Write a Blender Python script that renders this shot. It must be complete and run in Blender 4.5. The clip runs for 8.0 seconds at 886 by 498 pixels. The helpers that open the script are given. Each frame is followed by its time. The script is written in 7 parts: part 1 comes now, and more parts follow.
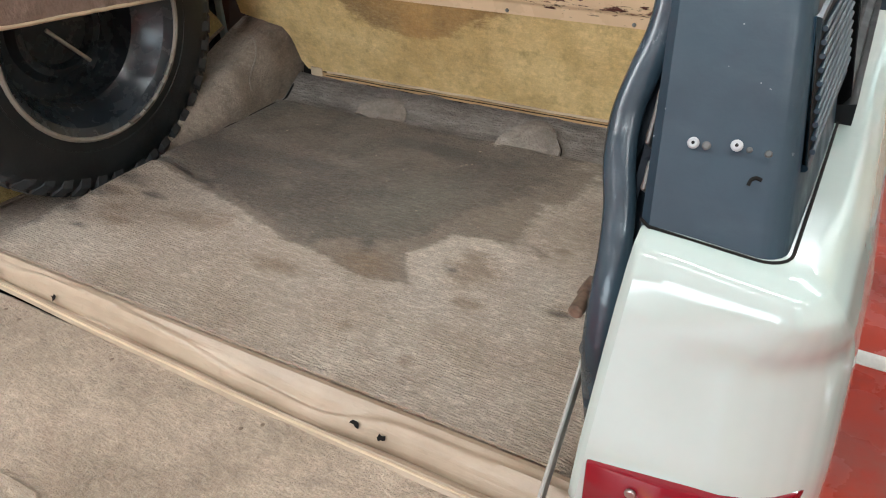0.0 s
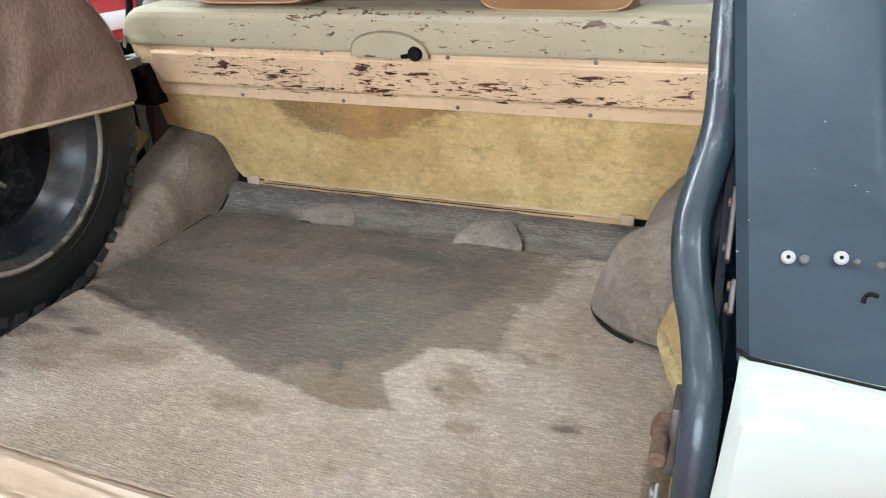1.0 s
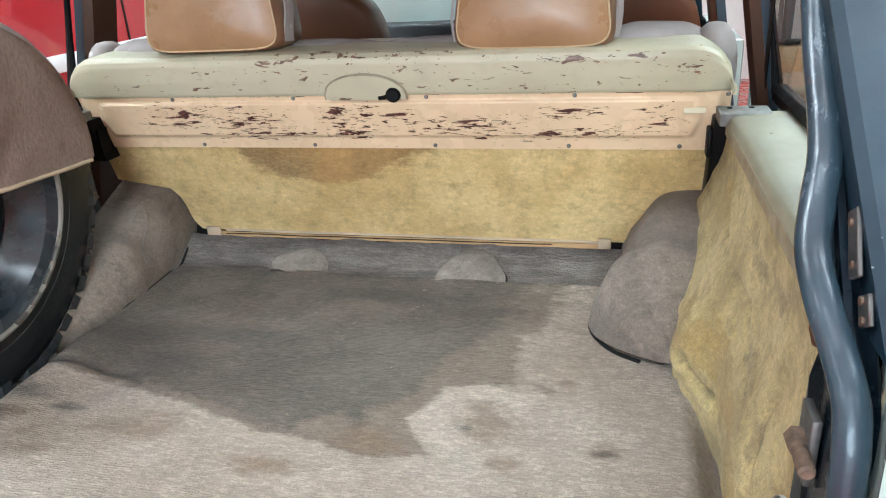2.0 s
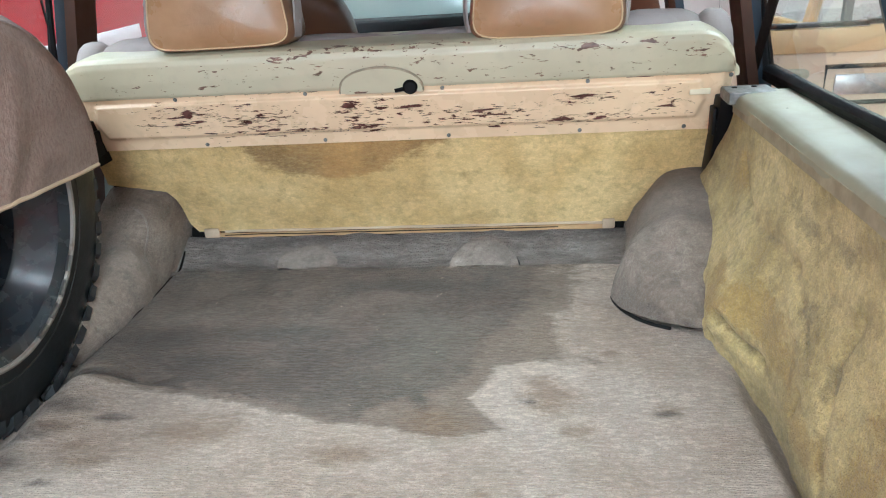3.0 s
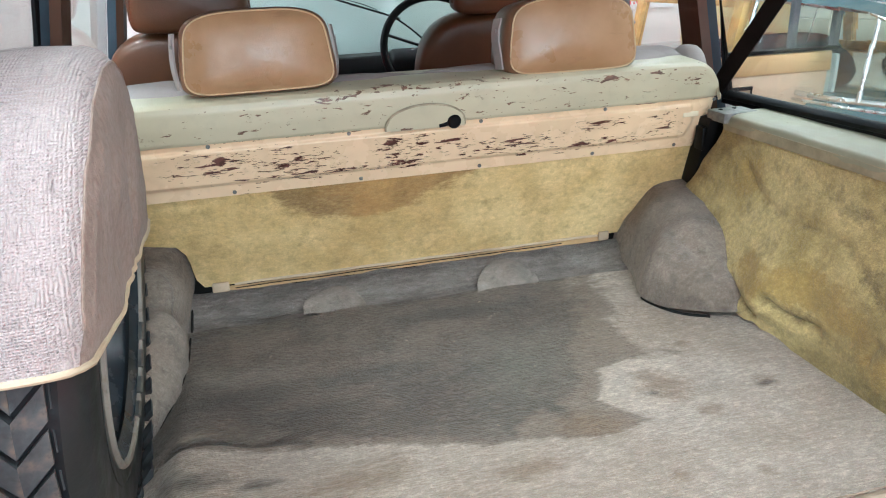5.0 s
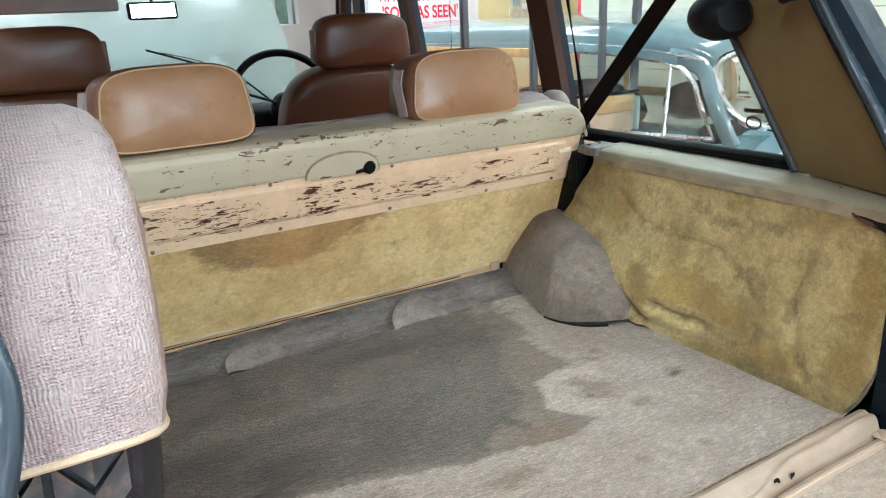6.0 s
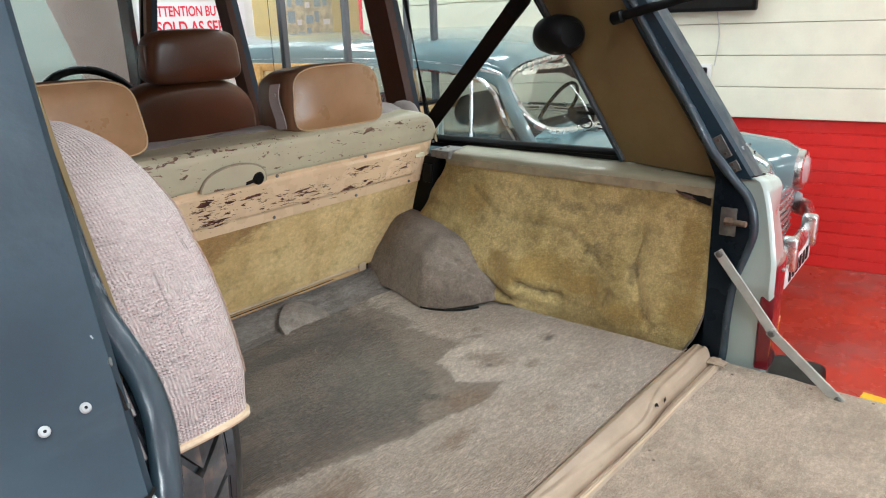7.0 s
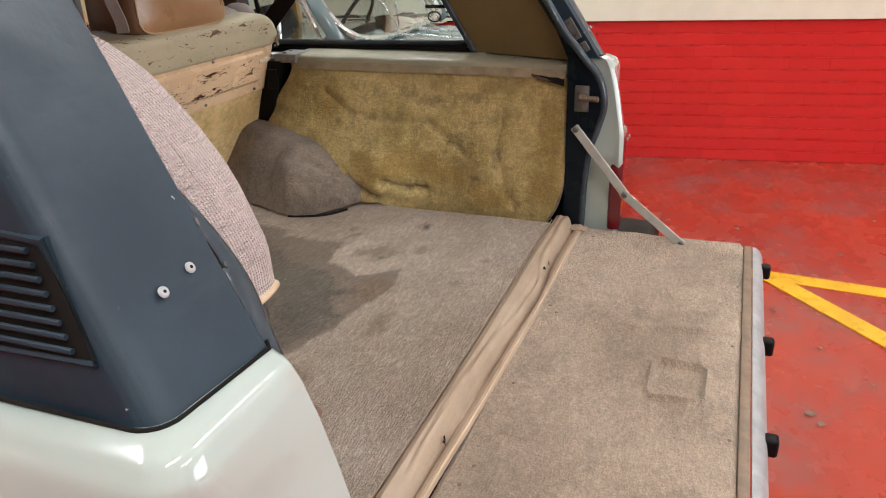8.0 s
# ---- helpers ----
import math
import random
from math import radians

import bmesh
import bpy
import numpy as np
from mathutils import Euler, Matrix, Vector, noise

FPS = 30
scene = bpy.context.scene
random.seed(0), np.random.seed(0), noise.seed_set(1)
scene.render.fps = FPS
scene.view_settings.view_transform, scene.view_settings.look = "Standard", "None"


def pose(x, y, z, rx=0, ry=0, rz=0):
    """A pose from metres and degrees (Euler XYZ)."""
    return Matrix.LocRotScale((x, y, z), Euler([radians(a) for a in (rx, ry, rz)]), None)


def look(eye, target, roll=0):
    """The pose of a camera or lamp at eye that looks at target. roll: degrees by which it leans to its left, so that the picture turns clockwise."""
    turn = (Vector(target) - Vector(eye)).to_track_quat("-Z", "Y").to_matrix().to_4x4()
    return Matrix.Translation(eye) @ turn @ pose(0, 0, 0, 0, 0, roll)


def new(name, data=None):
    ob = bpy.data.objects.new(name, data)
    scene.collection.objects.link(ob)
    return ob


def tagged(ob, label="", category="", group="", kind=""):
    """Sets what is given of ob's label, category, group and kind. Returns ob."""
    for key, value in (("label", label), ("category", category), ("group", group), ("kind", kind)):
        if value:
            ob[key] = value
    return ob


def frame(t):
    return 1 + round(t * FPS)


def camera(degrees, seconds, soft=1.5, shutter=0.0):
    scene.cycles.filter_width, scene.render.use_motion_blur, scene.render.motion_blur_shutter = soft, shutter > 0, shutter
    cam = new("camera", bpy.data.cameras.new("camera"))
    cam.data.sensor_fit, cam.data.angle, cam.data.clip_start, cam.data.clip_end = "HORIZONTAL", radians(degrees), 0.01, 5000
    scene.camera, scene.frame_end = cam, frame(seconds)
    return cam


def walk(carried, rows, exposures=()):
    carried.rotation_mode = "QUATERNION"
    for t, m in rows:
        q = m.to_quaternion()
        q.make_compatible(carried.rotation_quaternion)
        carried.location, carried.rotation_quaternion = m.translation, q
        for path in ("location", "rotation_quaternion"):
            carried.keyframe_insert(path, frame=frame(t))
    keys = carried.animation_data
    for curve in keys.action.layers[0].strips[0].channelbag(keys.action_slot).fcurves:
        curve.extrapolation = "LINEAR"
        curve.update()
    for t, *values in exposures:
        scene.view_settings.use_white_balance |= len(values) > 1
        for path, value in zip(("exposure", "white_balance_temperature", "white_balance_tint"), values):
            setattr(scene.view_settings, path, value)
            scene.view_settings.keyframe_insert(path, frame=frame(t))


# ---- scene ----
cam = camera(62.8, 8.0, 1.1)
METRES, EYE, TURN = 2.0116, 1.431, 30.3
ROWS = [
    (0.0, 0.0, 0.0, 0.0, -0.63, -31.63, 1.02),
    (0.5, -0.019, 0.0256, -0.0015, -4.32, -27.92, 1.64),
    (1.0, -0.0427, 0.0559, -0.0035, -8.45, -25.09, 2.24),
    (1.5, -0.0803, 0.0713, 0.0008, -12.91, -23.22, 2.71),
    (3.0, -0.2406, 0.1, 0.0066, -25.21, -23.45, 3.58),
    (3.5, -0.3009, 0.1324, 0.0025, -28.37, -24.26, 3.29),
    (4.0, -0.3617, 0.1592, 0.0088, -32.25, -24.03, 2.69),
    (5.5, -0.5652, 0.2793, 0.0257, -52.45, -19.69, 2.57),
    (6.0, -0.6131, 0.3226, 0.0277, -61.28, -18.08, 2.43),
    (6.5, -0.6729, 0.3739, 0.0327, -70.77, -17.16, 1.94),
    (7.0, -0.7261, 0.4294, 0.0346, -80.33, -17.61, 1.84),
    (7.5, -0.7438, 0.4905, 0.0202, -89.66, -20.02, 2.05),
    (8.0, -0.7577, 0.5518, 0.0072, -99.02, -23.86, 1.91),
]
walk(cam, [(t, pose(0.782, -0.53, EYE, 0, 0, TURN) @ pose(METRES * x, METRES * y, METRES * z, 90 + pitch, roll, yaw)) for t, x, y, z, yaw, pitch, roll in ROWS],
     [(0.0, -0.44, 5980, 5), (0.5, -0.26, 5850, 5), (1.0, 0.0, 5650, 3), (1.5, 0.12, 5530, 1), (3.5, 0.04, 5250, 1), (5.5, 0.0, 5370, -1), (6.5, -0.26, 5500, -1), (7.0, -0.40, 5750, 2), (8.0, -0.68, 6380, 11)])

# ---------------------------------------------------------------- light
world = bpy.data.worlds.new("showroom_sky")
scene.world = world
world.use_nodes = True
wn = world.node_tree.nodes
sky = wn.new("ShaderNodeTexSky")
sky.sky_type = "NISHITA"
sky.sun_disc = False
sky.sun_elevation, sky.sun_rotation = radians(40), radians(200)
world.node_tree.links.new(sky.outputs["Color"], wn["Background"].inputs["Color"])
wn["Background"].inputs["Strength"].default_value = 0.1


def area_lamp(name, m, sx, sy, watts, colour):
    data = bpy.data.lights.new(name, "AREA")
    data.shape, data.size, data.size_y, data.energy, data.color = "RECTANGLE", sx, sy, watts, colour
    ob = new(name, data)
    ob.matrix_world = m
    return ob


CEIL = 3.6
TUBES = [(-1.9, -3.4), (0.6, -3.4), (3.0, -3.4), (-1.9, -1.0), (0.6, -1.0), (2.6, -1.0), (-1.9, 1.6), (2.2, 1.6), (-1.9, 4.4), (0.6, 4.4), (2.2, 4.4)]
for lx, ly in TUBES:
    watts = {-3.4: 40, -1.0: 76}.get(ly, 60) * (1.12 if lx < -1 else (0.44 if lx > 2 else 0.56) if ly < 0 else 0.85)
    watts *= 1.5 if (lx, ly) == (0.6, 4.4) else 1.0
    area_lamp("fluorescent_light", pose(lx, ly, CEIL - 0.12), 1.5, 0.22, watts, (0.97, 1.0, 0.97))
# daylight through the wide shop window behind the car
area_lamp("shop_window_daylight", look((0.2, -6.85, 1.9), (0, 0, 0.9)), 3.4, 2.2, 285, (0.93, 0.97, 1.0))

# ---------------------------------------------------------------- mesh helpers
def finish(name, bm, material, parent=None, label="", smooth=40.0):
    """Links a bmesh as one mesh object."""
    bmesh.ops.recalc_face_normals(bm, faces=bm.faces)
    me = bpy.data.meshes.new(name)
    bm.to_mesh(me)
    bm.free()
    me.materials.append(material)
    if smooth:
        me.shade_smooth()
        me.set_sharp_from_angle(angle=radians(smooth))
    ob = new(name, me)
    if parent is not None:
        ob.parent = parent
    if label:
        tagged(ob, label)
    return ob


def part(name, bm, material, parent, label="", smooth=40.0):
    return finish(name, bm, material, parent, label, smooth)


def thing(name, x, y, z, label, category, group="", kind=""):
    ob = new(name)
    ob.empty_display_size = 0.1
    ob.matrix_world = pose(x, y, z)
    tagged(ob, label, category, group, kind)
    ob["base"] = (x, y, z)
    return ob


def settle(ob):
    """Parts are written in world metres: put their parent's base back."""
    x, y, z = ob["base"]
    del ob["base"]
    for child in ob.children:
        child.matrix_parent_inverse = Matrix.Translation((-x, -y, -z))
    return ob


def box(lo, hi, bevel=0.0, seg=2, bm=None):
    bm2 = bmesh.new()
    bmesh.ops.create_cube(bm2, size=1.0)
    c = [(a + b) / 2 for a, b in zip(lo, hi)]
    d = [abs(b - a) for a, b in zip(lo, hi)]
    bmesh.ops.transform(bm2, matrix=Matrix.Translation(c) @ Matrix.Diagonal((*d, 1)), verts=bm2.verts)
    if bevel:
        bmesh.ops.bevel(bm2, geom=bm2.edges[:], offset=bevel, segments=seg, affect="EDGES", profile=0.5)
    return join(bm, bm2)


def join(bm, bm2):
    if bm is None:
        return bm2
    me = bpy.data.meshes.new("scratch")
    bm2.to_mesh(me)
    bm2.free()
    bm.from_mesh(me)
    bpy.data.meshes.remove(me)
    return bm


def turned(bm, m):
    bmesh.ops.transform(bm, matrix=m, verts=bm.verts)
    return bm


def smooth_path(pts, steps=8):
    """Catmull-Rom through points."""
    p = [Vector(q) for q in pts]
    p = [2 * p[0] - p[1]] + p + [2 * p[-1] - p[-2]]
    out = []
    for i in range(1, len(p) - 2):
        for k in range(steps):
            t = k / steps
            a, b, c, d = p[i - 1:i + 3]
            out.append(0.5 * ((2 * b) + (c - a) * t + (2 * a - 5 * b + 4 * c - d) * t * t + (3 * b - a - 3 * c + d) * t ** 3))
    out.append(p[-2])
    return out


def tube(pts, radius, seg=10, steps=8, flat=1.0, up=(0, 0, 1), bm=None, closed=False):
    """A round (or flattened) bar along a smooth path. radius may be a list along the path."""
    bm2 = bmesh.new()
    path = smooth_path(pts, steps) if steps else [Vector(q) for q in pts]
    rings, n = [], len(path)
    for i, p in enumerate(path):
        a, b = path[max(0, i - 1)], path[min(n - 1, i + 1)]
        if closed:
            a, b = path[(i - 1) % n], path[(i + 1) % n]
        d = (b - a).normalized()
        side = d.cross(Vector(up))
        if side.length < 1e-4:
            side = d.cross(Vector((1, 0, 0)))
        side.normalize()
        top = side.cross(d).normalized()
        r = radius if not isinstance(radius, (list, tuple)) else radius[0] + (radius[1] - radius[0]) * i / (n - 1)
        rings.append([bm2.verts.new(p + side * r * math.cos(2 * math.pi * k / seg) + top * r * flat * math.sin(2 * math.pi * k / seg)) for k in range(seg)])
    m = n if closed else n - 1
    for i in range(m):
        for k in range(seg):
            bm2.faces.new((rings[i][k], rings[i][(k + 1) % seg], rings[(i + 1) % n][(k + 1) % seg], rings[(i + 1) % n][k]))
    if not closed:
        bm2.faces.new(rings[0])
        bm2.faces.new(rings[-1][::-1])
    return join(bm, bm2)


def loft(sections, closed=True, caps=True, bm=None):
    """Skin through rings (lists of points of equal count)."""
    bm2 = bmesh.new()
    rings = [[bm2.verts.new(p) for p in s] for s in sections]
    n = len(rings[0])
    for a, b in zip(rings, rings[1:]):
        for k in range(n if closed else n - 1):
            bm2.faces.new((a[k], a[(k + 1) % n], b[(k + 1) % n], b[k]))
    if caps and closed:
        bm2.faces.new(rings[0][::-1])
        bm2.faces.new(rings[-1])
    return join(bm, bm2)


def sheet(fn, nu, nv, thick=0.0, bm=None):
    """A surface fn(u, v) with u, v in 0..1, with thickness against its normals."""
    bm2 = bmesh.new()
    g = [[bm2.verts.new(fn(i / nu, j / nv)) for j in range(nv + 1)] for i in range(nu + 1)]
    for i in range(nu):
        for j in range(nv):
            bm2.faces.new((g[i][j], g[i + 1][j], g[i + 1][j + 1], g[i][j + 1]))
    if thick:
        bm2.normal_update()
        under = [[bm2.verts.new(v.co - v.normal * thick) for v in row] for row in g]
        for i in range(nu):
            for j in range(nv):
                bm2.faces.new((under[i][j + 1], under[i + 1][j + 1], under[i + 1][j], under[i][j]))
        for i in range(nu):
            bm2.faces.new((g[i][0], under[i][0], under[i + 1][0], g[i + 1][0]))
            bm2.faces.new((g[i + 1][nv], under[i + 1][nv], under[i][nv], g[i][nv]))
        for j in range(nv):
            bm2.faces.new((g[0][j + 1], under[0][j + 1], under[0][j], g[0][j]))
            bm2.faces.new((g[nu][j], under[nu][j], under[nu][j + 1], g[nu][j + 1]))
    return join(bm, bm2)


def prism(poly, axis, a, b, bevel=0.0, seg=2, bm=None):
    """A polygon (two coordinates each, the axis left out) pulled from a to b along an axis."""
    bm2 = bmesh.new()
    put = {"x": lambda p, h: (h, p[0], p[1]), "y": lambda p, h: (p[0], h, p[1]), "z": lambda p, h: (p[0], p[1], h)}[axis]
    lo = [bm2.verts.new(put(p, a)) for p in poly]
    hi = [bm2.verts.new(put(p, b)) for p in poly]
    n = len(poly)
    bm2.faces.new(lo[::-1])
    bm2.faces.new(hi)
    for k in range(n):
        bm2.faces.new((lo[k], lo[(k + 1) % n], hi[(k + 1) % n], hi[k]))
    if bevel:
        bmesh.ops.recalc_face_normals(bm2, faces=bm2.faces)
        bmesh.ops.bevel(bm2, geom=bm2.edges[:], offset=bevel, segments=seg, affect="EDGES", profile=0.5)
    return join(bm, bm2)


def lathe(profile, m, seg=48, bm=None, caps=True):
    """Turns (radius, along) pairs round the local x axis, then moves them by m."""
    bm2 = bmesh.new()
    rings = [[bm2.verts.new((h, r * math.cos(2 * math.pi * k / seg), r * math.sin(2 * math.pi * k / seg))) for k in range(seg)] for r, h in profile]
    for a, b in zip(rings, rings[1:]):
        for k in range(seg):
            bm2.faces.new((a[k], a[(k + 1) % seg], b[(k + 1) % seg], b[k]))
    for ring in (rings[0], rings[-1]) if caps else ():
        if ring[0].co.yz.length > 1e-5:
            bm2.faces.new(ring)
    bmesh.ops.remove_doubles(bm2, verts=bm2.verts, dist=1e-6)
    turned(bm2, m)
    return join(bm, bm2)


def disc(c, axis, r, h, seg=20, bevel=0.0, bm=None):
    """A short round bar, centred at c."""
    m = Matrix.Translation(c) @ Vector((1, 0, 0)).rotation_difference(Vector(axis)).to_matrix().to_4x4()
    b = min(bevel, r * 0.9, h / 2)
    prof = [(0, -h / 2), (r - b, -h / 2), (r, -h / 2 + b), (r, h / 2 - b), (r - b, h / 2), (0, h / 2)] if b else [(0, -h / 2), (r, -h / 2), (r, h / 2), (0, h / 2)]
    return lathe(prof, m, seg, bm)


def slab(points, thick):
    """A flat polygon with a real thickness and closed edges."""
    bm = bmesh.new()
    face = bm.faces.new([bm.verts.new(p) for p in points])
    face.normal_update()
    n = face.normal.copy()
    a = face.verts[:]
    b = [bm.verts.new(v.co - n * thick) for v in a]
    bm.faces.new(b[::-1])
    for i in range(len(a)):
        j = (i + 1) % len(a)
        bm.faces.new((a[j], a[i], b[i], b[j]))
    return bm


def bump(x, a, b):
    """Smooth step from 0 at a to 1 at b."""
    t = min(1.0, max(0.0, (x - a) / (b - a)))
    return t * t * (3 - 2 * t)


def wob(x, y, z, scale, seed=0.0):
    return noise.noise(Vector((x * scale + seed, y * scale - seed, z * scale + 2 * seed)))


# ---------------------------------------------------------------- materials
class Mat:
    """A small builder of node materials."""

    def __init__(self, name, rough=0.6, metal=0.0):
        self.m = bpy.data.materials.new(name)
        self.m.use_nodes = True
        self.n, self.l = self.m.node_tree.nodes, self.m.node_tree.links
        self.b = self.n["Principled BSDF"]
        self.b.inputs["Roughness"].default_value, self.b.inputs["Metallic"].default_value = rough, metal
        tc = self.n.new("ShaderNodeTexCoord")
        self.co = tc.outputs["Object"]
        self.height = None

    def set(self, name, v):
        if isinstance(v, (int, float)):
            self.b.inputs[name].default_value = v
        elif isinstance(v, tuple):
            self.b.inputs[name].default_value = (*v, 1.0)
        else:
            self.l.new(v, self.b.inputs[name])
        return self

    def scaled(self, sx, sy, sz, co=None):
        k = self.n.new("ShaderNodeMapping")
        k.inputs["Scale"].default_value = (sx, sy, sz)
        self.l.new(co or self.co, k.inputs["Vector"])
        return k.outputs["Vector"]

    def noise(self, scale, detail=4.0, rough=0.55, co=None, distort=0.0):
        k = self.n.new("ShaderNodeTexNoise")
        k.inputs["Scale"].default_value, k.inputs["Detail"].default_value = scale, detail
        k.inputs["Roughness"].default_value, k.inputs["Distortion"].default_value = rough, distort
        self.l.new(co or self.co, k.inputs["Vector"])
        return k.outputs["Fac"]

    def cells(self, scale, co=None, feature="F1"):
        k = self.n.new("ShaderNodeTexVoronoi")
        k.feature = feature
        k.inputs["Scale"].default_value = scale
        self.l.new(co or self.co, k.inputs["Vector"])
        return k.outputs["Distance"]

    def wave(self, scale, direction="X", distort=0.0, co=None, profile="SIN"):
        k = self.n.new("ShaderNodeTexWave")
        k.bands_direction, k.wave_profile = direction, profile
        k.inputs["Scale"].default_value, k.inputs["Distortion"].default_value = scale, distort
        self.l.new(co or self.co, k.inputs["Vector"])
        return k.outputs["Fac"]

    def ramp(self, fac, lo, hi, a=0.0, b=1.0):
        k = self.n.new("ShaderNodeMapRange")
        k.interpolation_type = "SMOOTHSTEP"
        for key, v in (("From Min", lo), ("From Max", hi), ("To Min", a), ("To Max", b)):
            k.inputs[key].default_value = v
        self.l.new(fac, k.inputs["Value"])
        return k.outputs["Result"]

    def math(self, op, a, b):
        k = self.n.new("ShaderNodeMath")
        k.operation = op
        for i, v in enumerate((a, b)):
            if isinstance(v, (int, float)):
                k.inputs[i].default_value = v
            else:
                self.l.new(v, k.inputs[i])
        return k.outputs["Value"]

    def mix(self, fac, a, b, blend="MIX"):
        k = self.n.new("ShaderNodeMix")
        k.data_type, k.blend_type = "RGBA", blend
        for i, v in ((0, fac), (6, a), (7, b)):
            if isinstance(v, (int, float)):
                k.inputs[i].default_value = v
            elif isinstance(v, tuple):
                k.inputs[i].default_value = (*v, 1.0)
            else:
                self.l.new(v, k.inputs[i])
        return k.outputs[2]

    def attr(self, name):
        k = self.n.new("ShaderNodeAttribute")
        k.attribute_name = name
        return k.outputs["Fac"]

    def random(self):
        return self.n.new("ShaderNodeObjectInfo").outputs["Random"]

    def island(self):
        return self.n.new("ShaderNodeNewGeometry").outputs["Random Per Island"]

    def relief(self, fac, dist, strength=1.0):
        k = self.n.new("ShaderNodeBump")
        k.inputs["Distance"].default_value, k.inputs["Strength"].default_value = dist, strength
        self.l.new(fac, k.inputs["Height"])
        if self.height is not None:
            self.l.new(self.height, k.inputs["Normal"])
        self.height = k.outputs["Normal"]
        self.l.new(self.height, self.b.inputs["Normal"])
        return self


def plain(name, col, rough, metal=0.0, vary=0.12, scale=6.0, fine=90.0, relief=0.0, coat=0.0):
    """Paint, plastic or metal with faint blotches, fine grain and uneven gloss."""
    k = Mat(name, rough, metal)
    dark = tuple(c * (1 - vary) for c in col)
    lite = tuple(min(1.0, c * (1 + vary * 0.6)) for c in col)
    c1 = k.mix(k.ramp(k.noise(scale), 0.3, 0.7), dark, lite)
    c2 = k.mix(k.ramp(k.noise(fine), 0.35, 0.75, 0.0, vary), c1, tuple(c * 0.6 for c in col))
    k.set("Base Color", c2)
    k.set("Roughness", k.ramp(k.noise(scale * 2.7), 0.25, 0.75, max(0.02, rough - 0.07), min(1.0, rough + 0.08)))
    if max(col) < 0.06 and not metal:
        k.set("Specular IOR Level", 0.16)
    if relief:
        k.relief(k.noise(fine), relief)
    if coat:
        k.set("Coat Weight", coat)
        k.set("Coat Roughness", 0.05)
    return k.m


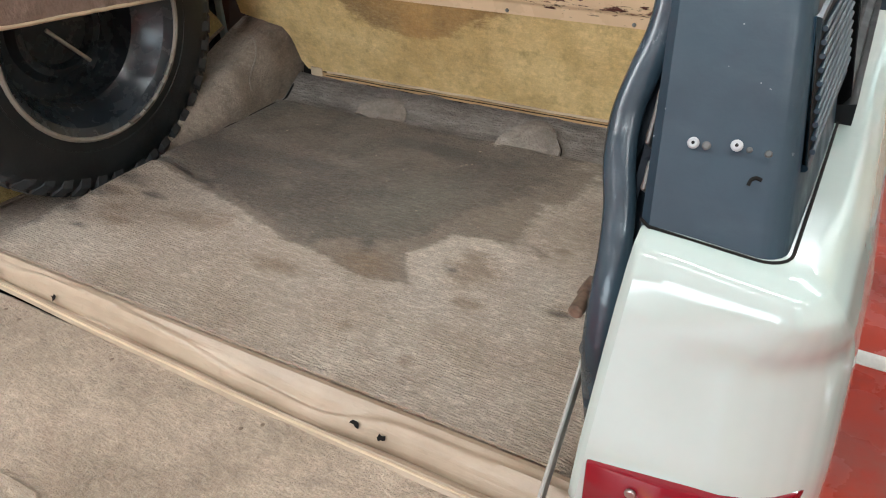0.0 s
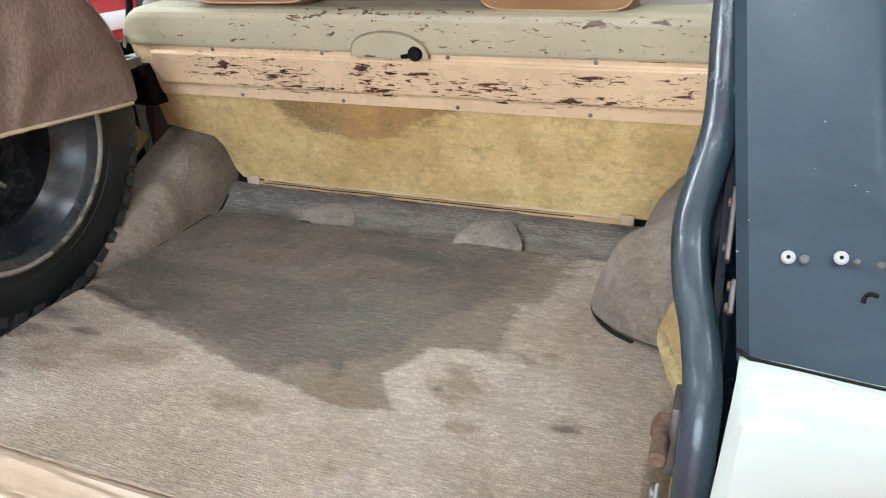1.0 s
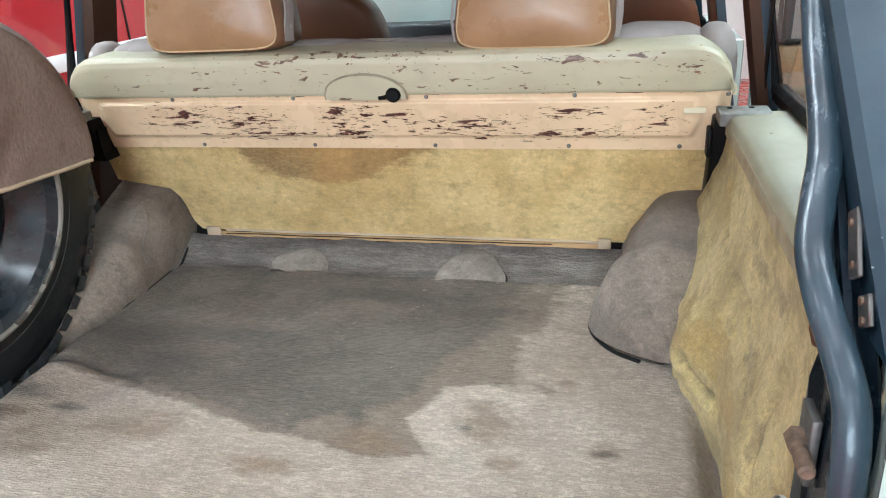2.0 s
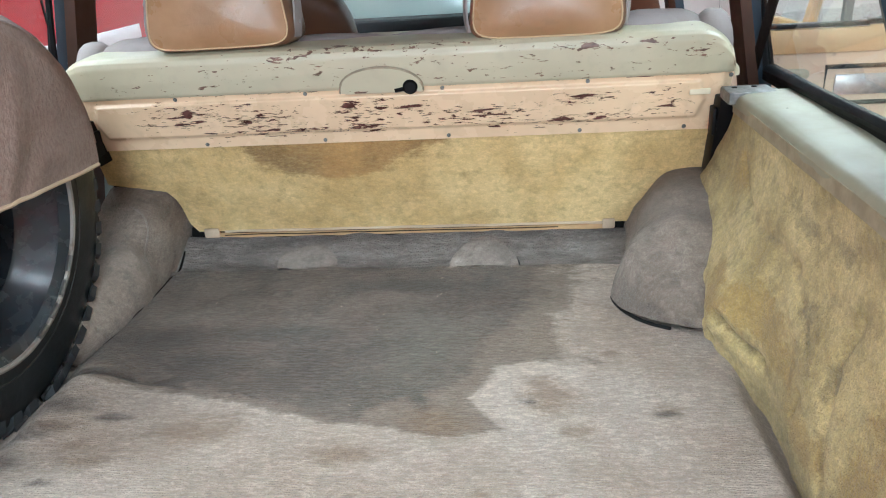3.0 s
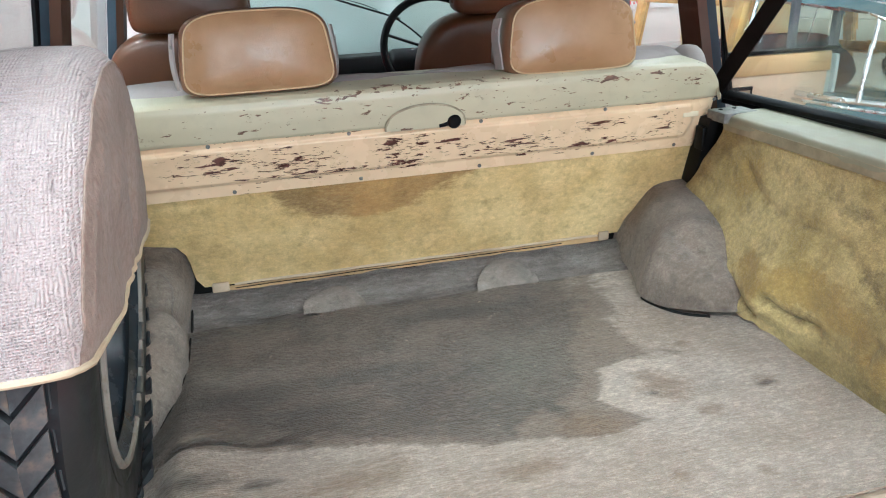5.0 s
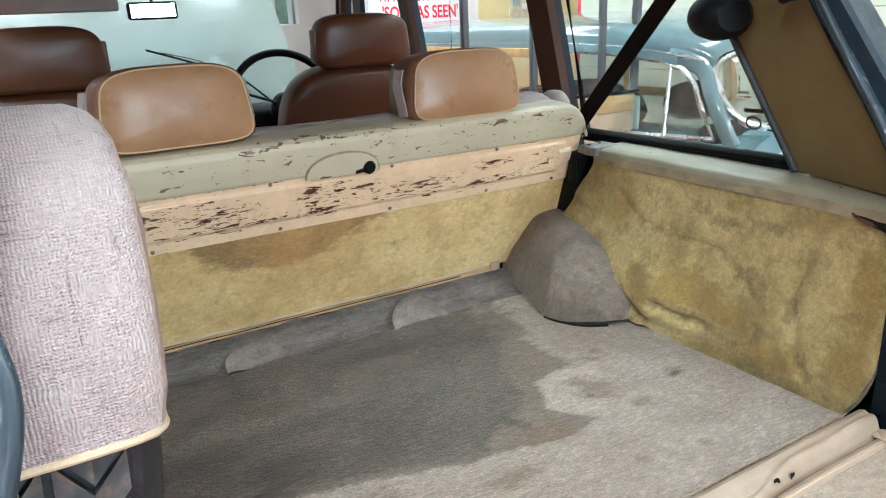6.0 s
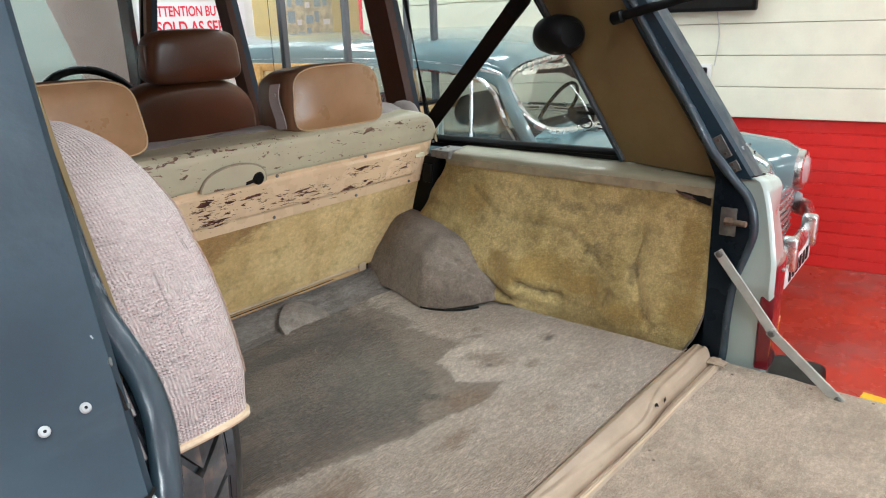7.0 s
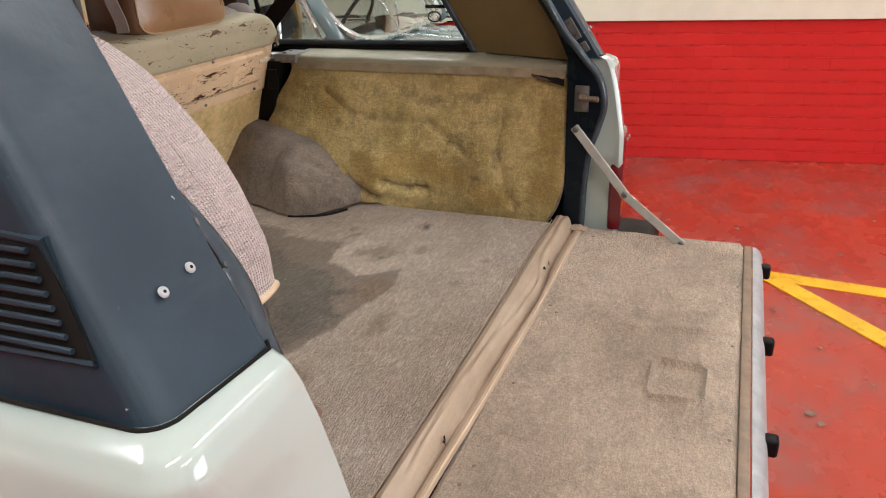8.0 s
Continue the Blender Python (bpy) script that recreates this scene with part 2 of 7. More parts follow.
def carpet(name, base, dirt, stain=None, pile=420.0, rows=0.0, relief=0.0035, mottle=0.7, nap=0.6, wet=0.93, outer=(0.37, 0.295, 0.225), ribs=0.0, blotch=0.0):
    """Tufted carpet: tufts, rows of loops, brushed nap, worn and dirty areas; the wet stain rides on mesh attributes."""
    k = Mat(name, 0.95)
    tuft = k.noise(pile, 3.0, 0.7)
    clump = k.noise(pile * 0.33, 3.0, 0.65)
    streak = k.noise(1.0, 5.0, 0.65, co=k.scaled(48.0, 110.0, 110.0), distort=0.4)
    rib = k.noise(1.0, 3.0, 0.6, co=k.scaled(62.0, 190.0, 190.0), distort=0.5)
    mid = k.noise(30.0, 6.0, 0.68)
    big = k.noise(4.5, 5.0, 0.6)
    c = k.mix(k.ramp(big, 0.36, 0.66), base, dirt)
    c = k.mix(k.ramp(mid, 0.45, 0.75, 0.0, mottle), c, tuple(x * 0.62 for x in dirt))
    c = k.mix(k.ramp(k.noise(11.0, 4.0), 0.56, 0.74, 0.0, 0.5), c, tuple(min(1.0, x * 1.12) for x in base))
    if blotch:
        c = k.mix(k.ramp(k.noise(9.0, 6.0, 0.62, distort=0.6), 0.50, 0.72, 0.0, blotch), c, tuple(x * 0.72 for x in dirt))
        c = k.mix(k.ramp(k.noise(7.0, 5.0, 0.6, distort=0.4), 0.44, 0.26, 0.0, blotch * 0.7), c, tuple(min(1.0, x * 1.16) for x in base))
    if stain:
        rag = k.math("MULTIPLY", k.math("SUBTRACT", k.math("ADD", k.math("MULTIPLY", k.noise(1.0, 10.0, 0.80, co=k.scaled(11.0, 30.0, 30.0)), 0.62), k.math("MULTIPLY", k.noise(8.0, 6.0, 0.7, distort=0.8), 0.38)), 0.5), 2.5)
        soft = k.noise(6.0, 5.0)
        ring = k.mix(k.ramp(soft, 0.35, 0.7), outer, tuple(x * 0.78 for x in outer))
        c = k.mix(k.ramp(k.math("ADD", k.attr("outer"), rag), 0.34, 0.68, 0.0, 0.85), c, ring)
        damp = k.mix(k.ramp(k.noise(6.0, 7.0, 0.65), 0.36, 0.66), tuple(x * 0.62 for x in stain), tuple(x * 1.6 for x in stain))
        damp = k.mix(k.math("MULTIPLY", k.attr("green"), 0.7), damp, (stain[0] * 1.25, stain[1] * 1.42, stain[2] * 1.38))
        damp = k.mix(k.ramp(k.noise(3.4, 5.0, 0.6, distort=0.5), 0.46, 0.64, 0.0, 0.55), damp, (stain[0] * 1.02, stain[1] * 0.90, stain[2] * 0.80))
        core = k.math("MULTIPLY", k.ramp(k.math("ADD", k.attr("stain"), rag), 0.33, 0.69), k.ramp(k.math("ADD", rib, k.math("MULTIPLY", rag, 0.3)), 0.42, 0.72, wet, wet * 0.72))
        c = k.mix(core, c, damp)
        c = k.mix(k.ramp(k.math("ADD", k.attr("pale"), rag), 0.44, 0.56, 0.0, 0.9), c, tuple(min(1, x * 1.08) for x in base))
        spot = k.math("ADD", k.attr("brown"), k.math("MULTIPLY", rag, 1.2))
        c = k.mix(k.ramp(spot, 0.15, 0.95, 0.0, 0.65), c, (outer[0] * 1.05, outer[1] * 0.92, outer[2] * 0.74))
        # grime spots, plus painted shade of folds, creases and the under-seat gap
        c = k.mix(k.ramp(k.math("ADD", k.attr("grime_shade"), rag), 0.15, 0.9, 0.0, 0.85), c, tuple(x * 0.7 for x in stain))
        c = k.mix(k.ramp(k.math("ADD", k.attr("soil"), k.math("MULTIPLY", rag, 0.6)), 0.15, 1.0, 0.0, 0.38), c, (0.44, 0.33, 0.22))
        if rows:
            felt = k.mix(k.ramp(k.noise(1.0, 5.0, 0.65, co=k.scaled(10.0, 45.0, 45.0)), 0.35, 0.65), (0.215, 0.195, 0.18), (0.42, 0.385, 0.355))
            c = k.mix(k.ramp(k.math("ADD", k.attr("felt"), k.math("MULTIPLY", rag, 0.8)), 0.38, 0.70, 0.0, 0.8), c, felt)
    # shade between tufts, ribs and rows, multiplied into the colour
    shade = k.mix(0.8, c, (0.30, 0.26, 0.22), "MULTIPLY")
    c = k.mix(k.ramp(streak, 0.42, 0.62, nap * 0.8, 0.0), c, shade)
    c = k.mix(k.ramp(rib, 0.40, 0.60, nap * ribs, 0.0), c, shade)
    c = k.mix(k.ramp(clump, 0.38, 0.62, nap * 0.6, 0.0), c, shade)
    c = k.mix(k.ramp(tuft, 0.36, 0.66, nap, 0.0), c, shade)
    if rows:
        # woven rows run across the car
        weave = k.math("ADD", k.math("MULTIPLY", k.wave(rows, "Y", 5.0), k.ramp(k.noise(1.0, 3.0, co=k.scaled(14.0, 40.0, 40.0)), 0.38, 0.62, 0.25, 1.0)), k.math("MULTIPLY", rib, 1.5))
        c = k.mix(k.ramp(weave, 0.65, 1.2, 0.16, 0.0), c, shade)
    k.set("Base Color", c)
    k.set("Sheen Weight", 0.2)
    k.set("Sheen Roughness", 0.6)
    k.set("Specular IOR Level", 0.12)
    k.relief(mid, 0.010 if rows else 0.004 + 0.005 * mottle, 0.75)
    if rows:
        k.relief(streak, 0.006, 0.7)
    if ribs:
        k.relief(rib, 0.013, ribs)
    k.relief(clump, relief * 1.6, 0.8)
    k.relief(tuft, relief, 0.9)
    if rows:
        k.relief(weave, 0.0016, 0.8)
    return k.m


m_carpet = carpet("beige_load_carpet", (0.90, 0.785, 0.655), (0.76, 0.635, 0.505), stain=(0.212, 0.176, 0.136), outer=(0.385, 0.300, 0.214), rows=64.0, mottle=0.26, nap=0.50, ribs=0.9, blotch=0.30)
m_carpet_gate = carpet("beige_gate_carpet", (0.73, 0.595, 0.455), (0.53, 0.42, 0.31), pile=420.0, nap=0.40, ribs=0.6, blotch=0.55, mottle=0.35)
m_carpet_arch = carpet("taupe_arch_carpet", (0.39, 0.32, 0.255), (0.235, 0.187, 0.145), pile=420.0, relief=0.003, nap=0.5)
m_carpet_gold = carpet("mustard_trim_carpet", (0.78, 0.62, 0.275), (0.46, 0.345, 0.12), stain=(0.15, 0.115, 0.055), outer=(0.54, 0.375, 0.115), pile=330.0, nap=0.42, wet=0.6, blotch=0.5)


def towelling():
    """Looped towelling: rows of loops with dark pits between, washed-out patches."""
    k = Mat("mauve_towelling", 0.95)
    row = k.noise(1.0, 3.0, 0.6, co=k.scaled(150.0, 270.0, 270.0), distort=0.15)
    warp = k.math("MULTIPLY", k.wave(82.0, "X", 3.5), k.math("MAXIMUM", k.wave(105.0, "Z", 3.5), k.ramp(k.noise(40.0), 0.5, 0.7)))
    pit = k.noise(1.0, 3.0, 0.6, co=k.scaled(260.0, 380.0, 380.0), distort=0.3)
    big = k.noise(7.0, 4.0, 0.6)
    c = k.mix(k.ramp(big, 0.35, 0.68), (0.555, 0.47, 0.445), (0.465, 0.385, 0.36))
    c = k.mix(k.ramp(row, 0.40, 0.60, 0.34, 0.0), c, (0.33, 0.27, 0.255))
    c = k.mix(k.ramp(warp, 0.02, 0.34, 0.18, 0.0), c, (0.26, 0.22, 0.21))
    c = k.mix(k.ramp(pit, 0.58, 0.74, 0.0, 0.34), c, (0.27, 0.225, 0.215))
    crack = k.math("MULTIPLY", k.ramp(k.noise(1.0, 4.0, 0.6, co=k.scaled(75.0, 4.0, 4.0), distort=0.5), 0.59, 0.64), k.ramp(k.noise(9.0), 0.47, 0.58))
    cross = k.math("MULTIPLY", k.ramp(k.noise(1.0, 4.0, 0.6, co=k.scaled(9.0, 90.0, 90.0), distort=0.5), 0.60, 0.66), k.ramp(k.noise(7.0, 2.0), 0.52, 0.62))
    crack = k.math("MAXIMUM", crack, k.math("MULTIPLY", cross, 0.7))
    c = k.mix(k.math("MULTIPLY", crack, 0.85), c, (0.16, 0.125, 0.115))
    k.set("Base Color", c)
    k.set("Sheen Weight", 0.25)
    k.set("Specular IOR Level", 0.1)
    k.relief(big, 0.01, 0.4)
    k.relief(row, 0.002, 0.7)
    k.relief(warp, 0.003, 0.8)
    k.relief(pit, -0.002, 0.8)
    k.relief(crack, -0.003, 0.6)
    return k.m


m_towel = towelling()


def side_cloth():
    """The smoother cloth of the wheel cover's side, its shade put into a darker brown."""
    k = Mat("shaded_side_cloth", 0.95)
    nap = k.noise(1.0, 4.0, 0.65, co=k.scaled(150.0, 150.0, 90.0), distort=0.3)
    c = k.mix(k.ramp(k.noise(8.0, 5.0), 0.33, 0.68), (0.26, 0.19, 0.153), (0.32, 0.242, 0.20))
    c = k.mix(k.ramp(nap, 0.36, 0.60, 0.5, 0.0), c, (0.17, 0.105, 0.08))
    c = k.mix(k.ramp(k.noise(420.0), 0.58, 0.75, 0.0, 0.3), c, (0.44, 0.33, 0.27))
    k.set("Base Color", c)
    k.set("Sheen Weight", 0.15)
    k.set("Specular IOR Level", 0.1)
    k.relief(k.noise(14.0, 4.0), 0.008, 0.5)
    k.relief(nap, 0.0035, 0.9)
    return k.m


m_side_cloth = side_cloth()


def slate_paint():
    """Slate paint, dusty and chalked, with sparse chips down to the pale primer."""
    k = Mat("slate_pillar_paint", 0.42)
    c = k.mix(k.ramp(k.noise(9.0, 5.0), 0.35, 0.7), (0.011, 0.026, 0.041), (0.018, 0.038, 0.056))
    c = k.mix(k.ramp(k.noise(1.0, 4.0, co=k.scaled(9.0, 30.0, 30.0)), 0.55, 0.8, 0.0, 0.3), c, (0.045, 0.064, 0.080))
    chip = k.math("MULTIPLY", k.ramp(k.noise(150.0, 2.0), 0.735, 0.755), k.ramp(k.noise(14.0), 0.52, 0.6))
    c = k.mix(chip, c, (0.34, 0.36, 0.36))
    k.set("Base Color", c)
    k.set("Roughness", k.ramp(k.noise(16.0, 5.0), 0.3, 0.7, 0.33, 0.55))
    k.set("Specular IOR Level", 0.42)
    k.relief(k.noise(90.0), 0.0004)
    return k.m


m_pillar = slate_paint()


def worn_seal():
    """Blue-black painted seal: rubbed to a pale blue bloom in places, a few rust runs."""
    k = Mat("worn_painted_seal", 0.3)
    c = k.mix(k.ramp(k.noise(14.0, 5.0), 0.3, 0.7), (0.017, 0.030, 0.041), (0.030, 0.050, 0.066))
    rub = k.math("MULTIPLY", k.ramp(k.noise(1.0, 7.0, 0.75, co=k.scaled(120.0, 60.0, 22.0)), 0.55, 0.66), k.ramp(k.noise(7.0, 3.0), 0.46, 0.62))
    c = k.mix(k.math("MULTIPLY", rub, 0.7), c, (0.13, 0.18, 0.22))
    run = k.math("MULTIPLY", k.ramp(k.noise(1.0, 4.0, 0.6, co=k.scaled(90.0, 90.0, 7.0)), 0.64, 0.70), k.ramp(k.noise(5.0, 2.0), 0.52, 0.6))
    c = k.mix(k.math("MULTIPLY", run, 0.8), c, (0.20, 0.095, 0.04))
    k.set("Base Color", c)
    k.set("Roughness", k.ramp(rub, 0.0, 1.0, 0.26, 0.55))
    k.set("Specular IOR Level", 0.3)
    k.relief(k.noise(25.0, 4.0), 0.003, 0.5)
    return k.m


m_seal = worn_seal()
m_jamb = plain("dark_blue_jamb_paint", (0.007, 0.012, 0.018), 0.28, vary=0.4)
m_white = plain("white_body_paint", (0.42, 0.495, 0.462), 0.14, vary=0.03, coat=0.5)


def worn_vinyl():
    """Old tan vinyl: rubbed paler in the middle tones, faint creases, soft sheen."""
    k = Mat("tan_vinyl", 0.33)
    c = k.mix(k.ramp(k.noise(9.0, 5.0), 0.33, 0.7), (0.345, 0.195, 0.093), (0.435, 0.262, 0.137))
    c = k.mix(k.ramp(k.noise(1.0, 5.0, co=k.scaled(16.0, 16.0, 60.0), distort=0.5), 0.60, 0.72, 0.0, 0.4), c, (0.28, 0.155, 0.08))
    k.set("Base Color", c)
    k.set("Roughness", k.ramp(k.noise(12.0, 5.0), 0.35, 0.7, 0.27, 0.44))
    k.relief(k.noise(14.0, 3.0), 0.004, 0.5)
    k.relief(k.noise(420.0), 0.0004, 0.6)
    return k.m


m_leather = worn_vinyl()
m_leather_side = plain("dark_tan_vinyl", (0.20, 0.10, 0.05), 0.36, vary=0.16, fine=260.0, relief=0.0005)
m_leather_dark = plain("brown_vinyl", (0.10, 0.036, 0.013), 0.36, vary=0.16, fine=260.0, relief=0.0006)
m_fabric = plain("grey_seat_fabric", (0.38, 0.33, 0.31), 0.9, vary=0.15, fine=400.0, relief=0.0015)
m_tyre = plain("black_tyre_rubber", (0.012, 0.015, 0.017), 0.42, vary=0.35, scale=9.0, relief=0.0008)
m_rim = plain("black_rim_paint", (0.027, 0.035, 0.043), 0.25, vary=0.4, scale=11.0)
m_stay = plain("pale_grey_steel", (0.40, 0.40, 0.365), 0.42, vary=0.18, scale=24.0)
m_steel = plain("dull_steel", (0.46, 0.46, 0.44), 0.38, 0.9, vary=0.2, scale=30.0)
m_rust = plain("rusty_steel", (0.17, 0.115, 0.08), 0.7, 0.4, vary=0.5, scale=60.0, relief=0.001)
m_chrome = plain("chrome", (0.74, 0.79, 0.80), 0.27, 1.0, vary=0.05)
m_black = plain("black_plastic", (0.0045, 0.0045, 0.005), 0.45, vary=0.2)
m_red_lamp = plain("red_lamp_lens", (0.17, 0.004, 0.012), 0.1, vary=0.15, coat=0.7)
m_amber_lamp = plain("amber_lamp_lens", (0.42, 0.085, 0.008), 0.1, vary=0.1, coat=0.7)
m_edge = plain("tan_edge_binding", (0.55, 0.36, 0.17), 0.7, vary=0.2, fine=200.0, relief=0.0008)


def creased_vinyl():
    """Old sill vinyl: lengthwise creases, darker in the folds, paler on the ridges."""
    k = Mat("beige_sill_vinyl", 0.4)
    fold = k.noise(1.0, 4.0, 0.55, co=k.scaled(2.2, 30.0, 30.0), distort=0.3)
    fine = k.noise(1.0, 4.0, 0.6, co=k.scaled(60.0, 110.0, 110.0), distort=0.5)
    c = k.mix(k.ramp(k.noise(7.0, 5.0), 0.35, 0.7), (0.415, 0.323, 0.236), (0.33, 0.252, 0.180))
    c = k.mix(k.ramp(fold, 0.33, 0.50, 0.18, 0.0), c, (0.15, 0.105, 0.07))
    c = k.mix(k.ramp(fold, 0.52, 0.72, 0.0, 0.12), c, (0.55, 0.455, 0.34))
    c = k.mix(k.ramp(fine, 0.58, 0.70, 0.0, 0.2), c, (0.22, 0.175, 0.135))
    k.set("Base Color", c)
    k.relief(fold, 0.006, 0.7)
    k.relief(fine, 0.0012, 0.6)
    return k.m


m_vinyl = creased_vinyl()
m_khaki = plain("khaki_trim_board", (0.165, 0.117, 0.045), 0.6, vary=0.1)
m_ledge = plain("greenish_cream_ledge_vinyl", (0.27, 0.253, 0.178), 0.45, vary=0.14)
m_ledge_face = plain("olive_ledge_face", (0.31, 0.255, 0.165), 0.55, vary=0.3, scale=18.0)
m_cream_dab = plain("pale_cream_dab", (0.75, 0.66, 0.47), 0.4, vary=0.06)
m_belt = plain("dark_brown_webbing", (0.010, 0.005, 0.0035), 0.7, vary=0.2, fine=500.0, relief=0.001)
m_brown = plain("brown_pillar_trim", (0.075, 0.030, 0.014), 0.5, vary=0.15)
m_morris = plain("blue_grey_car_paint", (0.135, 0.205, 0.222), 0.15, vary=0.06, coat=0.6)
m_ash = plain("varnished_ash_wood", (0.62, 0.36, 0.12), 0.35, vary=0.25, scale=20.0)


def floor_paint():
    """Red floor paint: scuffed, worn greyish in patches, with dark stains."""
    k = Mat("red_floor_paint", 0.22)
    c = k.mix(k.ramp(k.noise(1.6, 5.0), 0.35, 0.68), (0.43, 0.046, 0.024), (0.35, 0.039, 0.025))
    c = k.mix(k.ramp(k.noise(1.7, 7.0, 0.65), 0.46, 0.66, 0.0, 0.7), c, (0.27, 0.095, 0.082))
    c = k.mix(k.ramp(k.noise(5.0, 7.0, 0.7), 0.58, 0.78, 0.0, 0.4), c, (0.22, 0.055, 0.042))
    c = k.mix(k.ramp(k.noise(60.0, 5.0), 0.60, 0.72, 0.0, 0.4), c, (0.24, 0.06, 0.04))
    c = k.mix(k.ramp(k.cells(26.0), 0.035, 0.02, 0.0, 0.5), c, (0.45, 0.22, 0.16))
    k.set("Base Color", c)
    k.set("Roughness", k.ramp(k.noise(6.0, 6.0), 0.35, 0.7, 0.14, 0.42))
    k.relief(k.noise(30.0, 5.0), 0.0006)
    return k.m


m_redfloor = floor_paint()
m_yellow = plain("yellow_line_paint", (0.82, 0.48, 0.02), 0.3, vary=0.15)
m_whiteline = plain("white_line_paint", (0.72, 0.70, 0.64), 0.4, vary=0.2)
m_redbrick = plain("red_painted_brick", (0.62, 0.024, 0.020), 0.28, vary=0.12, fine=70.0, relief=0.0015)
m_board = plain("cream_wall_board", (0.73, 0.72, 0.585), 0.5, vary=0.05)
m_wall = plain("white_wall_paint", (0.78, 0.77, 0.73), 0.7, vary=0.05)
m_ceil = plain("white_ceiling_paint", (0.80, 0.80, 0.78), 0.8, vary=0.04)
m_paper = plain("white_paper", (0.82, 0.80, 0.80), 0.6, vary=0.04)
m_redink = plain("red_print", (0.72, 0.03, 0.06), 0.6, vary=0.05)


def glass_material():
    k = Mat("clear_glass", 0.0)
    k.set("Base Color", (0.96, 0.985, 0.975))
    k.set("Transmission Weight", 1.0)
    k.set("IOR", 1.45)
    return k.m


m_glass = glass_material()


def lamp_material():
    k = Mat("lamp_diffuser", 0.5)
    k.set("Emission Color", (1.0, 0.97, 0.92))
    k.set("Emission Strength", 6.0)
    return k.m


m_lampglow = lamp_material()

m_filler = plain("grey_filler", (0.085, 0.092, 0.09), 0.6, vary=0.3, scale=60.0)
m_steel_dark = plain("dark_steel", (0.17, 0.165, 0.155), 0.45, 0.7, vary=0.3, scale=40.0)
# for holes and black parts, and for strips that imitate shade in gaps
m_near_black = plain("near_black", (0.012, 0.011, 0.010), 0.9, vary=0.3)
m_mirror = plain("mirror_glass", (0.85, 0.86, 0.86), 0.02, 1.0, vary=0.02)
m_vinyl_dark = plain("brown_strip_vinyl", (0.22, 0.16, 0.11), 0.5, vary=0.25, scale=25.0)
m_edge_pale = plain("pale_binding", (0.60, 0.47, 0.32), 0.7, vary=0.2, fine=220.0, relief=0.0008)
m_tan_card = plain("beige_door_card", (0.55, 0.40, 0.27), 0.5, vary=0.1, fine=200.0, relief=0.0005)
m_cream_dark = plain("worn_cream_rim", (0.38, 0.32, 0.22), 0.5, vary=0.25, scale=40.0)
m_piping = plain("pale_piping", (0.58, 0.42, 0.24), 0.6, vary=0.1)
m_leather_mid = plain("brown_vinyl_pocket", (0.22, 0.095, 0.038), 0.4, vary=0.14, fine=260.0, relief=0.0006)
m_dash_grey = plain("grey_console_plastic", (0.10, 0.105, 0.11), 0.5, vary=0.15)


def tread_rubber():
    """Tread blocks: grey with road dust, brown earth here and there."""
    k = Mat("dusty_tread_rubber", 0.75)
    c = k.mix(k.ramp(k.noise(18.0, 5.0), 0.35, 0.7), (0.030, 0.032, 0.035), (0.085, 0.083, 0.08))
    c = k.mix(k.ramp(k.noise(9.0, 6.0), 0.49, 0.62, 0.0, 0.8), c, (0.23, 0.13, 0.07))
    c = k.mix(k.ramp(k.noise(120.0, 4.0), 0.5, 0.75, 0.0, 0.6), c, (0.03, 0.028, 0.027))
    k.set("Base Color", c)
    k.relief(k.noise(70.0, 4.0), 0.001)
    return k.m


m_tread = tread_rubber()


def chipped(name, col, under, rough, sx, sz, lo, hi, mask_lo=0.42, where=False):
    """Paint on metal, scratched lengthwise down to the dark primer."""
    k = Mat(name, rough)
    c = k.mix(k.ramp(k.noise(5.0), 0.3, 0.7), tuple(x * 0.90 for x in col), col)
    c = k.mix(k.ramp(k.noise(24.0, 5.0), 0.52, 0.75, 0.0, 0.35), c, tuple(x * 0.72 for x in col))
    chip = k.noise(1.0, 5.0, 0.62, co=k.scaled(sx, sx, sz), distort=0.6)
    fine = k.noise(1.0, 3.0, 0.6, co=k.scaled(sx * 2.4, sx * 2.4, sz * 2.2))
    mask = k.ramp(k.noise(6.5, 2.0), mask_lo, mask_lo + 0.12)
    if where:
        # rubbed and gouged where things have knocked against it
        press = k.math("MULTIPLY", k.math("SUBTRACT", k.attr("wear"), 0.74), 0.15)
        gouge = k.math("MULTIPLY", k.attr("gouge"), 0.20)
        chip = k.math("ADD", k.math("ADD", chip, press), gouge)
        fine = k.math("ADD", fine, press)
        mask = 1.0
    worn = k.math("MULTIPLY", k.math("MAXIMUM", k.ramp(chip, lo, hi), k.ramp(fine, lo + 0.035, hi + 0.035)), mask)
    c = k.mix(worn, c, k.mix(k.ramp(k.noise(50.0), 0.4, 0.6), under, tuple(x * 1.8 for x in under)))
    k.set("Base Color", c)
    k.set("Roughness", k.ramp(k.noise(13.0), 0.3, 0.7, rough - 0.06, rough + 0.12))
    k.relief(worn, -0.0006)
    return k.m


m_tan = chipped("scratched_tan_paint", (0.85, 0.63, 0.40), (0.085, 0.036, 0.028), 0.24, 24.0, 150.0, 0.595, 0.607, 0.40, True)
m_cream = chipped("worn_cream_paint", (0.575, 0.525, 0.365), (0.13, 0.075, 0.05), 0.36, 26.0, 85.0, 0.61, 0.622, 0.46, True)
m_lip = chipped("worn_rim_edge", (0.27, 0.245, 0.21), (0.14, 0.115, 0.09), 0.45, 22.0, 22.0, 0.50, 0.68, 0.35)
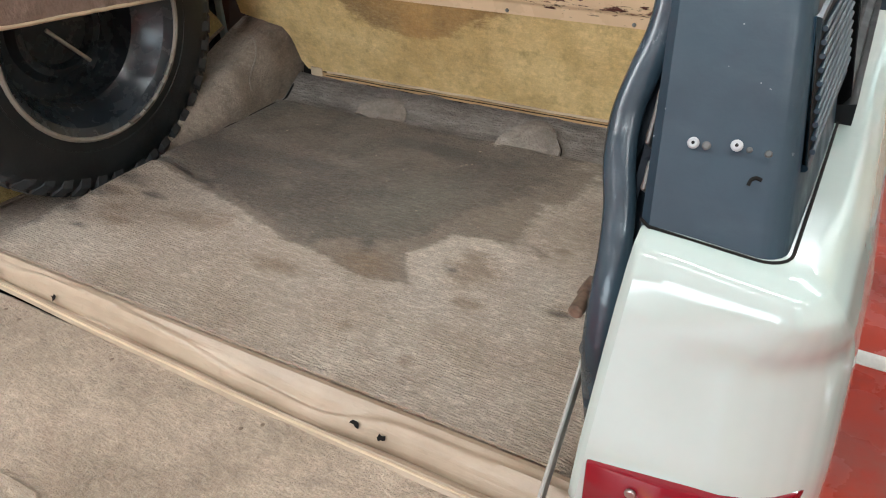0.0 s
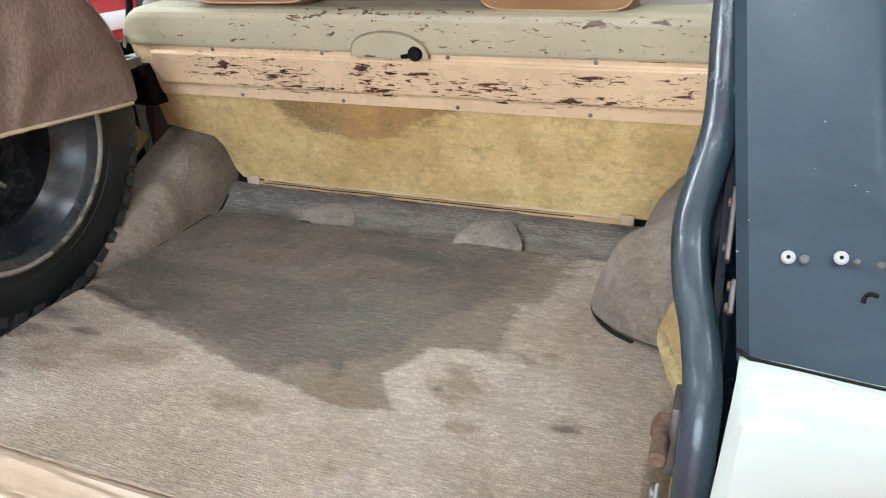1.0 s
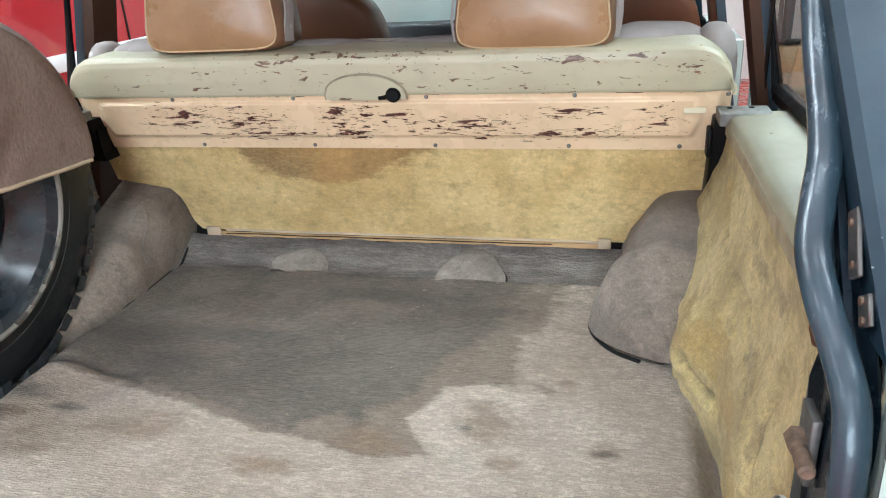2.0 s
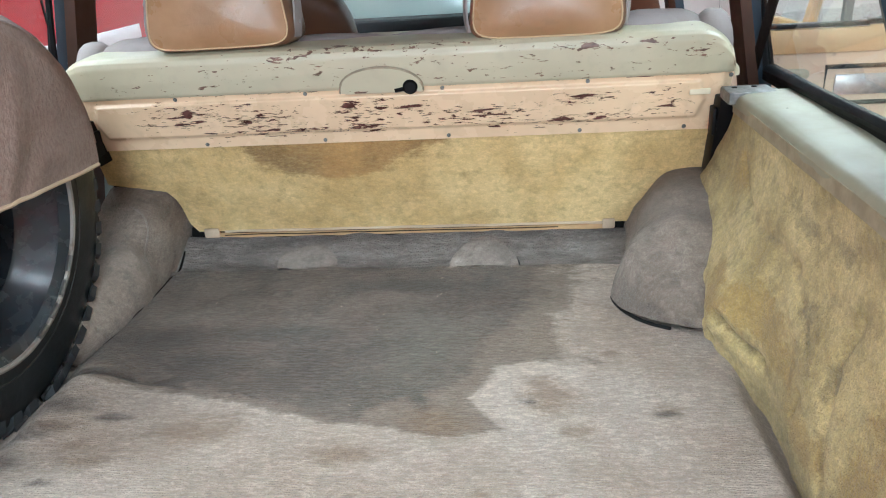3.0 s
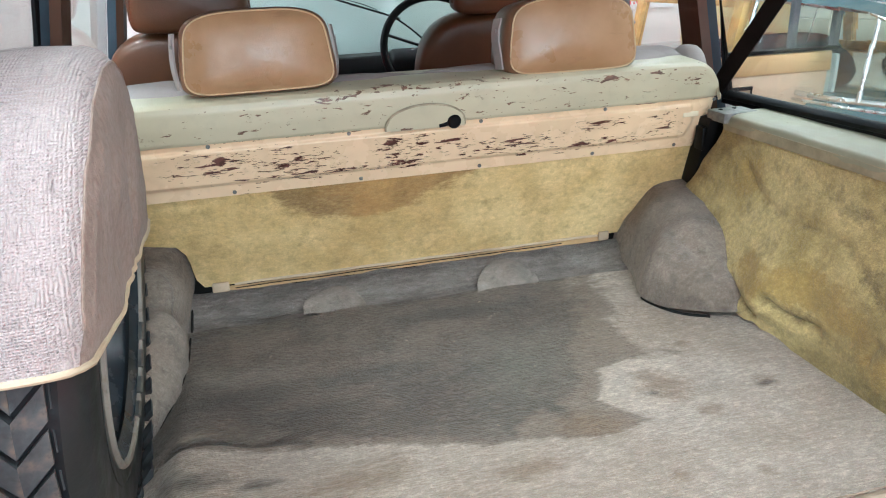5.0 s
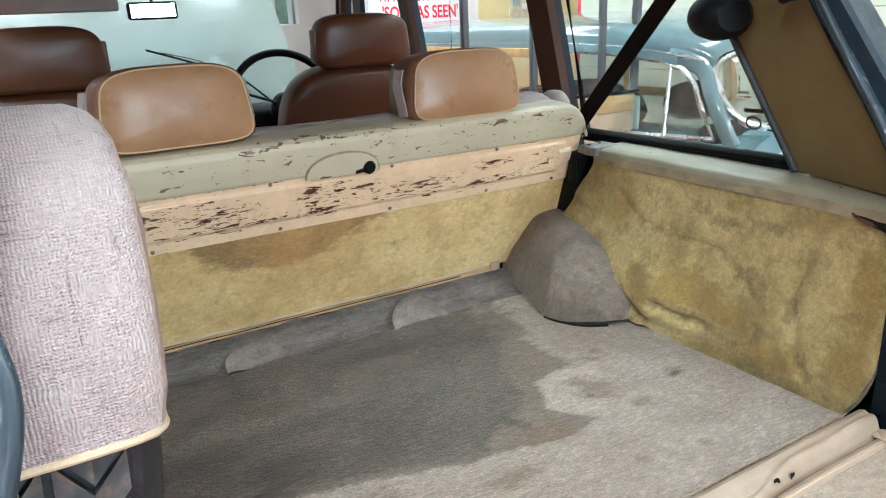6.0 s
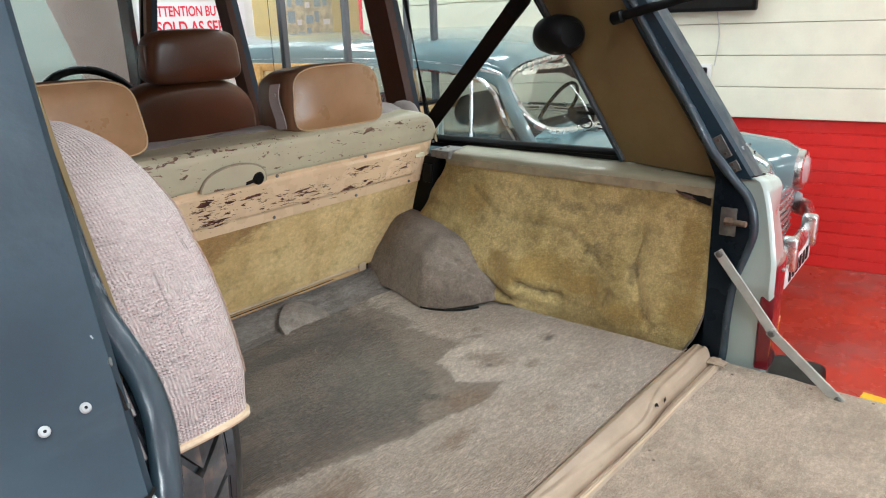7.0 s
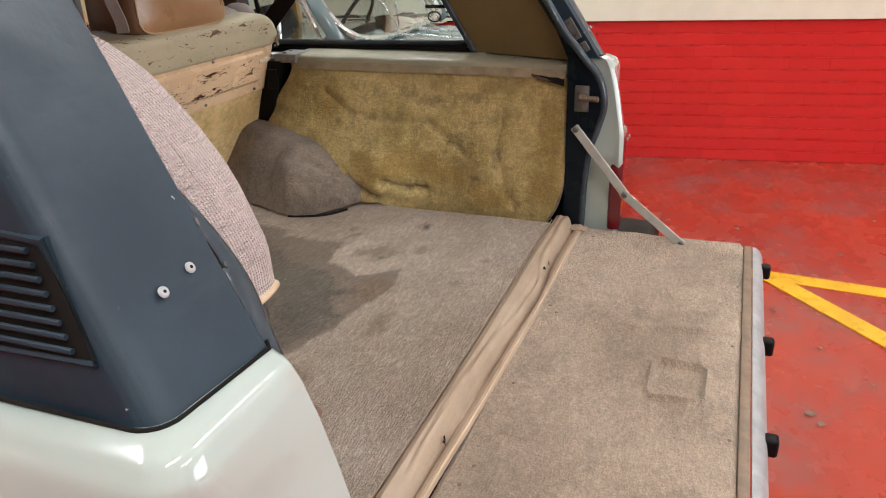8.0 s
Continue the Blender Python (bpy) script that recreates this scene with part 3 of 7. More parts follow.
m_ash_pale = chipped("pale_wood_veneer", (0.55, 0.36, 0.17), (0.20, 0.11, 0.05), 0.4, 4.0, 90.0, 0.6, 0.75, 0.3)
m_carpet_flap = carpet("beige_flap_carpet", (0.40, 0.345, 0.295), (0.27, 0.228, 0.19), nap=0.45, blotch=0.5)
m_carpet_seat = carpet("mustard_seat_carpet", (0.92, 0.70, 0.325), (0.74, 0.52, 0.205), stain=(0.38, 0.215, 0.070), outer=(0.5, 0.33, 0.12), pile=340.0, relief=0.0012, nap=0.26, wet=0.8, blotch=0.35)
m_cup = plain("grey_zinc_cup", (0.40, 0.42, 0.43), 0.5, vary=0.15)
m_foliage = plain("bright_garden_backdrop", (0.48, 0.56, 0.44), 0.8, vary=0.5, scale=5.0)
m_glowpane = Mat("bright_daylight", 0.5).set("Emission Color", (0.85, 0.95, 0.9)).set("Emission Strength", 1.6).m
m_yellowwall = plain("pale_yellow_wall_paint", (0.72, 0.60, 0.28), 0.6, vary=0.06)
m_bluecard = plain("blue_print", (0.38, 0.47, 0.52), 0.6, vary=0.2)
m_ochre = plain("ochre_print", (0.66, 0.60, 0.42), 0.6, vary=0.3, scale=14.0)
m_greydust = plain("grey_debris", (0.52, 0.42, 0.33), 0.9, vary=0.4)
m_red_car = plain("red_car_paint", (0.42, 0.012, 0.02), 0.12, vary=0.05, coat=0.6)
m_silver = plain("dark_car_interior", (0.03, 0.03, 0.032), 0.8, vary=0.2)
m_lens = plain("headlamp_glass", (0.70, 0.72, 0.74), 0.08, 0.6, vary=0.1, coat=0.6)


def brick_paint():
    k = Mat("glossy_red_brick_paint", 0.20)
    c = k.mix(k.random(), (0.55, 0.022, 0.021), (0.60, 0.028, 0.025))
    c = k.mix(k.ramp(k.noise(30.0, 5.0), 0.5, 0.75, 0.0, 0.25), c, (0.42, 0.012, 0.012))
    k.set("Base Color", c)
    k.relief(k.noise(45.0, 4.0), 0.0012)
    return k.m


m_brick = brick_paint()
m_zinc = plain("dull_zinc_plate", (0.20, 0.195, 0.18), 0.55, vary=0.35, scale=60.0)
m_galv = plain("galvanised_edge", (0.40, 0.43, 0.44), 0.5, 0.35, vary=0.2, scale=25.0)
for gloss in (m_rim, m_tyre, m_seal):
    gloss.node_tree.nodes["Principled BSDF"].inputs["Specular IOR Level"].default_value = 0.55
m_print_grey = plain("grey_print", (0.30, 0.30, 0.31), 0.7, vary=0.1)
m_cable = plain("grey_white_cable", (0.50, 0.50, 0.47), 0.5, vary=0.1)

# ---------------------------------------------------------------- the showroom
ROOM = pose(0, 0, 0, 0, 0, 9.0)      # the room stands a little askew to the car
XE, XW, YS, YN = 3.72, -4.6, -7.0, 7.0
YE, XB = 3.15, 5.3            # the boarded wall ends here; the bay beyond is wider
BRICK_TOP = 0.878


def room_part(name, bm, material, label, kind="structure", category=""):
    ob = finish(name, bm, material)
    ob.matrix_world = ROOM
    return tagged(ob, label, category, kind=kind)


floor = room_part("floor", box((XW - 0.3, YS - 0.3, -0.15), (XB + 0.3, YN + 0.3, 0.0)), m_redfloor, "glossy red painted concrete showroom floor, scuffed", category="floor")
room_part("ceiling", box((XW - 0.3, YS - 0.3, CEIL), (XB + 0.3, YN + 0.3, CEIL + 0.2)), m_ceil, "plain white showroom ceiling", category="ceiling")
wall_east = room_part("wall_east", box((XE, YS, 0), (XE + 0.25, YE, CEIL)), m_redbrick, "wall of red painted brick under cream boards", category="wall")
room_part("wall_return", box((XE + 0.25, YE - 0.25, 0), (XB + 0.25, YE, CEIL)), m_wall, "white painted return wall of the bay", category="wall")
room_part("wall_bay", box((XB, YE, 0), (XB + 0.25, YN, CEIL)), m_wall, "white painted wall of the bay", category="wall")
room_part("corner_trim", box((XE - 0.038, YE + 0.001, 0), (XE + 0.25, YE + 0.03, CEIL), 0.004, 1), m_redink, "red painted corner board at the wall's end", category="trim")
wall_west = room_part("wall_west", box((XW - 0.25, YS, 0), (XW, YN, CEIL)), m_redbrick, "wall of red painted brick under cream boards", category="wall")


def wall_with_hole(y0, y1, x0, x1, z0, z1, outer=0.25):
    bm = box((XW - 0.25, y0, 0), (x0, y1, CEIL))
    box((x1, y0, 0), (XB + 0.25 if y0 > 0 else XE + 0.25, y1, CEIL), bm=bm)
    box((x0, y0, 0), (x1, y1, z0), bm=bm)
    box((x0, y0, z1), (x1, y1, CEIL), bm=bm)
    return bm


room_part("wall_north", wall_with_hole(YN, YN + 0.25, 2.75, 3.5, 1.42, 2.5), m_wall, "white painted end wall with a window", category="wall")
room_part("wall_south", wall_with_hole(YS - 0.25, YS, -3.4, 2.2, 0.7, 3.0), m_wall, "white painted wall with a wide shop window", category="wall")


def boards(wall, x0, x1, y1):
    """Wide cream boards above the brick, each with its own shadow gap."""
    mid = (x0 + x1) / 2
    part("board_backing", box((mid, YS, BRICK_TOP + 0.01), (x1 if abs(x1 - XE) < 0.1 else x0, y1 - 0.002, CEIL - 0.001)), m_cream_dark, wall)
    z = BRICK_TOP
    while z < CEIL - 0.02:
        h = min(0.18, CEIL - z)
        ob = part("board", box((x0, YS, z + 0.0015), (x1, y1, z + h - 0.0015), 0.003, 1), m_board, wall)
        z += h


boards(wall_east, XE - 0.034, XE - 0.0005, YE)
boards(wall_west, XW + 0.0005, XW + 0.034, YN)

# painted lines on the floor
def line(name, material, pts, label, w=0.09, top=0.004):
    bm = bmesh.new()
    for a, b in zip(pts, pts[1:]):
        a, b = Vector((*a, 0)), Vector((*b, 0))
        d = (b - a).normalized()
        s = Vector((-d.y, d.x, 0)) * w / 2
        q = [a - s, a + s, b + s, b - s]
        lo = [bm.verts.new((p.x, p.y, 0.0005)) for p in q]
        hi = [bm.verts.new((p.x, p.y, top)) for p in q]
        bm.faces.new(hi)
        for k in range(4):
            bm.faces.new((lo[k], lo[(k + 1) % 4], hi[(k + 1) % 4], hi[k]))
    return tagged(finish(name, bm, material), label, "floor marking", kind="structure")


line("floor_marking", m_yellow, [(2.12, -0.10), (2.04, -1.1), (1.9, -3.0)], "yellow painted bay line on the red floor")
line("floor_marking", m_yellow, [(2.10, -0.56), (1.55, -1.05), (0.6, -1.9)], "yellow painted diagonal line on the red floor", top=0.0065)
line("floor_marking", m_whiteline, [(0.95, 1.525), (3.4, 1.46)], "worn white painted bay line on the floor", 0.07)

# ---------------------------------------------------------------- the estate car's body
F = 0.75                       # height of the load floor
car = thing("estate_car", 0, 1.8, 0, "white off-road estate car, tailgate lowered, bonnet raised, one door open", "car")


def along(path, u):
    i = min(len(path) - 2, int(u * (len(path) - 1)))
    f = u * (len(path) - 1) - i
    return [a * (1 - f) + b * f for a, b in zip(path[i], path[i + 1])]


def pillar_y(z):
    return -0.047 + (z - 1.153) * 0.633


def sided(bm, s):
    """From the right side as written to either side; the body stands a touch askew."""
    if s < 0:
        for v in bm.verts:
            v.co.x, v.co.y = -(v.co.x + 0.026), v.co.y + 0.010
    return bm


def pillar_plan(z, out=0.0):
    """Outline in plan of the rear pillar's skin, from the inner edge round the corner and forward."""
    y0 = pillar_y(z)
    xi, xo, r = 0.671 - 0.15 * (z - 1.15), 0.776 + out - 0.17 * (z - 1.15), 0.024
    path = [(xi, y0 + 0.062), (xi, y0 + 0.008), (xi + 0.008, y0)]
    path += [(xo - r + r * math.sin(a / 6 * math.pi / 2), y0 + 0.006 + r - r * math.cos(a / 6 * math.pi / 2)) for a in range(7)]
    return path + [(xo + 0.002, y0 + 0.14), (xo + 0.004, y0 + 0.32)]


REAR = [(1.1545, -0.036), (1.1535, -0.050), (1.147, -0.062), (1.132, -0.070), (1.10, -0.080), (1.06, -0.089), (0.97, -0.106), (0.90, -0.108), (0.53, -0.100)]
SIDE = [(1.155, 0.772), (1.153, 0.792), (1.147, 0.805), (1.132, 0.817), (1.10, 0.828), (1.06, 0.836), (0.97, 0.843), (0.90, 0.845), (0.53, 0.828)]


def droop(x):
    """The right wing's shoulder sits lower towards the flank."""
    return 0.013 * bump(x, 0.660, 0.790)


def wing_plan(k):
    """Outline in plan of the white wing: inner return, rear face, round corner, flank."""
    z, yr = along(REAR, k)
    xs = along(SIDE, k)[1]
    f = bump(z, 1.155, 1.06)
    xi, r = 0.676 - 0.07 * (1.155 - z) * (z > 0.9), 0.026 + 0.066 * f
    xi = max(xi, 0.657)
    path = [(xi + 0.012, 0.0), (xi + 0.004, yr + 0.016), (xi, yr + 0.006), (xi + 0.006, yr)]
    path += [(xs - r + r * math.sin(a / 7 * math.pi / 2), yr + 0.012 * f + r - r * math.cos(a / 7 * math.pi / 2)) for a in range(8)]
    return [(x, y, z) for x, y in path] + [(xs + 0.004, 0.12, min(z, 1.150)), (xs + 0.005, 0.95, min(z, 1.120))]


def wing(s):
    bm = sheet(lambda u, v: along(wing_plan(v), u), 39, 42, 0.004)
    if s > 0:
        for v in bm.verts:
            v.co.z -= droop(v.co.x) * bump(v.co.z, 1.06, 1.15)
    return bm


def pillar(out):
    def fn(u, v):
        z = 1.151 + 0.565 * v
        x, y = along(pillar_plan(z, out), u)
        return (x, y, z - (droop(x) * (1 - v) ** 4 if out == 0.0 else 0.0))
    return sheet(fn, 33, 16, 0.006)


def vent(s, parent):
    """Louvred vent let into the pillar's outer side."""
    def at(y, z, out):
        return (0.776 + 0.014 * (s < 0) - 0.17 * (z - 1.15) + 0.002 * (y - pillar_y(z)) / 0.14 + out, y, z)
    o = 0.012 * (s < 0)
    a, b, c, d = (0.020 - o, 1.197), (0.31, 1.188), (0.31, 1.305 - 0.020 * (s < 0)), (0.066 - o - 0.009 * (s < 0), 1.292 - 0.020 * (s < 0))
    surround = part("vent", sided(tube([at(*p, -0.002) for p in (a, b, c, d)], 0.0052, 8, 0, closed=True, flat=0.6), s), m_pillar, parent, "black louvred vent")
    for i in range(10 if s > 0 else 8):
        z = 1.2045 + i * 0.0089
        y0 = a[0] + (d[0] - a[0]) * (z - a[1]) / (d[1] - a[1]) + 0.012
        part("slat", sided(tube([at(y0, z, 0.0035), at(0.31, z - 0.003, 0.0035)], 0.0022, 8, 0), s), m_pillar, surround)
    bm = slab([at(*p, 0.0012) for p in (a, b, c, d)], 0.001)
    part("backing", sided(bm, s), m_near_black, surround)


SEAL = [(0.655, -0.008, 0.69), (0.655, -0.017, 0.74), (0.655, -0.019, 0.83), (0.655, -0.027, 0.92), (0.654, -0.046, 0.985), (0.654, -0.058, 1.03), (0.654, -0.058, 1.06), (0.654, -0.052, 1.09), (0.653, -0.038, 1.12),
        (0.646, -0.013, 1.15), (0.636, 0.007, 1.18), (0.631, 0.031, 1.21), (0.635, 0.052, 1.24), (0.641, 0.073, 1.27), (0.641, 0.092, 1.30), (0.638, 0.118, 1.34), (0.633, 0.175, 1.43), (0.605, 0.27, 1.60), (0.58, 0.33, 1.70)]


def screw(c, axis, r, material, parent, name="screw"):
    bm = disc(c, axis, r, 0.006, 14, 0.002)
    disc([a + 0.003 * b for a, b in zip(c, axis)], axis, r * 0.35, 0.002, 8, bm=bm)
    return part(name, bm, material, parent)


PN = Vector((0, -0.845, 0.535))
for s in (1, -1):
    part("rear_wing", sided(wing(s), s), m_white, car, "glossy white rear wing")
    pil = part("roof_pillar", sided(pillar(0.014 * (s < 0)), s), m_pillar, car, "slate grey painted roof pillar with bare screws")
    vent(s, pil)
    foot = [(x, y - 0.002, 1.1585 - droop(x) * (s > 0)) for x, y in pillar_plan(1.156, 0.014 * (s < 0) + 0.003)[1:]]
    part("gasket", sided(tube(foot, 0.0018 if s < 0 else 0.0014, 6, 0), s), m_near_black, pil, "perished black rubber under the pillar")
    for x, z in (((0.693, 1.2135), (0.723, 1.2165)) if s > 0 else ((0.6935, 1.2265), (0.7255, 1.2225))):
        scr = part("screw_cup", sided(disc((x, pillar_y(z) + 0.0005, z), PN, 0.0044, 0.003, 18, 0.0012), s), m_cup, pil, "bare pale screw cup")
        part("screw", sided(disc(Vector((x, pillar_y(z) + 0.0005, z)) + PN * 0.0008, PN, 0.0013, 0.002, 10), s), m_near_black, scr)
    if s > 0:
        for x, z, r in ((0.7025, 1.2130, 0.0032), (0.732, 1.2150, 0.0022), (0.745, 1.2145, 0.0028)):
            part("filled_hole", disc((x, pillar_y(z) + 0.0012, z), PN, r, 0.003, 12, 0.001), m_filler, pil)
    spath = SEAL if s > 0 else [(x + 0.020 * bump(z, 1.16, 1.08), y, z) for x, y, z in SEAL]
    if s > 0:
        hook = [(0.7375 + 0.0005 * k, pillar_y(1.1945 + dz) - 0.0005, 1.1945 + dz) for k, dz in ((0, 0.0), (2, 0.0035), (8, 0.0052), (16, 0.0045))]
        part("scuff_mark", tube(hook, 0.0014, 6, 4), m_near_black, pil, "black hooked scuff")
    part("door_seal", sided(tube(spath, 0.0095, 14, 8, flat=1.42, up=(1, 0, 0)), s), m_seal, car, "black rubber seal round the tailgate opening")
    # recessed channel between the seal and the outer skin
    sec = [(x, y, z) for x, y, z in smooth_path(spath, 4) if z > 0.70]
    bm = sheet(lambda u, v: (lambda q: (q[0] + (0.676 - 0.15 * max(0.0, q[2] - 1.15) - q[0]) * v, q[1] + 0.012 + 0.012 * math.sin(math.pi * v), q[2]))(sec[round(u * (len(sec) - 1))]), len(sec) - 1, 6, 0.003)
    part("channel", sided(bm, s), m_jamb, car)
    # jamb inside, from the trim to the opening's edge
    edge = [(y + 0.004, z) for x, y, z in SEAL[:17]]
    bm = prism(edge + [(0.205, 1.435), (0.118, 1.305), (0.062, 1.22), (0.030, 1.15), (0.028, 1.10), (0.026, 0.69)], "x", 0.0, 0.006)
    for v in bm.verts:
        v.co.x += 0.642 + 0.010 * bump(v.co.z, 1.10, 1.16) - 0.03 * max(0, v.co.z - 1.16)
    jamb = part("jamb", sided(bm, s), m_jamb, car, "dark blue painted door jamb")
    for z, h, w in ((1.218, 0.052, 0.022), (1.176, 0.024, 0.024)):
        y = pillar_y(z) + 0.030
        x = 0.6675 - 0.15 * (z - 1.15)
        bm = turned(box((-0.002, -w / 2, -h / 2), (0.002, w / 2, h / 2), 0.001, 1), pose(x, y, z, -32, 0, 0))
        hp = part("hinge_plate", sided(bm, s), m_steel_dark, jamb, "dull steel hinge plate")
        for k in (-1, 1):
            part("bolt", sided(disc((x - 0.0025, y + k * h * 0.17, z + k * h * 0.26), (-1, 0, 0), 0.0035, 0.003, 8), s), m_rust, hp)
    sp = part("striker_plate", sided(box((0.634, -0.026, 1.03), (0.642, 0.008, 1.092), 0.002), s), m_steel_dark, jamb, "dull steel striker plate")
    bm = disc((0.630, -0.014, 1.064), (0, 1, 0), 0.0098, 0.018, 6)
    disc((0.629, -0.034, 1.063), (0, 1, 0.03), 0.0066, 0.034, 14, 0.002, bm=bm)
    part("striker_bolt", sided(bm, s), m_rust, sp, "rusty striker bolt")
    # lamp cluster, red with an amber lens
    glass = [(0.668, -0.085), (0.670, -0.1135), (0.730, -0.110), (0.775, -0.1015), (0.806, -0.0865), (0.826, -0.066), (0.839, -0.035), (0.845, -0.004), (0.82, -0.004)]
    lamp = part("tail_lamp", sided(prism(glass, "z", 0.72, 0.966, 0.003), s), m_red_lamp, car, "red tail lamp cluster")
    lens = [(0.715, -0.086)] + [(x + 0.0012, y - 0.002) for x, y in glass[2:8]] + [(0.82, -0.005)]
    part("indicator_lens", sided(prism(lens, "z", 0.765, 0.815, 0.002), s), m_amber_lamp, lamp, "amber indicator lens")
    for x in (0.71, 0.74):
        part("screw", sided(disc((x, -0.114, 0.950), (0, -1, 0), 0.005, 0.004, 10, 0.001), s), m_steel, lamp)
    part("bumper_end", sided(box((0.60, -0.20, 0.56), (0.87, -0.075, 0.685), 0.022, 3), s), m_black, car, "black plastic bumper end")
    # roof posts, leaning inward, brown trim inside and dark outside
    for y0, y1, w in ((0.985, 1.03, 0.10), (1.80, 1.80, 0.075), (2.62, 2.28, 0.07)):
        sec = [[(s * (x - 0.17 * (z - 1.13)), (y0 + (y1 - y0) * (z - 1.1) / 0.6) + dy, z) for x, dy in ((0.765, 0.0), (0.79, 0.0), (0.79, w), (0.765, w))] for z in (0.75, 1.1, 1.4, 1.72)]
        post = part("post", loft(sec), m_pillar, car)
        sec = [[(s * (x - 0.17 * (z - 1.13)), (y0 + (y1 - y0) * (z - 1.1) / 0.6) + dy, z) for x, dy in ((0.745, 0.006), (0.764, -0.004), (0.764, w + 0.004), (0.745, w - 0.006))] for z in (0.75, 1.1, 1.4, 1.70)]
        part("post_trim", loft(sec), m_brown, post, "brown trim on the post")
    part("sill_panel", box((s * 0.78, 0.95, 0.45), (s * 0.845, 2.62, 0.62), 0.02), m_white, car)
    part("front_wing", box((s * 0.72, 2.66, 0.45), (s * 0.852, 4.2, 1.06), 0.03, 3), m_white, car)
    if s < 0:
        part("front_door", box((s * 0.79, 1.90, 0.60), (s * 0.852, 2.64, 1.12), 0.015), m_white, car)
        part("rear_door", box((s * 0.79, 0.96, 0.60), (s * 0.852, 1.88, 1.12), 0.015), m_white, car)
    else:
        part("front_door", box((s * 0.79, 1.90, 0.60), (s * 0.852, 2.64, 1.12), 0.015), m_white, car)
    part("cant_rail", box((s * 0.64, 0.34, 1.66), (s * 0.70, 2.36, 1.73), 0.015), m_pillar, car)

def roof_fn(u, v):
    x, y = -0.70 + 1.40 * u, 0.32 + 2.02 * v
    return (x, y, 1.765 - 0.05 * (x / 0.7) ** 2 - 0.03 * (2 * v - 1) ** 2)
part("roof", sheet(roof_fn, 16, 10, 0.03), m_white, car)
part("headliner", sheet(lambda u, v: (roof_fn(u, v)[0] * 0.95, roof_fn(u, v)[1], roof_fn(u, v)[2] - 0.05), 12, 8, 0.01), m_fabric, car, "pale fabric headliner")
part("underbody", box((-0.84, -0.015, 0.42), (0.84, 4.2, 0.66), 0.02), m_black, car)
part("cabin_floor", box((-0.80, 1.02, 0.655), (0.80, 2.7, 0.70), 0.01), m_jamb, car)
for s in (1, -1):
    part("inner_panel", box((s * 0.705 + 0.105 * min(s, 0), 0.035, 0.69), (s * 0.715 + 0.105 * min(s, 0), 1.02, 1.105)), m_jamb, car, "dark inner body panel")
part("load_well", box((-0.68, 0.0, 0.66), (0.66, 1.02, 0.685)), m_jamb, car)
part("bulkhead", box((-0.78, 2.66, 0.6), (0.78, 2.78, 1.06), 0.02), m_black, car)
for s in (1, -1):
    for wy in (0.98, 3.55):
        wh = part("road_wheel", lathe([(0.20, 0.08), (0.31, 0.10), (0.36, 0.08), (0.365, 0.0), (0.36, -0.08), (0.20, -0.09), (0.20, 0.08)], pose(s * 0.735, wy, 0.365), 32), m_tyre, car, "black road wheel")
        part("hub", lathe([(0.0, s * 0.02), (0.12, s * 0.02), (0.19, s * 0.07), (0.205, s * 0.085), (0.205, -0.085)], pose(s * 0.735, wy, 0.365), 32), m_steel, wh)

# windscreen, wipers, raised bonnet
bm = slab(((-0.74, 2.70, 1.07), (0.74, 2.70, 1.07), (0.66, 2.33, 1.68), (-0.66, 2.33, 1.68)), 0.005)
ws = part("windscreen", bm, m_glass, car, "clear windscreen")
ws.visible_shadow = False
bm = tube([(-0.74, 2.70, 1.07), (0.74, 2.70, 1.07), (0.66, 2.33, 1.68), (-0.66, 2.33, 1.68)], 0.016, 8, 0, closed=True)
part("windscreen_seal", bm, m_black, car)
bm = tube([(0.46, 2.74, 1.12), (0.28, 2.70, 1.265), (0.08, 2.67, 1.335)], [0.005, 0.003], 6, 6)
tube([(-0.08, 2.645, 1.392), (0.08, 2.67, 1.338), (0.30, 2.70, 1.262)], 0.003, 6, 4, flat=1.6, bm=bm)
tube([(-0.02, 2.655, 1.378), (0.12, 2.675, 1.338), (0.20, 2.69, 1.305)], 0.002, 6, 4, bm=bm)
part("wiper", bm, m_black, car, "black windscreen wiper")
poly = [(-0.70, 0.0), (0.70, 0.0), (0.70, 0.12), (0.655, 0.35), (0.59, 0.60), (0.53, 0.80), (0.50, 1.0), (0.48, 1.2), (-0.48, 1.2), (-0.50, 1.0), (-0.53, 0.80), (-0.59, 0.60), (-0.655, 0.35), (-0.70, 0.12)]
part("bonnet", turned(prism(poly, "y", -0.012, 0.012, 0.004), pose(0, 3.02, 1.07, -9, 0, 0)), m_white, car, "white bonnet standing open before the windscreen")
mir = part("rear_view_mirror", box((-0.178, 2.285, 1.505), (-0.005, 2.31, 1.567), 0.012, 3), m_black, car, "black rear-view mirror on a stalk")
part("mirror_glass", box((-0.168, 2.282, 1.512), (-0.015, 2.286, 1.56), 0.001, 1), m_mirror, mir)
part("mirror_stalk", tube([(-0.09, 2.30, 1.565), (-0.095, 2.31, 1.62), (-0.09, 2.33, 1.68)], 0.006, 8, 4), m_black, mir)
part("sun_visor", turned(box((-0.19, -0.012, -0.13), (0.19, 0.012, 0.0), 0.01), pose(-0.40, 2.28, 1.66, -20)), m_fabric, car)

# lowered tailgate with its carpet, bare edge, buffers and stays
gate = part("tailgate", box((-0.655, -0.432, 0.655), (0.655, -0.030, 0.712), 0.006), m_white, car, "lowered tailgate with a bare metal edge")


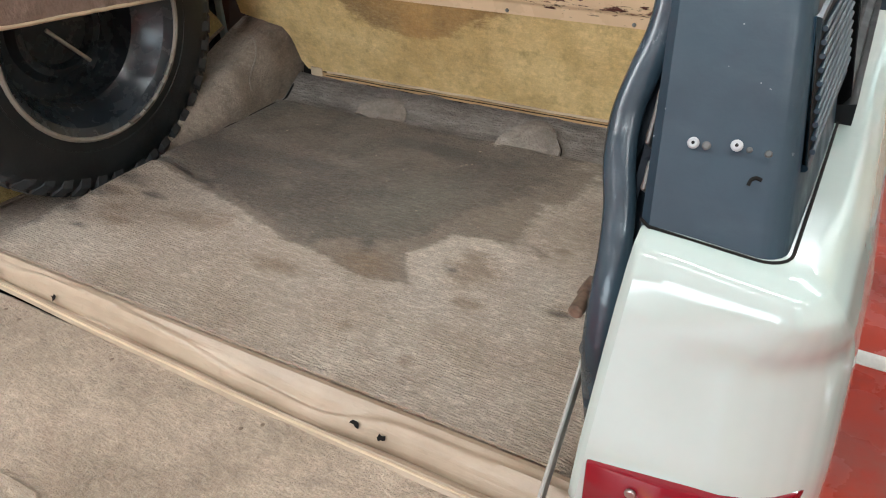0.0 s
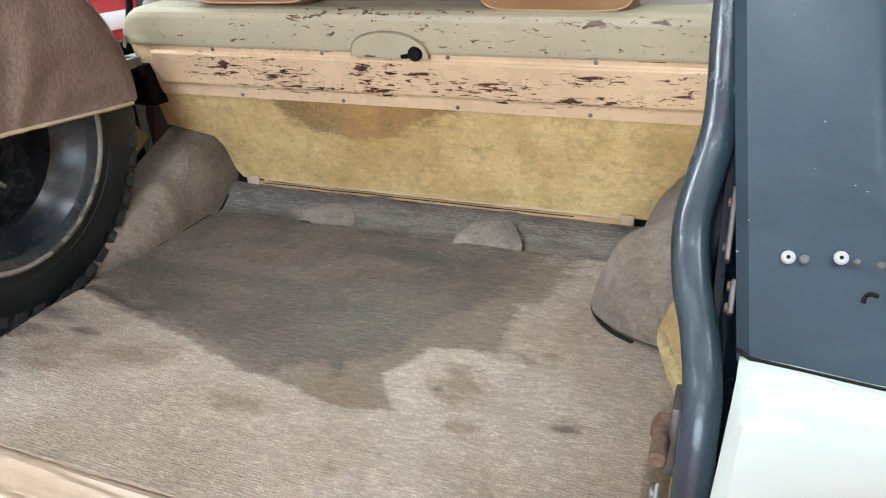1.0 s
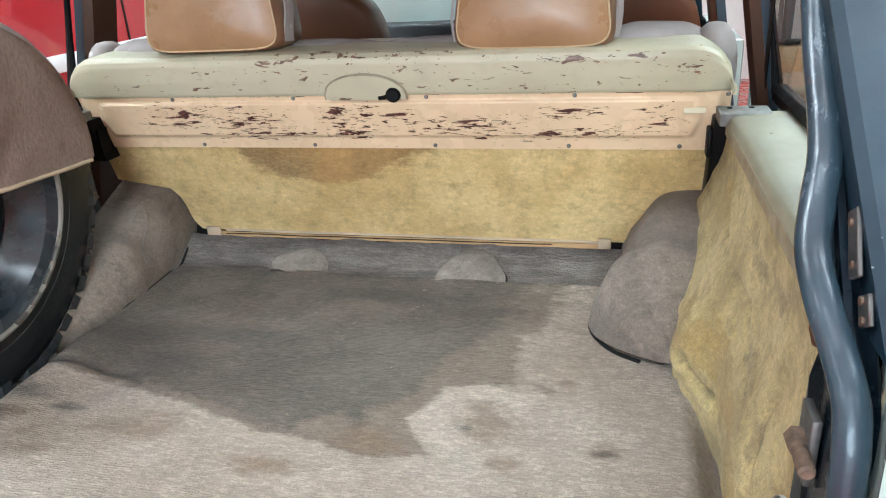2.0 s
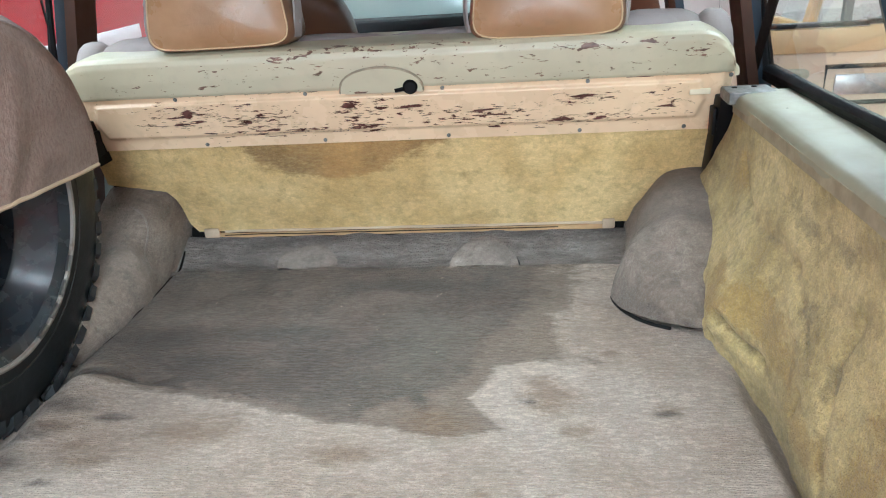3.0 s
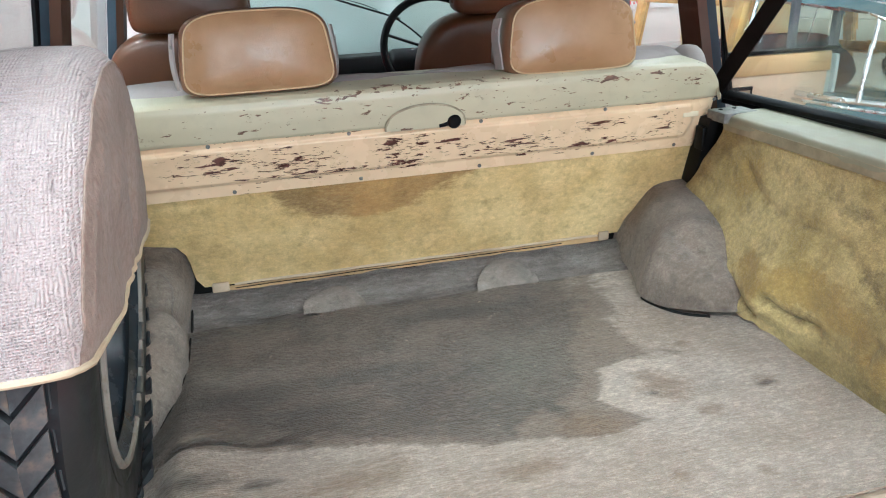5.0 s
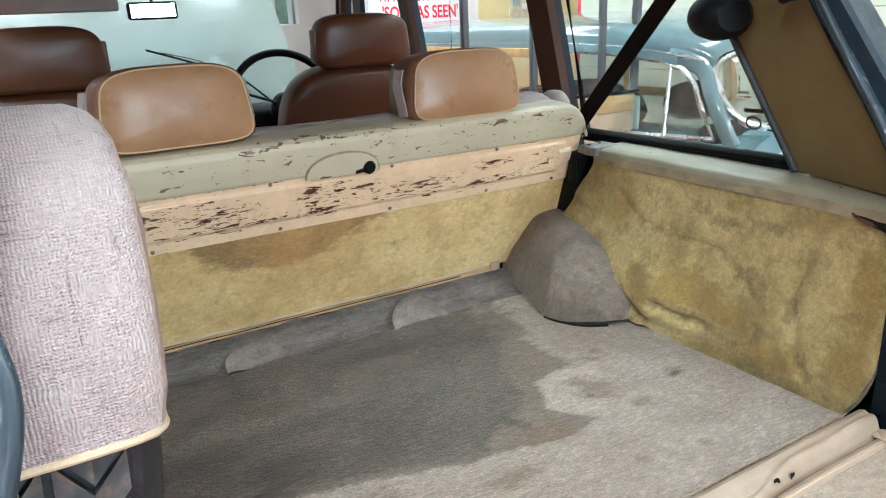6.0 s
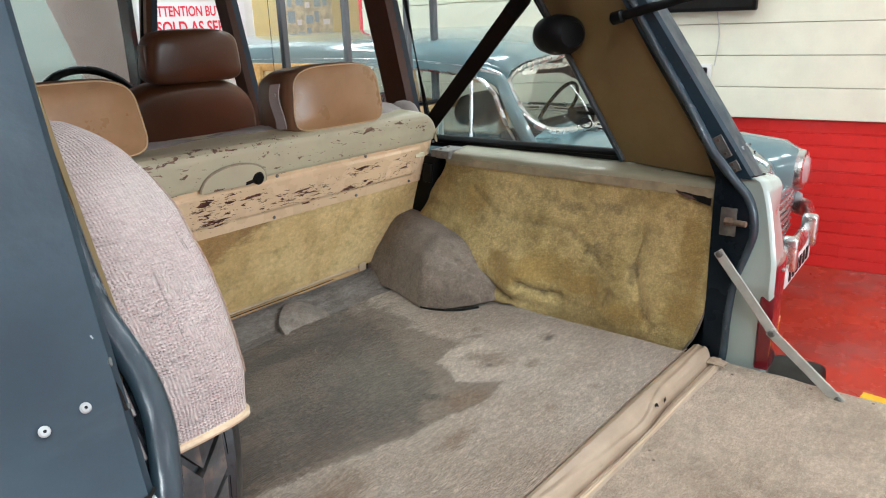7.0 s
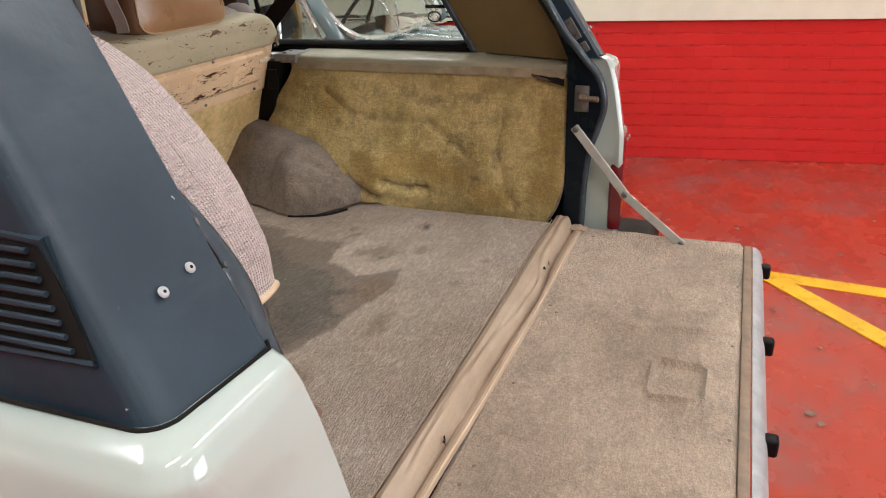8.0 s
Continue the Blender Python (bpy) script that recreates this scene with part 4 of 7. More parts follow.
def gate_fn(u, v):
    x, y = -0.652 + 1.304 * u, -0.412 + 0.396 * v
    z = 0.724 + 0.0035 * wob(x, y, 0, 5, 2.2) + 0.0015 * wob(x, y, 0, 17, 1.1)
    # the round-cornered latch plate prints through
    d = math.hypot(max(0.0, abs(x - 0.012) - 0.040), max(0.0, abs(y + 0.315) - 0.028)) - 0.018
    z += 0.008 * math.exp(-(d / 0.005) ** 2) - 0.004 * bump(-d, 0.0, 0.01)
    z += 0.005 * math.exp(-((x - 0.36 - 0.1 * (y + 0.2)) / 0.03) ** 2) * bump(-y, 0.20, 0.28)
    z += 0.006 * math.exp(-((x - 0.20 - 0.02 * math.sin(9 * y)) / 0.012) ** 2) * bump(-y, 0.17, 0.25) + 0.004 * wob(x, y, 0, 9, 4.4)
    z -= 0.010 * bump(-y, 0.402, 0.412) + 0.008 * bump(y, -0.024, -0.017)
    return (x, y, z)


part("gate_carpet", sheet(gate_fn, 260, 90, 0.010), m_carpet_gate, gate, "worn beige carpet on the tailgate")
part("edge_strip", box((-0.655, -0.430, 0.700), (0.655, -0.413, 0.722), 0.003), m_vinyl_dark, gate, "brown trim strip along the tailgate edge")
part("edge_rail", sheet(lambda u, v: (-0.66 + 1.32 * u, -0.432 - 0.026 * math.sin(v * math.pi / 2), 0.716 - 0.05 * (1 - math.cos(v * math.pi / 2)) + 0.001 * wob(u * 20, 0, 0, 1)), 60, 6, 0.003), m_galv, gate, "bare aluminium edge rail")
for x in (-0.52, -0.06, 0.25, 0.60):
    part("buffer", box((x - 0.012, -0.475, 0.668), (x + 0.012, -0.452, 0.702), 0.006, 3), m_black, gate, "black rubber buffer")
for x, y in ((0.633, -0.214), (0.60, -0.06), (0.2125, -0.044), (0.19, -0.062), (-0.08, -0.05), (-0.30, -0.055), (-0.345, -0.048), (0.16, -0.398), (0.42, -0.402), (-0.12, -0.40), (-0.42, -0.40), (0.64, -0.33)):
    z = gate_fn((x + 0.652) / 1.304, min(1, (y + 0.412) / 0.396))[2]
    part("stud_hole", disc((x, y, z), (0, 0, 1), 0.0034, 0.0018, 10, 0.001), m_vinyl_dark, gate, "dark stud hole in the carpet")
for s in (1, -1):
    a, b, c = Vector((s * 0.629, 0.0, 0.988)), Vector((s * 0.627, -0.127, 0.834)), Vector((s * 0.624, -0.27, 0.722))
    for p, q, off in ((a, b, 0.0), (b, c, 0.005)):
        d = (q - p)
        ln = d.length
        m = Matrix.Translation((p + q) / 2 - Vector((s * off, 0, 0))) @ Vector((0, 1, 0)).rotation_difference(d.normalized()).to_matrix().to_4x4()
        arm = part("stay_arm", turned(box((-0.002, -ln / 2 - 0.008, -0.011), (0.002, ln / 2 + 0.008, 0.011), 0.0018, 1), m), m_stay, gate, "pale steel tailgate stay")
        for w in (p, q):
            part("rivet", disc(w - Vector((s * (off + 0.003), 0, 0)), (s, 0, 0), 0.0075, 0.008, 14, 0.002), m_steel_dark, arm)

# ---- right rear door, swung wide open
DOOR = pose(0.875, 1.845, 0, 0, 0, -1)
L = 0.99
bm = box((0.0, 0.02, 0.45), (L, 0.07, 1.09), 0.012)
door = part("open_door", turned(bm, DOOR), m_white, car, "rear side door swung wide open")
part("door_card", turned(box((0.03, 0.004, 0.50), (L - 0.035, 0.019, 1.03), 0.006), DOOR), m_tan_card, door, "beige door card")
part("door_edge", turned(box((L - 0.004, 0.0, 0.45), (L + 0.012, 0.072, 1.09), 0.006), DOOR), m_white, door)
part("wood_capping", turned(box((0.03, -0.006, 1.03), (L - 0.03, 0.019, 1.105), 0.006), DOOR), m_ash_pale, door, "pale wood capping")
part("window_strip", turned(box((0.0, -0.004, 1.108), (L, 0.03, 1.122), 0.004), DOOR), m_black, door)
bm = tube([(0.37, 0.0, 0.87), (0.62, 0.0, 0.87), (0.62, 0.0, 0.985), (0.37, 0.0, 0.985)], 0.008, 8, 0, closed=True)
part("handle_recess", turned(bm, DOOR), m_black, door, "black door handle recess")
part("handle", turned(box((0.40, -0.002, 0.895), (0.60, 0.008, 0.96), 0.004), DOOR), m_steel, door)
part("armrest", turned(box((0.10, -0.04, 0.955), (0.31, 0.004, 0.985), 0.012, 3), DOOR), m_ledge, door)
for x in (0.09, 0.42, 0.797, L):
    part("window_bar", turned(box((x - 0.013, 0.02, 1.10), (x + 0.013, 0.05, 1.66), 0.004), DOOR), m_dash_grey, door)
part("window_rail", turned(box((0.0, 0.02, 1.64), (L, 0.05, 1.67), 0.004), DOOR), m_black, door)
bm = box((0.03, 0.033, 1.11), (L - 0.03, 0.037, 1.65))
pane = part("pane", turned(bm, DOOR), m_glass, door)
pane.visible_shadow = False

# ---- glazing behind: fixed quarter lights with rubber surrounds
for s in (1, -1):
    c = [(s * 0.775, 0.315, 1.162), (s * 0.775, 0.955, 1.150), (s * 0.695, 0.99, 1.66), (s * 0.695, 0.60, 1.66)]
    win = part("quarter_window", tube(c, 0.013, 8, 0, closed=True, flat=1.3), m_black, car, "rear quarter window in a black rubber surround")
    bm = slab(c, 0.004)
    pane = part("pane", bm, m_glass, win)
    pane.visible_shadow = False
    sec = [[(s * 0.795, y, 1.125), (s * 0.768, y, 1.128), (s * 0.768, y, 1.152), (s * 0.795, y, 1.158)] for y in (0.30, 0.97)]
    part("window_rubber", loft(sec), m_black, win)
    if s > 0:
        # dealer's sticker on the pane: plain ring and bars
        k = pose(0.762, 0.392, 1.232, 0, -8, 0)
        bm = tube([(0, 0.022 + 0.018 * math.cos(a * math.pi / 8), 0.013 * math.sin(a * math.pi / 8)) for a in range(16)], 0.0022, 6, 0, closed=True)
        stick = part("sticker", turned(bm, k), m_black, win, "small black window sticker")
        part("sticker_bar", turned(box((-0.001, -0.045, 0.022), (0.001, 0.045, 0.031)), k), m_black, stick)
        for dz in (-0.012, 0.0, 0.012):
            part("sticker_bar", turned(box((-0.001, -0.034, dz - 0.002), (0.001, -0.012, dz + 0.002)), k), m_black, stick)
    else:
        bm = slab(((s * 0.79, 1.10, 1.14), (s * 0.79, 1.80, 1.14), (s * 0.70, 1.80, 1.66), (s * 0.70, 1.12, 1.66)), 0.004)
        pane = part("door_pane", bm, m_glass, car)
        pane.visible_shadow = False
STRUT, STRUT_D = Vector((0.611, 0.258, 1.491)), Vector((-0.01, -0.135, 0.0305)).normalized()
strut = part("gas_strut", tube([STRUT, STRUT + STRUT_D * 0.3, STRUT + STRUT_D * 0.62], 0.0105, 12, 2), m_black, car, "black gas strut")
part("strut_end", disc(STRUT, STRUT_D, 0.0145, 0.035, 16, 0.006), m_black, strut)
# paint peeled off the inner edge of the left pillar, with a torn slot
for y, z, w, h in ((0.024, 1.249, 0.0016, 0.004), (0.004, 1.216, 0.0018, 0.003)):
    bm = disc((-0.6895, y - 0.0005, z), PN, h, 0.002, 9, 0.0005)
    for v in bm.verts:
        v.co.x = -0.6895 + (v.co.x + 0.6895) * w / h + 0.0015 * wob(v.co.x, v.co.y, v.co.z, 300)
    part("bare_patch", bm, m_filler, car, "bare patch of peeled paint")
part("torn_slot", tube([(-0.6935, 0.021, 1.2405), (-0.6915, 0.0125, 1.228), (-0.6925, 0.004, 1.214)], 0.0016, 6, 3), m_near_black, car, "dark torn slot")
settle(car)

# ---------------------------------------------------------------- load space linings
def load_z(x, y):
    z = F + 0.0035 * wob(x, y, 0, 4.5, 3.1) + 0.0018 * wob(x, y, 0, 14, 1.2)
    z += 0.056 * bump(y, 0.912, 0.985)                                   # turned up under the seat
    z += 0.004 * bump(y, 0.865, 0.886) - 0.011 * bump(y, 0.888, 0.894) * (0.6 + 0.8 * abs(wob(x, 0, 0, 9)))   # ragged front edge
    z += 0.007 * wob(x, y, 0, 13, 7.7) * bump(y, 0.86, 0.91)
    z += 0.008 * wob(x, y, 0, 8.0, 5.5) * bump(-x, 0.15, 0.45) * bump(y, 0.80, 0.65)
    z += 0.016 * math.exp(-((x + 0.50) / 0.07) ** 2 - ((y - 0.50) / 0.09) ** 2)   # pushed up by the wheel
    z -= 0.010 * math.exp(-((x + 0.44) / 0.05) ** 2 - ((y - 0.44) / 0.04) ** 2)
    z -= 0.045 * bump(-x, 0.53, 0.62) * bump(y, 0.80, 0.70)
    z -= 0.012 * bump(y, 0.055, 0.03)
    z -= 0.046 * bump(x, 0.594, 0.650) * bump(y, 0.54, 0.42)                 # rolls down beside the trim
    z -= 0.012 * math.exp(-((y - 0.458 + 0.16 * max(0.0, x + 0.46)) / 0.010) ** 2) * bump(x, -0.32, -0.42)
    for cx, cy, a in ((-0.30, 0.62, 1.2), (-0.12, 0.70, 0.9), (0.02, 0.55, 0.4)):            # shallow ruts
        d = (x - cx) * math.sin(a) - (y - cy) * math.cos(a)
        z -= 0.002 * math.exp(-(d / 0.012) ** 2) * math.exp(-(math.hypot(x - cx, y - cy) / 0.06) ** 2)
    return z


CORE = [(-0.60, 0.50), (-0.62, 0.93), (0.37, 0.93), (0.33, 0.83), (0.268, 0.667), (0.198, 0.576), (0.180, 0.478), (0.150, 0.411), (0.119, 0.395), (0.105, 0.350), (0.06, 0.375), (0.033, 0.37), (-0.003, 0.323),
        (-0.082, 0.343), (-0.154, 0.374), (-0.254, 0.396), (-0.361, 0.425), (-0.50, 0.464)]
OUTER = [(-0.62, 0.47), (-0.62, 0.96), (0.44, 0.96), (0.39, 0.728), (0.336, 0.597), (0.336, 0.509), (0.388, 0.486), (0.284, 0.492), (0.219, 0.476), (0.208, 0.432), (0.175, 0.386), (0.192, 0.357), (0.223, 0.313), (0.240, 0.296),
         (0.117, 0.288), (0.05, 0.31), (-0.05, 0.315), (-0.20, 0.365), (-0.36, 0.405), (-0.50, 0.44)]
PALE = [(0.175, 0.386), (0.208, 0.432), (0.219, 0.476), (0.284, 0.492), (0.388, 0.480), (0.36, 0.42), (0.33, 0.345), (0.245, 0.312), (0.192, 0.357)]


def inside_distance(poly, x, y):
    """Signed distance to a polygon's edge, positive inside."""
    best, inside = 9.0, False
    for (ax, ay), (bx, by) in zip(poly, poly[1:] + poly[:1]):
        dx, dy = bx - ax, by - ay
        t = min(1, max(0, ((x - ax) * dx + (y - ay) * dy) / (dx * dx + dy * dy)))
        best = min(best, math.hypot(x - ax - t * dx, y - ay - t * dy))
        if (ay > y) != (by > y) and x < ax + (y - ay) * dx / dy:
            inside = not inside
    return best if inside else -best


def spots(x, y, lst):
    return max(max(0.0, 1.0 - 0.5 * math.hypot((x - cx) / rx, (y - cy) / ry)) for cx, cy, rx, ry in lst)


def line_gap(pts, x, y):
    """Distance from a point to a broken line."""
    best = 9.0
    for (ax, ay), (bx, by) in zip(pts, pts[1:]):
        dx, dy = bx - ax, by - ay
        t = min(1, max(0, ((x - ax) * dx + (y - ay) * dy) / (dx * dx + dy * dy)))
        best = min(best, math.hypot(x - ax - t * dx, y - ay - t * dy))
    return best


# line of the carpet's fold, whose shadow is painted into the colour
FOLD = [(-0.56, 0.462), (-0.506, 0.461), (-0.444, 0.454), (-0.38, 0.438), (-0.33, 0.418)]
GRIME = [(-0.46, 0.57, 0.09, 0.05), (-0.33, 0.50, 0.09, 0.03), (-0.20, 0.60, 0.12, 0.03), (0.02, 0.80, 0.14, 0.03), (-0.52, 0.36, 0.06, 0.025), (-0.53, 0.285, 0.055, 0.022), (-0.53, 0.22, 0.05, 0.022), (-0.42, 0.33, 0.03, 0.012), (-0.57, 0.15, 0.04, 0.03), (-0.445, 0.174, 0.02, 0.009), (0.268, 0.372, 0.014, 0.008), (0.483, 0.343, 0.016, 0.008), (-0.47, 0.55, 0.05, 0.02), (0.03, 0.885, 0.05, 0.010), (-0.36, 0.89, 0.05, 0.012), (0.31, 0.885, 0.04, 0.010), (-0.08, 0.88, 0.05, 0.010)]
SOIL = [(0.0, 0.10, 0.09, 0.05), (-0.15, 0.18, 0.10, 0.05), (-0.22, 0.08, 0.10, 0.04), (0.04, 0.175, 0.05, 0.03), (-0.40, 0.25, 0.12, 0.06), (0.42, 0.60, 0.06, 0.10), (0.36, 0.20, 0.08, 0.04)]
BROWN = [(0.305, 0.39, 0.045, 0.045), (0.328, 0.135, 0.012, 0.012), (0.349, 0.298, 0.02, 0.016), (-0.25, 0.30, 0.08, 0.03), (0.0, 0.24, 0.06, 0.02), (0.285, 0.425, 0.03, 0.028), (0.485, 0.352, 0.022, 0.018), (0.33, 0.30, 0.012, 0.012), (0.20, 0.16, 0.012, 0.012), (-0.44, 0.26, 0.03, 0.012), (-0.50, 0.30, 0.05, 0.02), (0.42, 0.52, 0.018, 0.01), (0.13, 0.325, 0.05, 0.03), (-0.40, 0.22, 0.04, 0.015)]
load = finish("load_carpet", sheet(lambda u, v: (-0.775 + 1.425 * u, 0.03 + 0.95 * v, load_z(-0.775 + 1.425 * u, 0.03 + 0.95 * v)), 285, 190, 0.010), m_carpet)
tagged(load, "beige tufted load floor carpet with a large dark wet stain", "carpet")
names = ("stain", "outer", "pale", "brown", "grime_shade", "green", "felt", "soil")
for n in names:
    load.data.attributes.new(n, "FLOAT", "POINT")
lay = {n: load.data.attributes[n].data for n in names}
for i, v in enumerate(load.data.vertices):
    x, y = v.co.x, v.co.y
    soft = 0.036 + 0.06 * bump(x, 0.2, 0.35) * bump(y, 0.55, 0.7) + 0.04 * bump(y, 0.85, 0.93)
    lay["stain"][i].value = (1 - 0.24 * bump(y, 0.62, 0.86) * bump(x, -0.4, 0.0)) * (0.5 + 0.5 * max(-1, min(1, inside_distance(CORE, x, y) / soft)))
    lay["outer"][i].value = (1 - 0.30 * bump(y, 0.52, 0.66) * bump(x, 0.22, 0.32)) * (0.5 + 0.5 * max(-1, min(1, inside_distance(OUTER, x, y) / (0.02 + 0.05 * bump(x, 0.25, 0.4)))))
    lay["pale"][i].value = 0.5 + 0.5 * max(-1, min(1, inside_distance(PALE, x, y) / 0.02))
    lay["brown"][i].value = spots(x, y, BROWN)
    # real grime spots; the fold line and under-seat band are painted shade
    lay["grime_shade"][i].value = max(0.9 * spots(x, y, GRIME), math.exp(-(line_gap(FOLD, x, y) / 0.010) ** 2), 0.8 * bump(y, 0.945, 0.972))
    lay["soil"][i].value = spots(x, y, SOIL)
    lay["felt"][i].value = bump(y, 0.880, 0.906)
    lay["green"][i].value = math.exp(-((x - 0.08 - 0.3 * (y - 0.5)) / 0.10) ** 2 - ((y - 0.52) / 0.16) ** 2)

# two half-round flaps cut into the carpet's front edge
for fx, fw, fy, fk in ((-0.236, 0.073, 0.903, 0.80), (0.181, 0.077, 0.886, 0.90)):
    def flap(u, v, fx=fx, fw=fw, fy=fy, fk=fk):
        a = math.pi * u
        r = fw * v * (1 + 0.06 * wob(u * 3, fx, 0, 2))
        x, h = r * math.cos(a), fk * r * math.sin(a) * (1 - 0.10 * math.sin(2 * a + 9 * fx))
        dome = 0.005 * (1 - v ** 4) * math.sin(a) ** 0.5
        return (fx + x, fy + h + 0.006 * wob(x, fx, 0, 30), F - 0.008 + 0.56 * h + dome + 0.007 * wob(x, h, 0, 24, fx))
    fl = thing("carpet_flap", fx, 0.93, F, "half-round flap of beige carpet before the seat", "carpet flap", "carpet flaps")
    part("carpet", sheet(flap, 28, 8, 0.009), m_carpet_flap, fl)
    # dark tube on the right half imitates the shaded gap round the flap
    part("flap_shade", tube([flap(k / 20, 1.0) for k in range(11)], 0.0022, 6, 2), m_near_black, fl, "dark tube standing in for shade beside the flap")
    settle(fl)

# vinyl strip bridging the sill
def strip(u, v):
    x = -0.64 + 1.27 * u
    w = 0.72 + 0.28 * bump(x, -0.5, 0.35)
    prof = [(0.040, 0.748), (0.036, 0.756), (0.028, 0.759), (0.014, 0.750 + 0.004 * wob(x, 0, 0, 4)), (0.003, 0.734 + 0.005 * wob(x, 1, 0, 5)), (-0.006, 0.722), (-0.013, 0.727 + 0.003 * wob(x, 2, 0, 6)), (-0.020, 0.731), (-0.026, 0.722)]
    prof = [(0.036 + (y - 0.036) * w * 1.02, z) for y, z in prof]
    y, z = along(prof, v)
    c = 0.46 + 0.22 * wob(x, 5, 0, 2.6) + 0.05 * wob(x, 8, 0, 9)
    z += 0.0125 * math.exp(-((v - c) / 0.085) ** 2) - 0.012 * math.exp(-((v - c - 0.17) / 0.06) ** 2) * (0.4 + wob(x, 2, 0, 3.3) ** 2 * 3)
    sag = 0.004 * wob(x, 3, 0, 3.0)
    return (x, y + sag * v + 0.006 * bump(x, -0.2, 0.5) - 0.003, z)
strip_ob = thing("sill_strip", 0, 0, 0.72, "creased beige vinyl strip across the load sill, torn in places", "sill strip")
part("strip", sheet(strip, 150, 32, 0.003), m_vinyl, strip_ob)
part("front_edge", tube([(x / 20, strip((x / 20 + 0.64) / 1.27, 0.02)[1] + 0.004, 0.7575) for x in range(-12, 13)], 0.0013, 6, 3), m_vinyl, strip_ob)
part("rear_edge", tube([(x / 20, strip((x / 20 + 0.64) / 1.27, 0.93)[1] - 0.002, 0.7315 + 0.0012 * wob(x, 0, 0, 0.9)) for x in range(-12, 13)], 0.0020, 6, 3), m_edge_pale, strip_ob)
rnd = random.Random(5)
for x in (0.335, 0.375, -0.28, -0.43):
    bm = bmesh.new()
    ring = []
    for k in range(9):
        a = 2 * math.pi * k / 9
        r = 0.0036 * (0.3 + rnd.random())
        px, py = x + 2.0 * r * math.cos(a), -0.001 + r * math.sin(a) * 0.7
        ring.append(bm.verts.new((px, py, strip((px + 0.64) / 1.27, 0.50 - (py) * 12)[2] + 0.0035)))
    bm.faces.new(ring)
    bmesh.ops.solidify(bm, geom=bm.faces[:], thickness=0.0015)
    part("tear", bm, m_near_black, strip_ob, "dark torn hole")
# its end by the striker side, crumpled round the jamb's foot
bm = sheet(lambda u, v: (0.604 + 0.026 * u, 0.008 - 0.046 * v + 0.006 * wob(u * 3, v * 3, 0, 1.5, 2.0), 0.733 + 0.006 * math.sin(3.1 * v) * u + 0.003 * wob(u * 4, v * 5, 0, 1.1, 5.0)), 18, 18, 0.002)
part("crumpled_end", bm, m_vinyl, strip_ob, "crumpled torn end of the vinyl")
settle(strip_ob)


ARCH_W = [(0.078,), (0.106,), (0.128,), (0.137,), (0.139,), (0.136,), (0.136,), (0.140,), (0.150,)]


def arch(s):
    """Carpeted wheel arch swelling out of the floor; the one beside the spare wheel is slimmer and boxier."""
    def fn(u, v):
        y = 0.588 + 0.44 * u ** 1.5 if s > 0 else 0.540 + 0.488 * u ** 1.4
        a = v * math.pi / 2
        if s > 0:
            h = 0.012 + 0.186 * math.sqrt(max(0.0, 1 - ((y - 1.05) / 0.465) ** 2)) ** 1.25
            k = (y - 0.588) / 0.15
            wid = 0.035 + 0.175 * math.sqrt(max(0.0, 1 - max(0.0, 1 - k) ** 2))
            wid -= 0.055 * bump(y, 0.72, 0.96)
            ci, si = max(0.0, math.cos(a)) ** 0.45, math.sin(a) ** 0.65
            x = 0.659 - wid * ci * (1 - 0.22 * si)
        else:
            k = min(1.0, (y - 0.540) / 0.40)
            h = 0.004 + 0.196 * k ** 0.80
            wid = along(ARCH_W, (y - 0.540) / 0.488)[0]
            ci, si = max(0.0, math.cos(a)) ** (0.50 - 0.18 * k), math.sin(a) ** (0.8 - 0.15 * k)
            x = 0.690 - wid * ci * (1 + 0.20 * k * si * ci)
        z = F + (0.002 + 0.009 * bump(y, 0.70, 0.60) if s > 0 else -0.040) + (h if s > 0 else h + 0.036) * si
        k = 0.014 * wob(x, y, z, 7, s * 4) + 0.005 * wob(x, y, z, 18, s * 2)
        k -= 0.014 * math.exp(-((y - 0.83 + 0.3 * (z - 0.80)) / 0.022) ** 2 - ((z - 0.83) / 0.05) ** 2)
        k += 0.012 * math.exp(-((y - 0.74) / 0.03) ** 2) * si * ci - 0.010 * math.exp(-((y - 0.79) / 0.025) ** 2) * si * ci
        dent = 0.0
        if s > 0:
            dent = 0.018 * math.exp(-((x - 0.548 + 0.2 * (z - 0.86)) / 0.034) ** 2 - ((z - 0.872) / 0.045) ** 2)
            dent += 0.014 * math.exp(-((x - 0.600) / 0.026) ** 2 - ((z - 0.835) / 0.038) ** 2) - 0.008 * math.exp(-((x - 0.575) / 0.014) ** 2 - ((z - 0.85) / 0.05) ** 2)
        return (s * (x - k), y + 0.8 * dent, z + k * si - 0.6 * dent)
    return fn


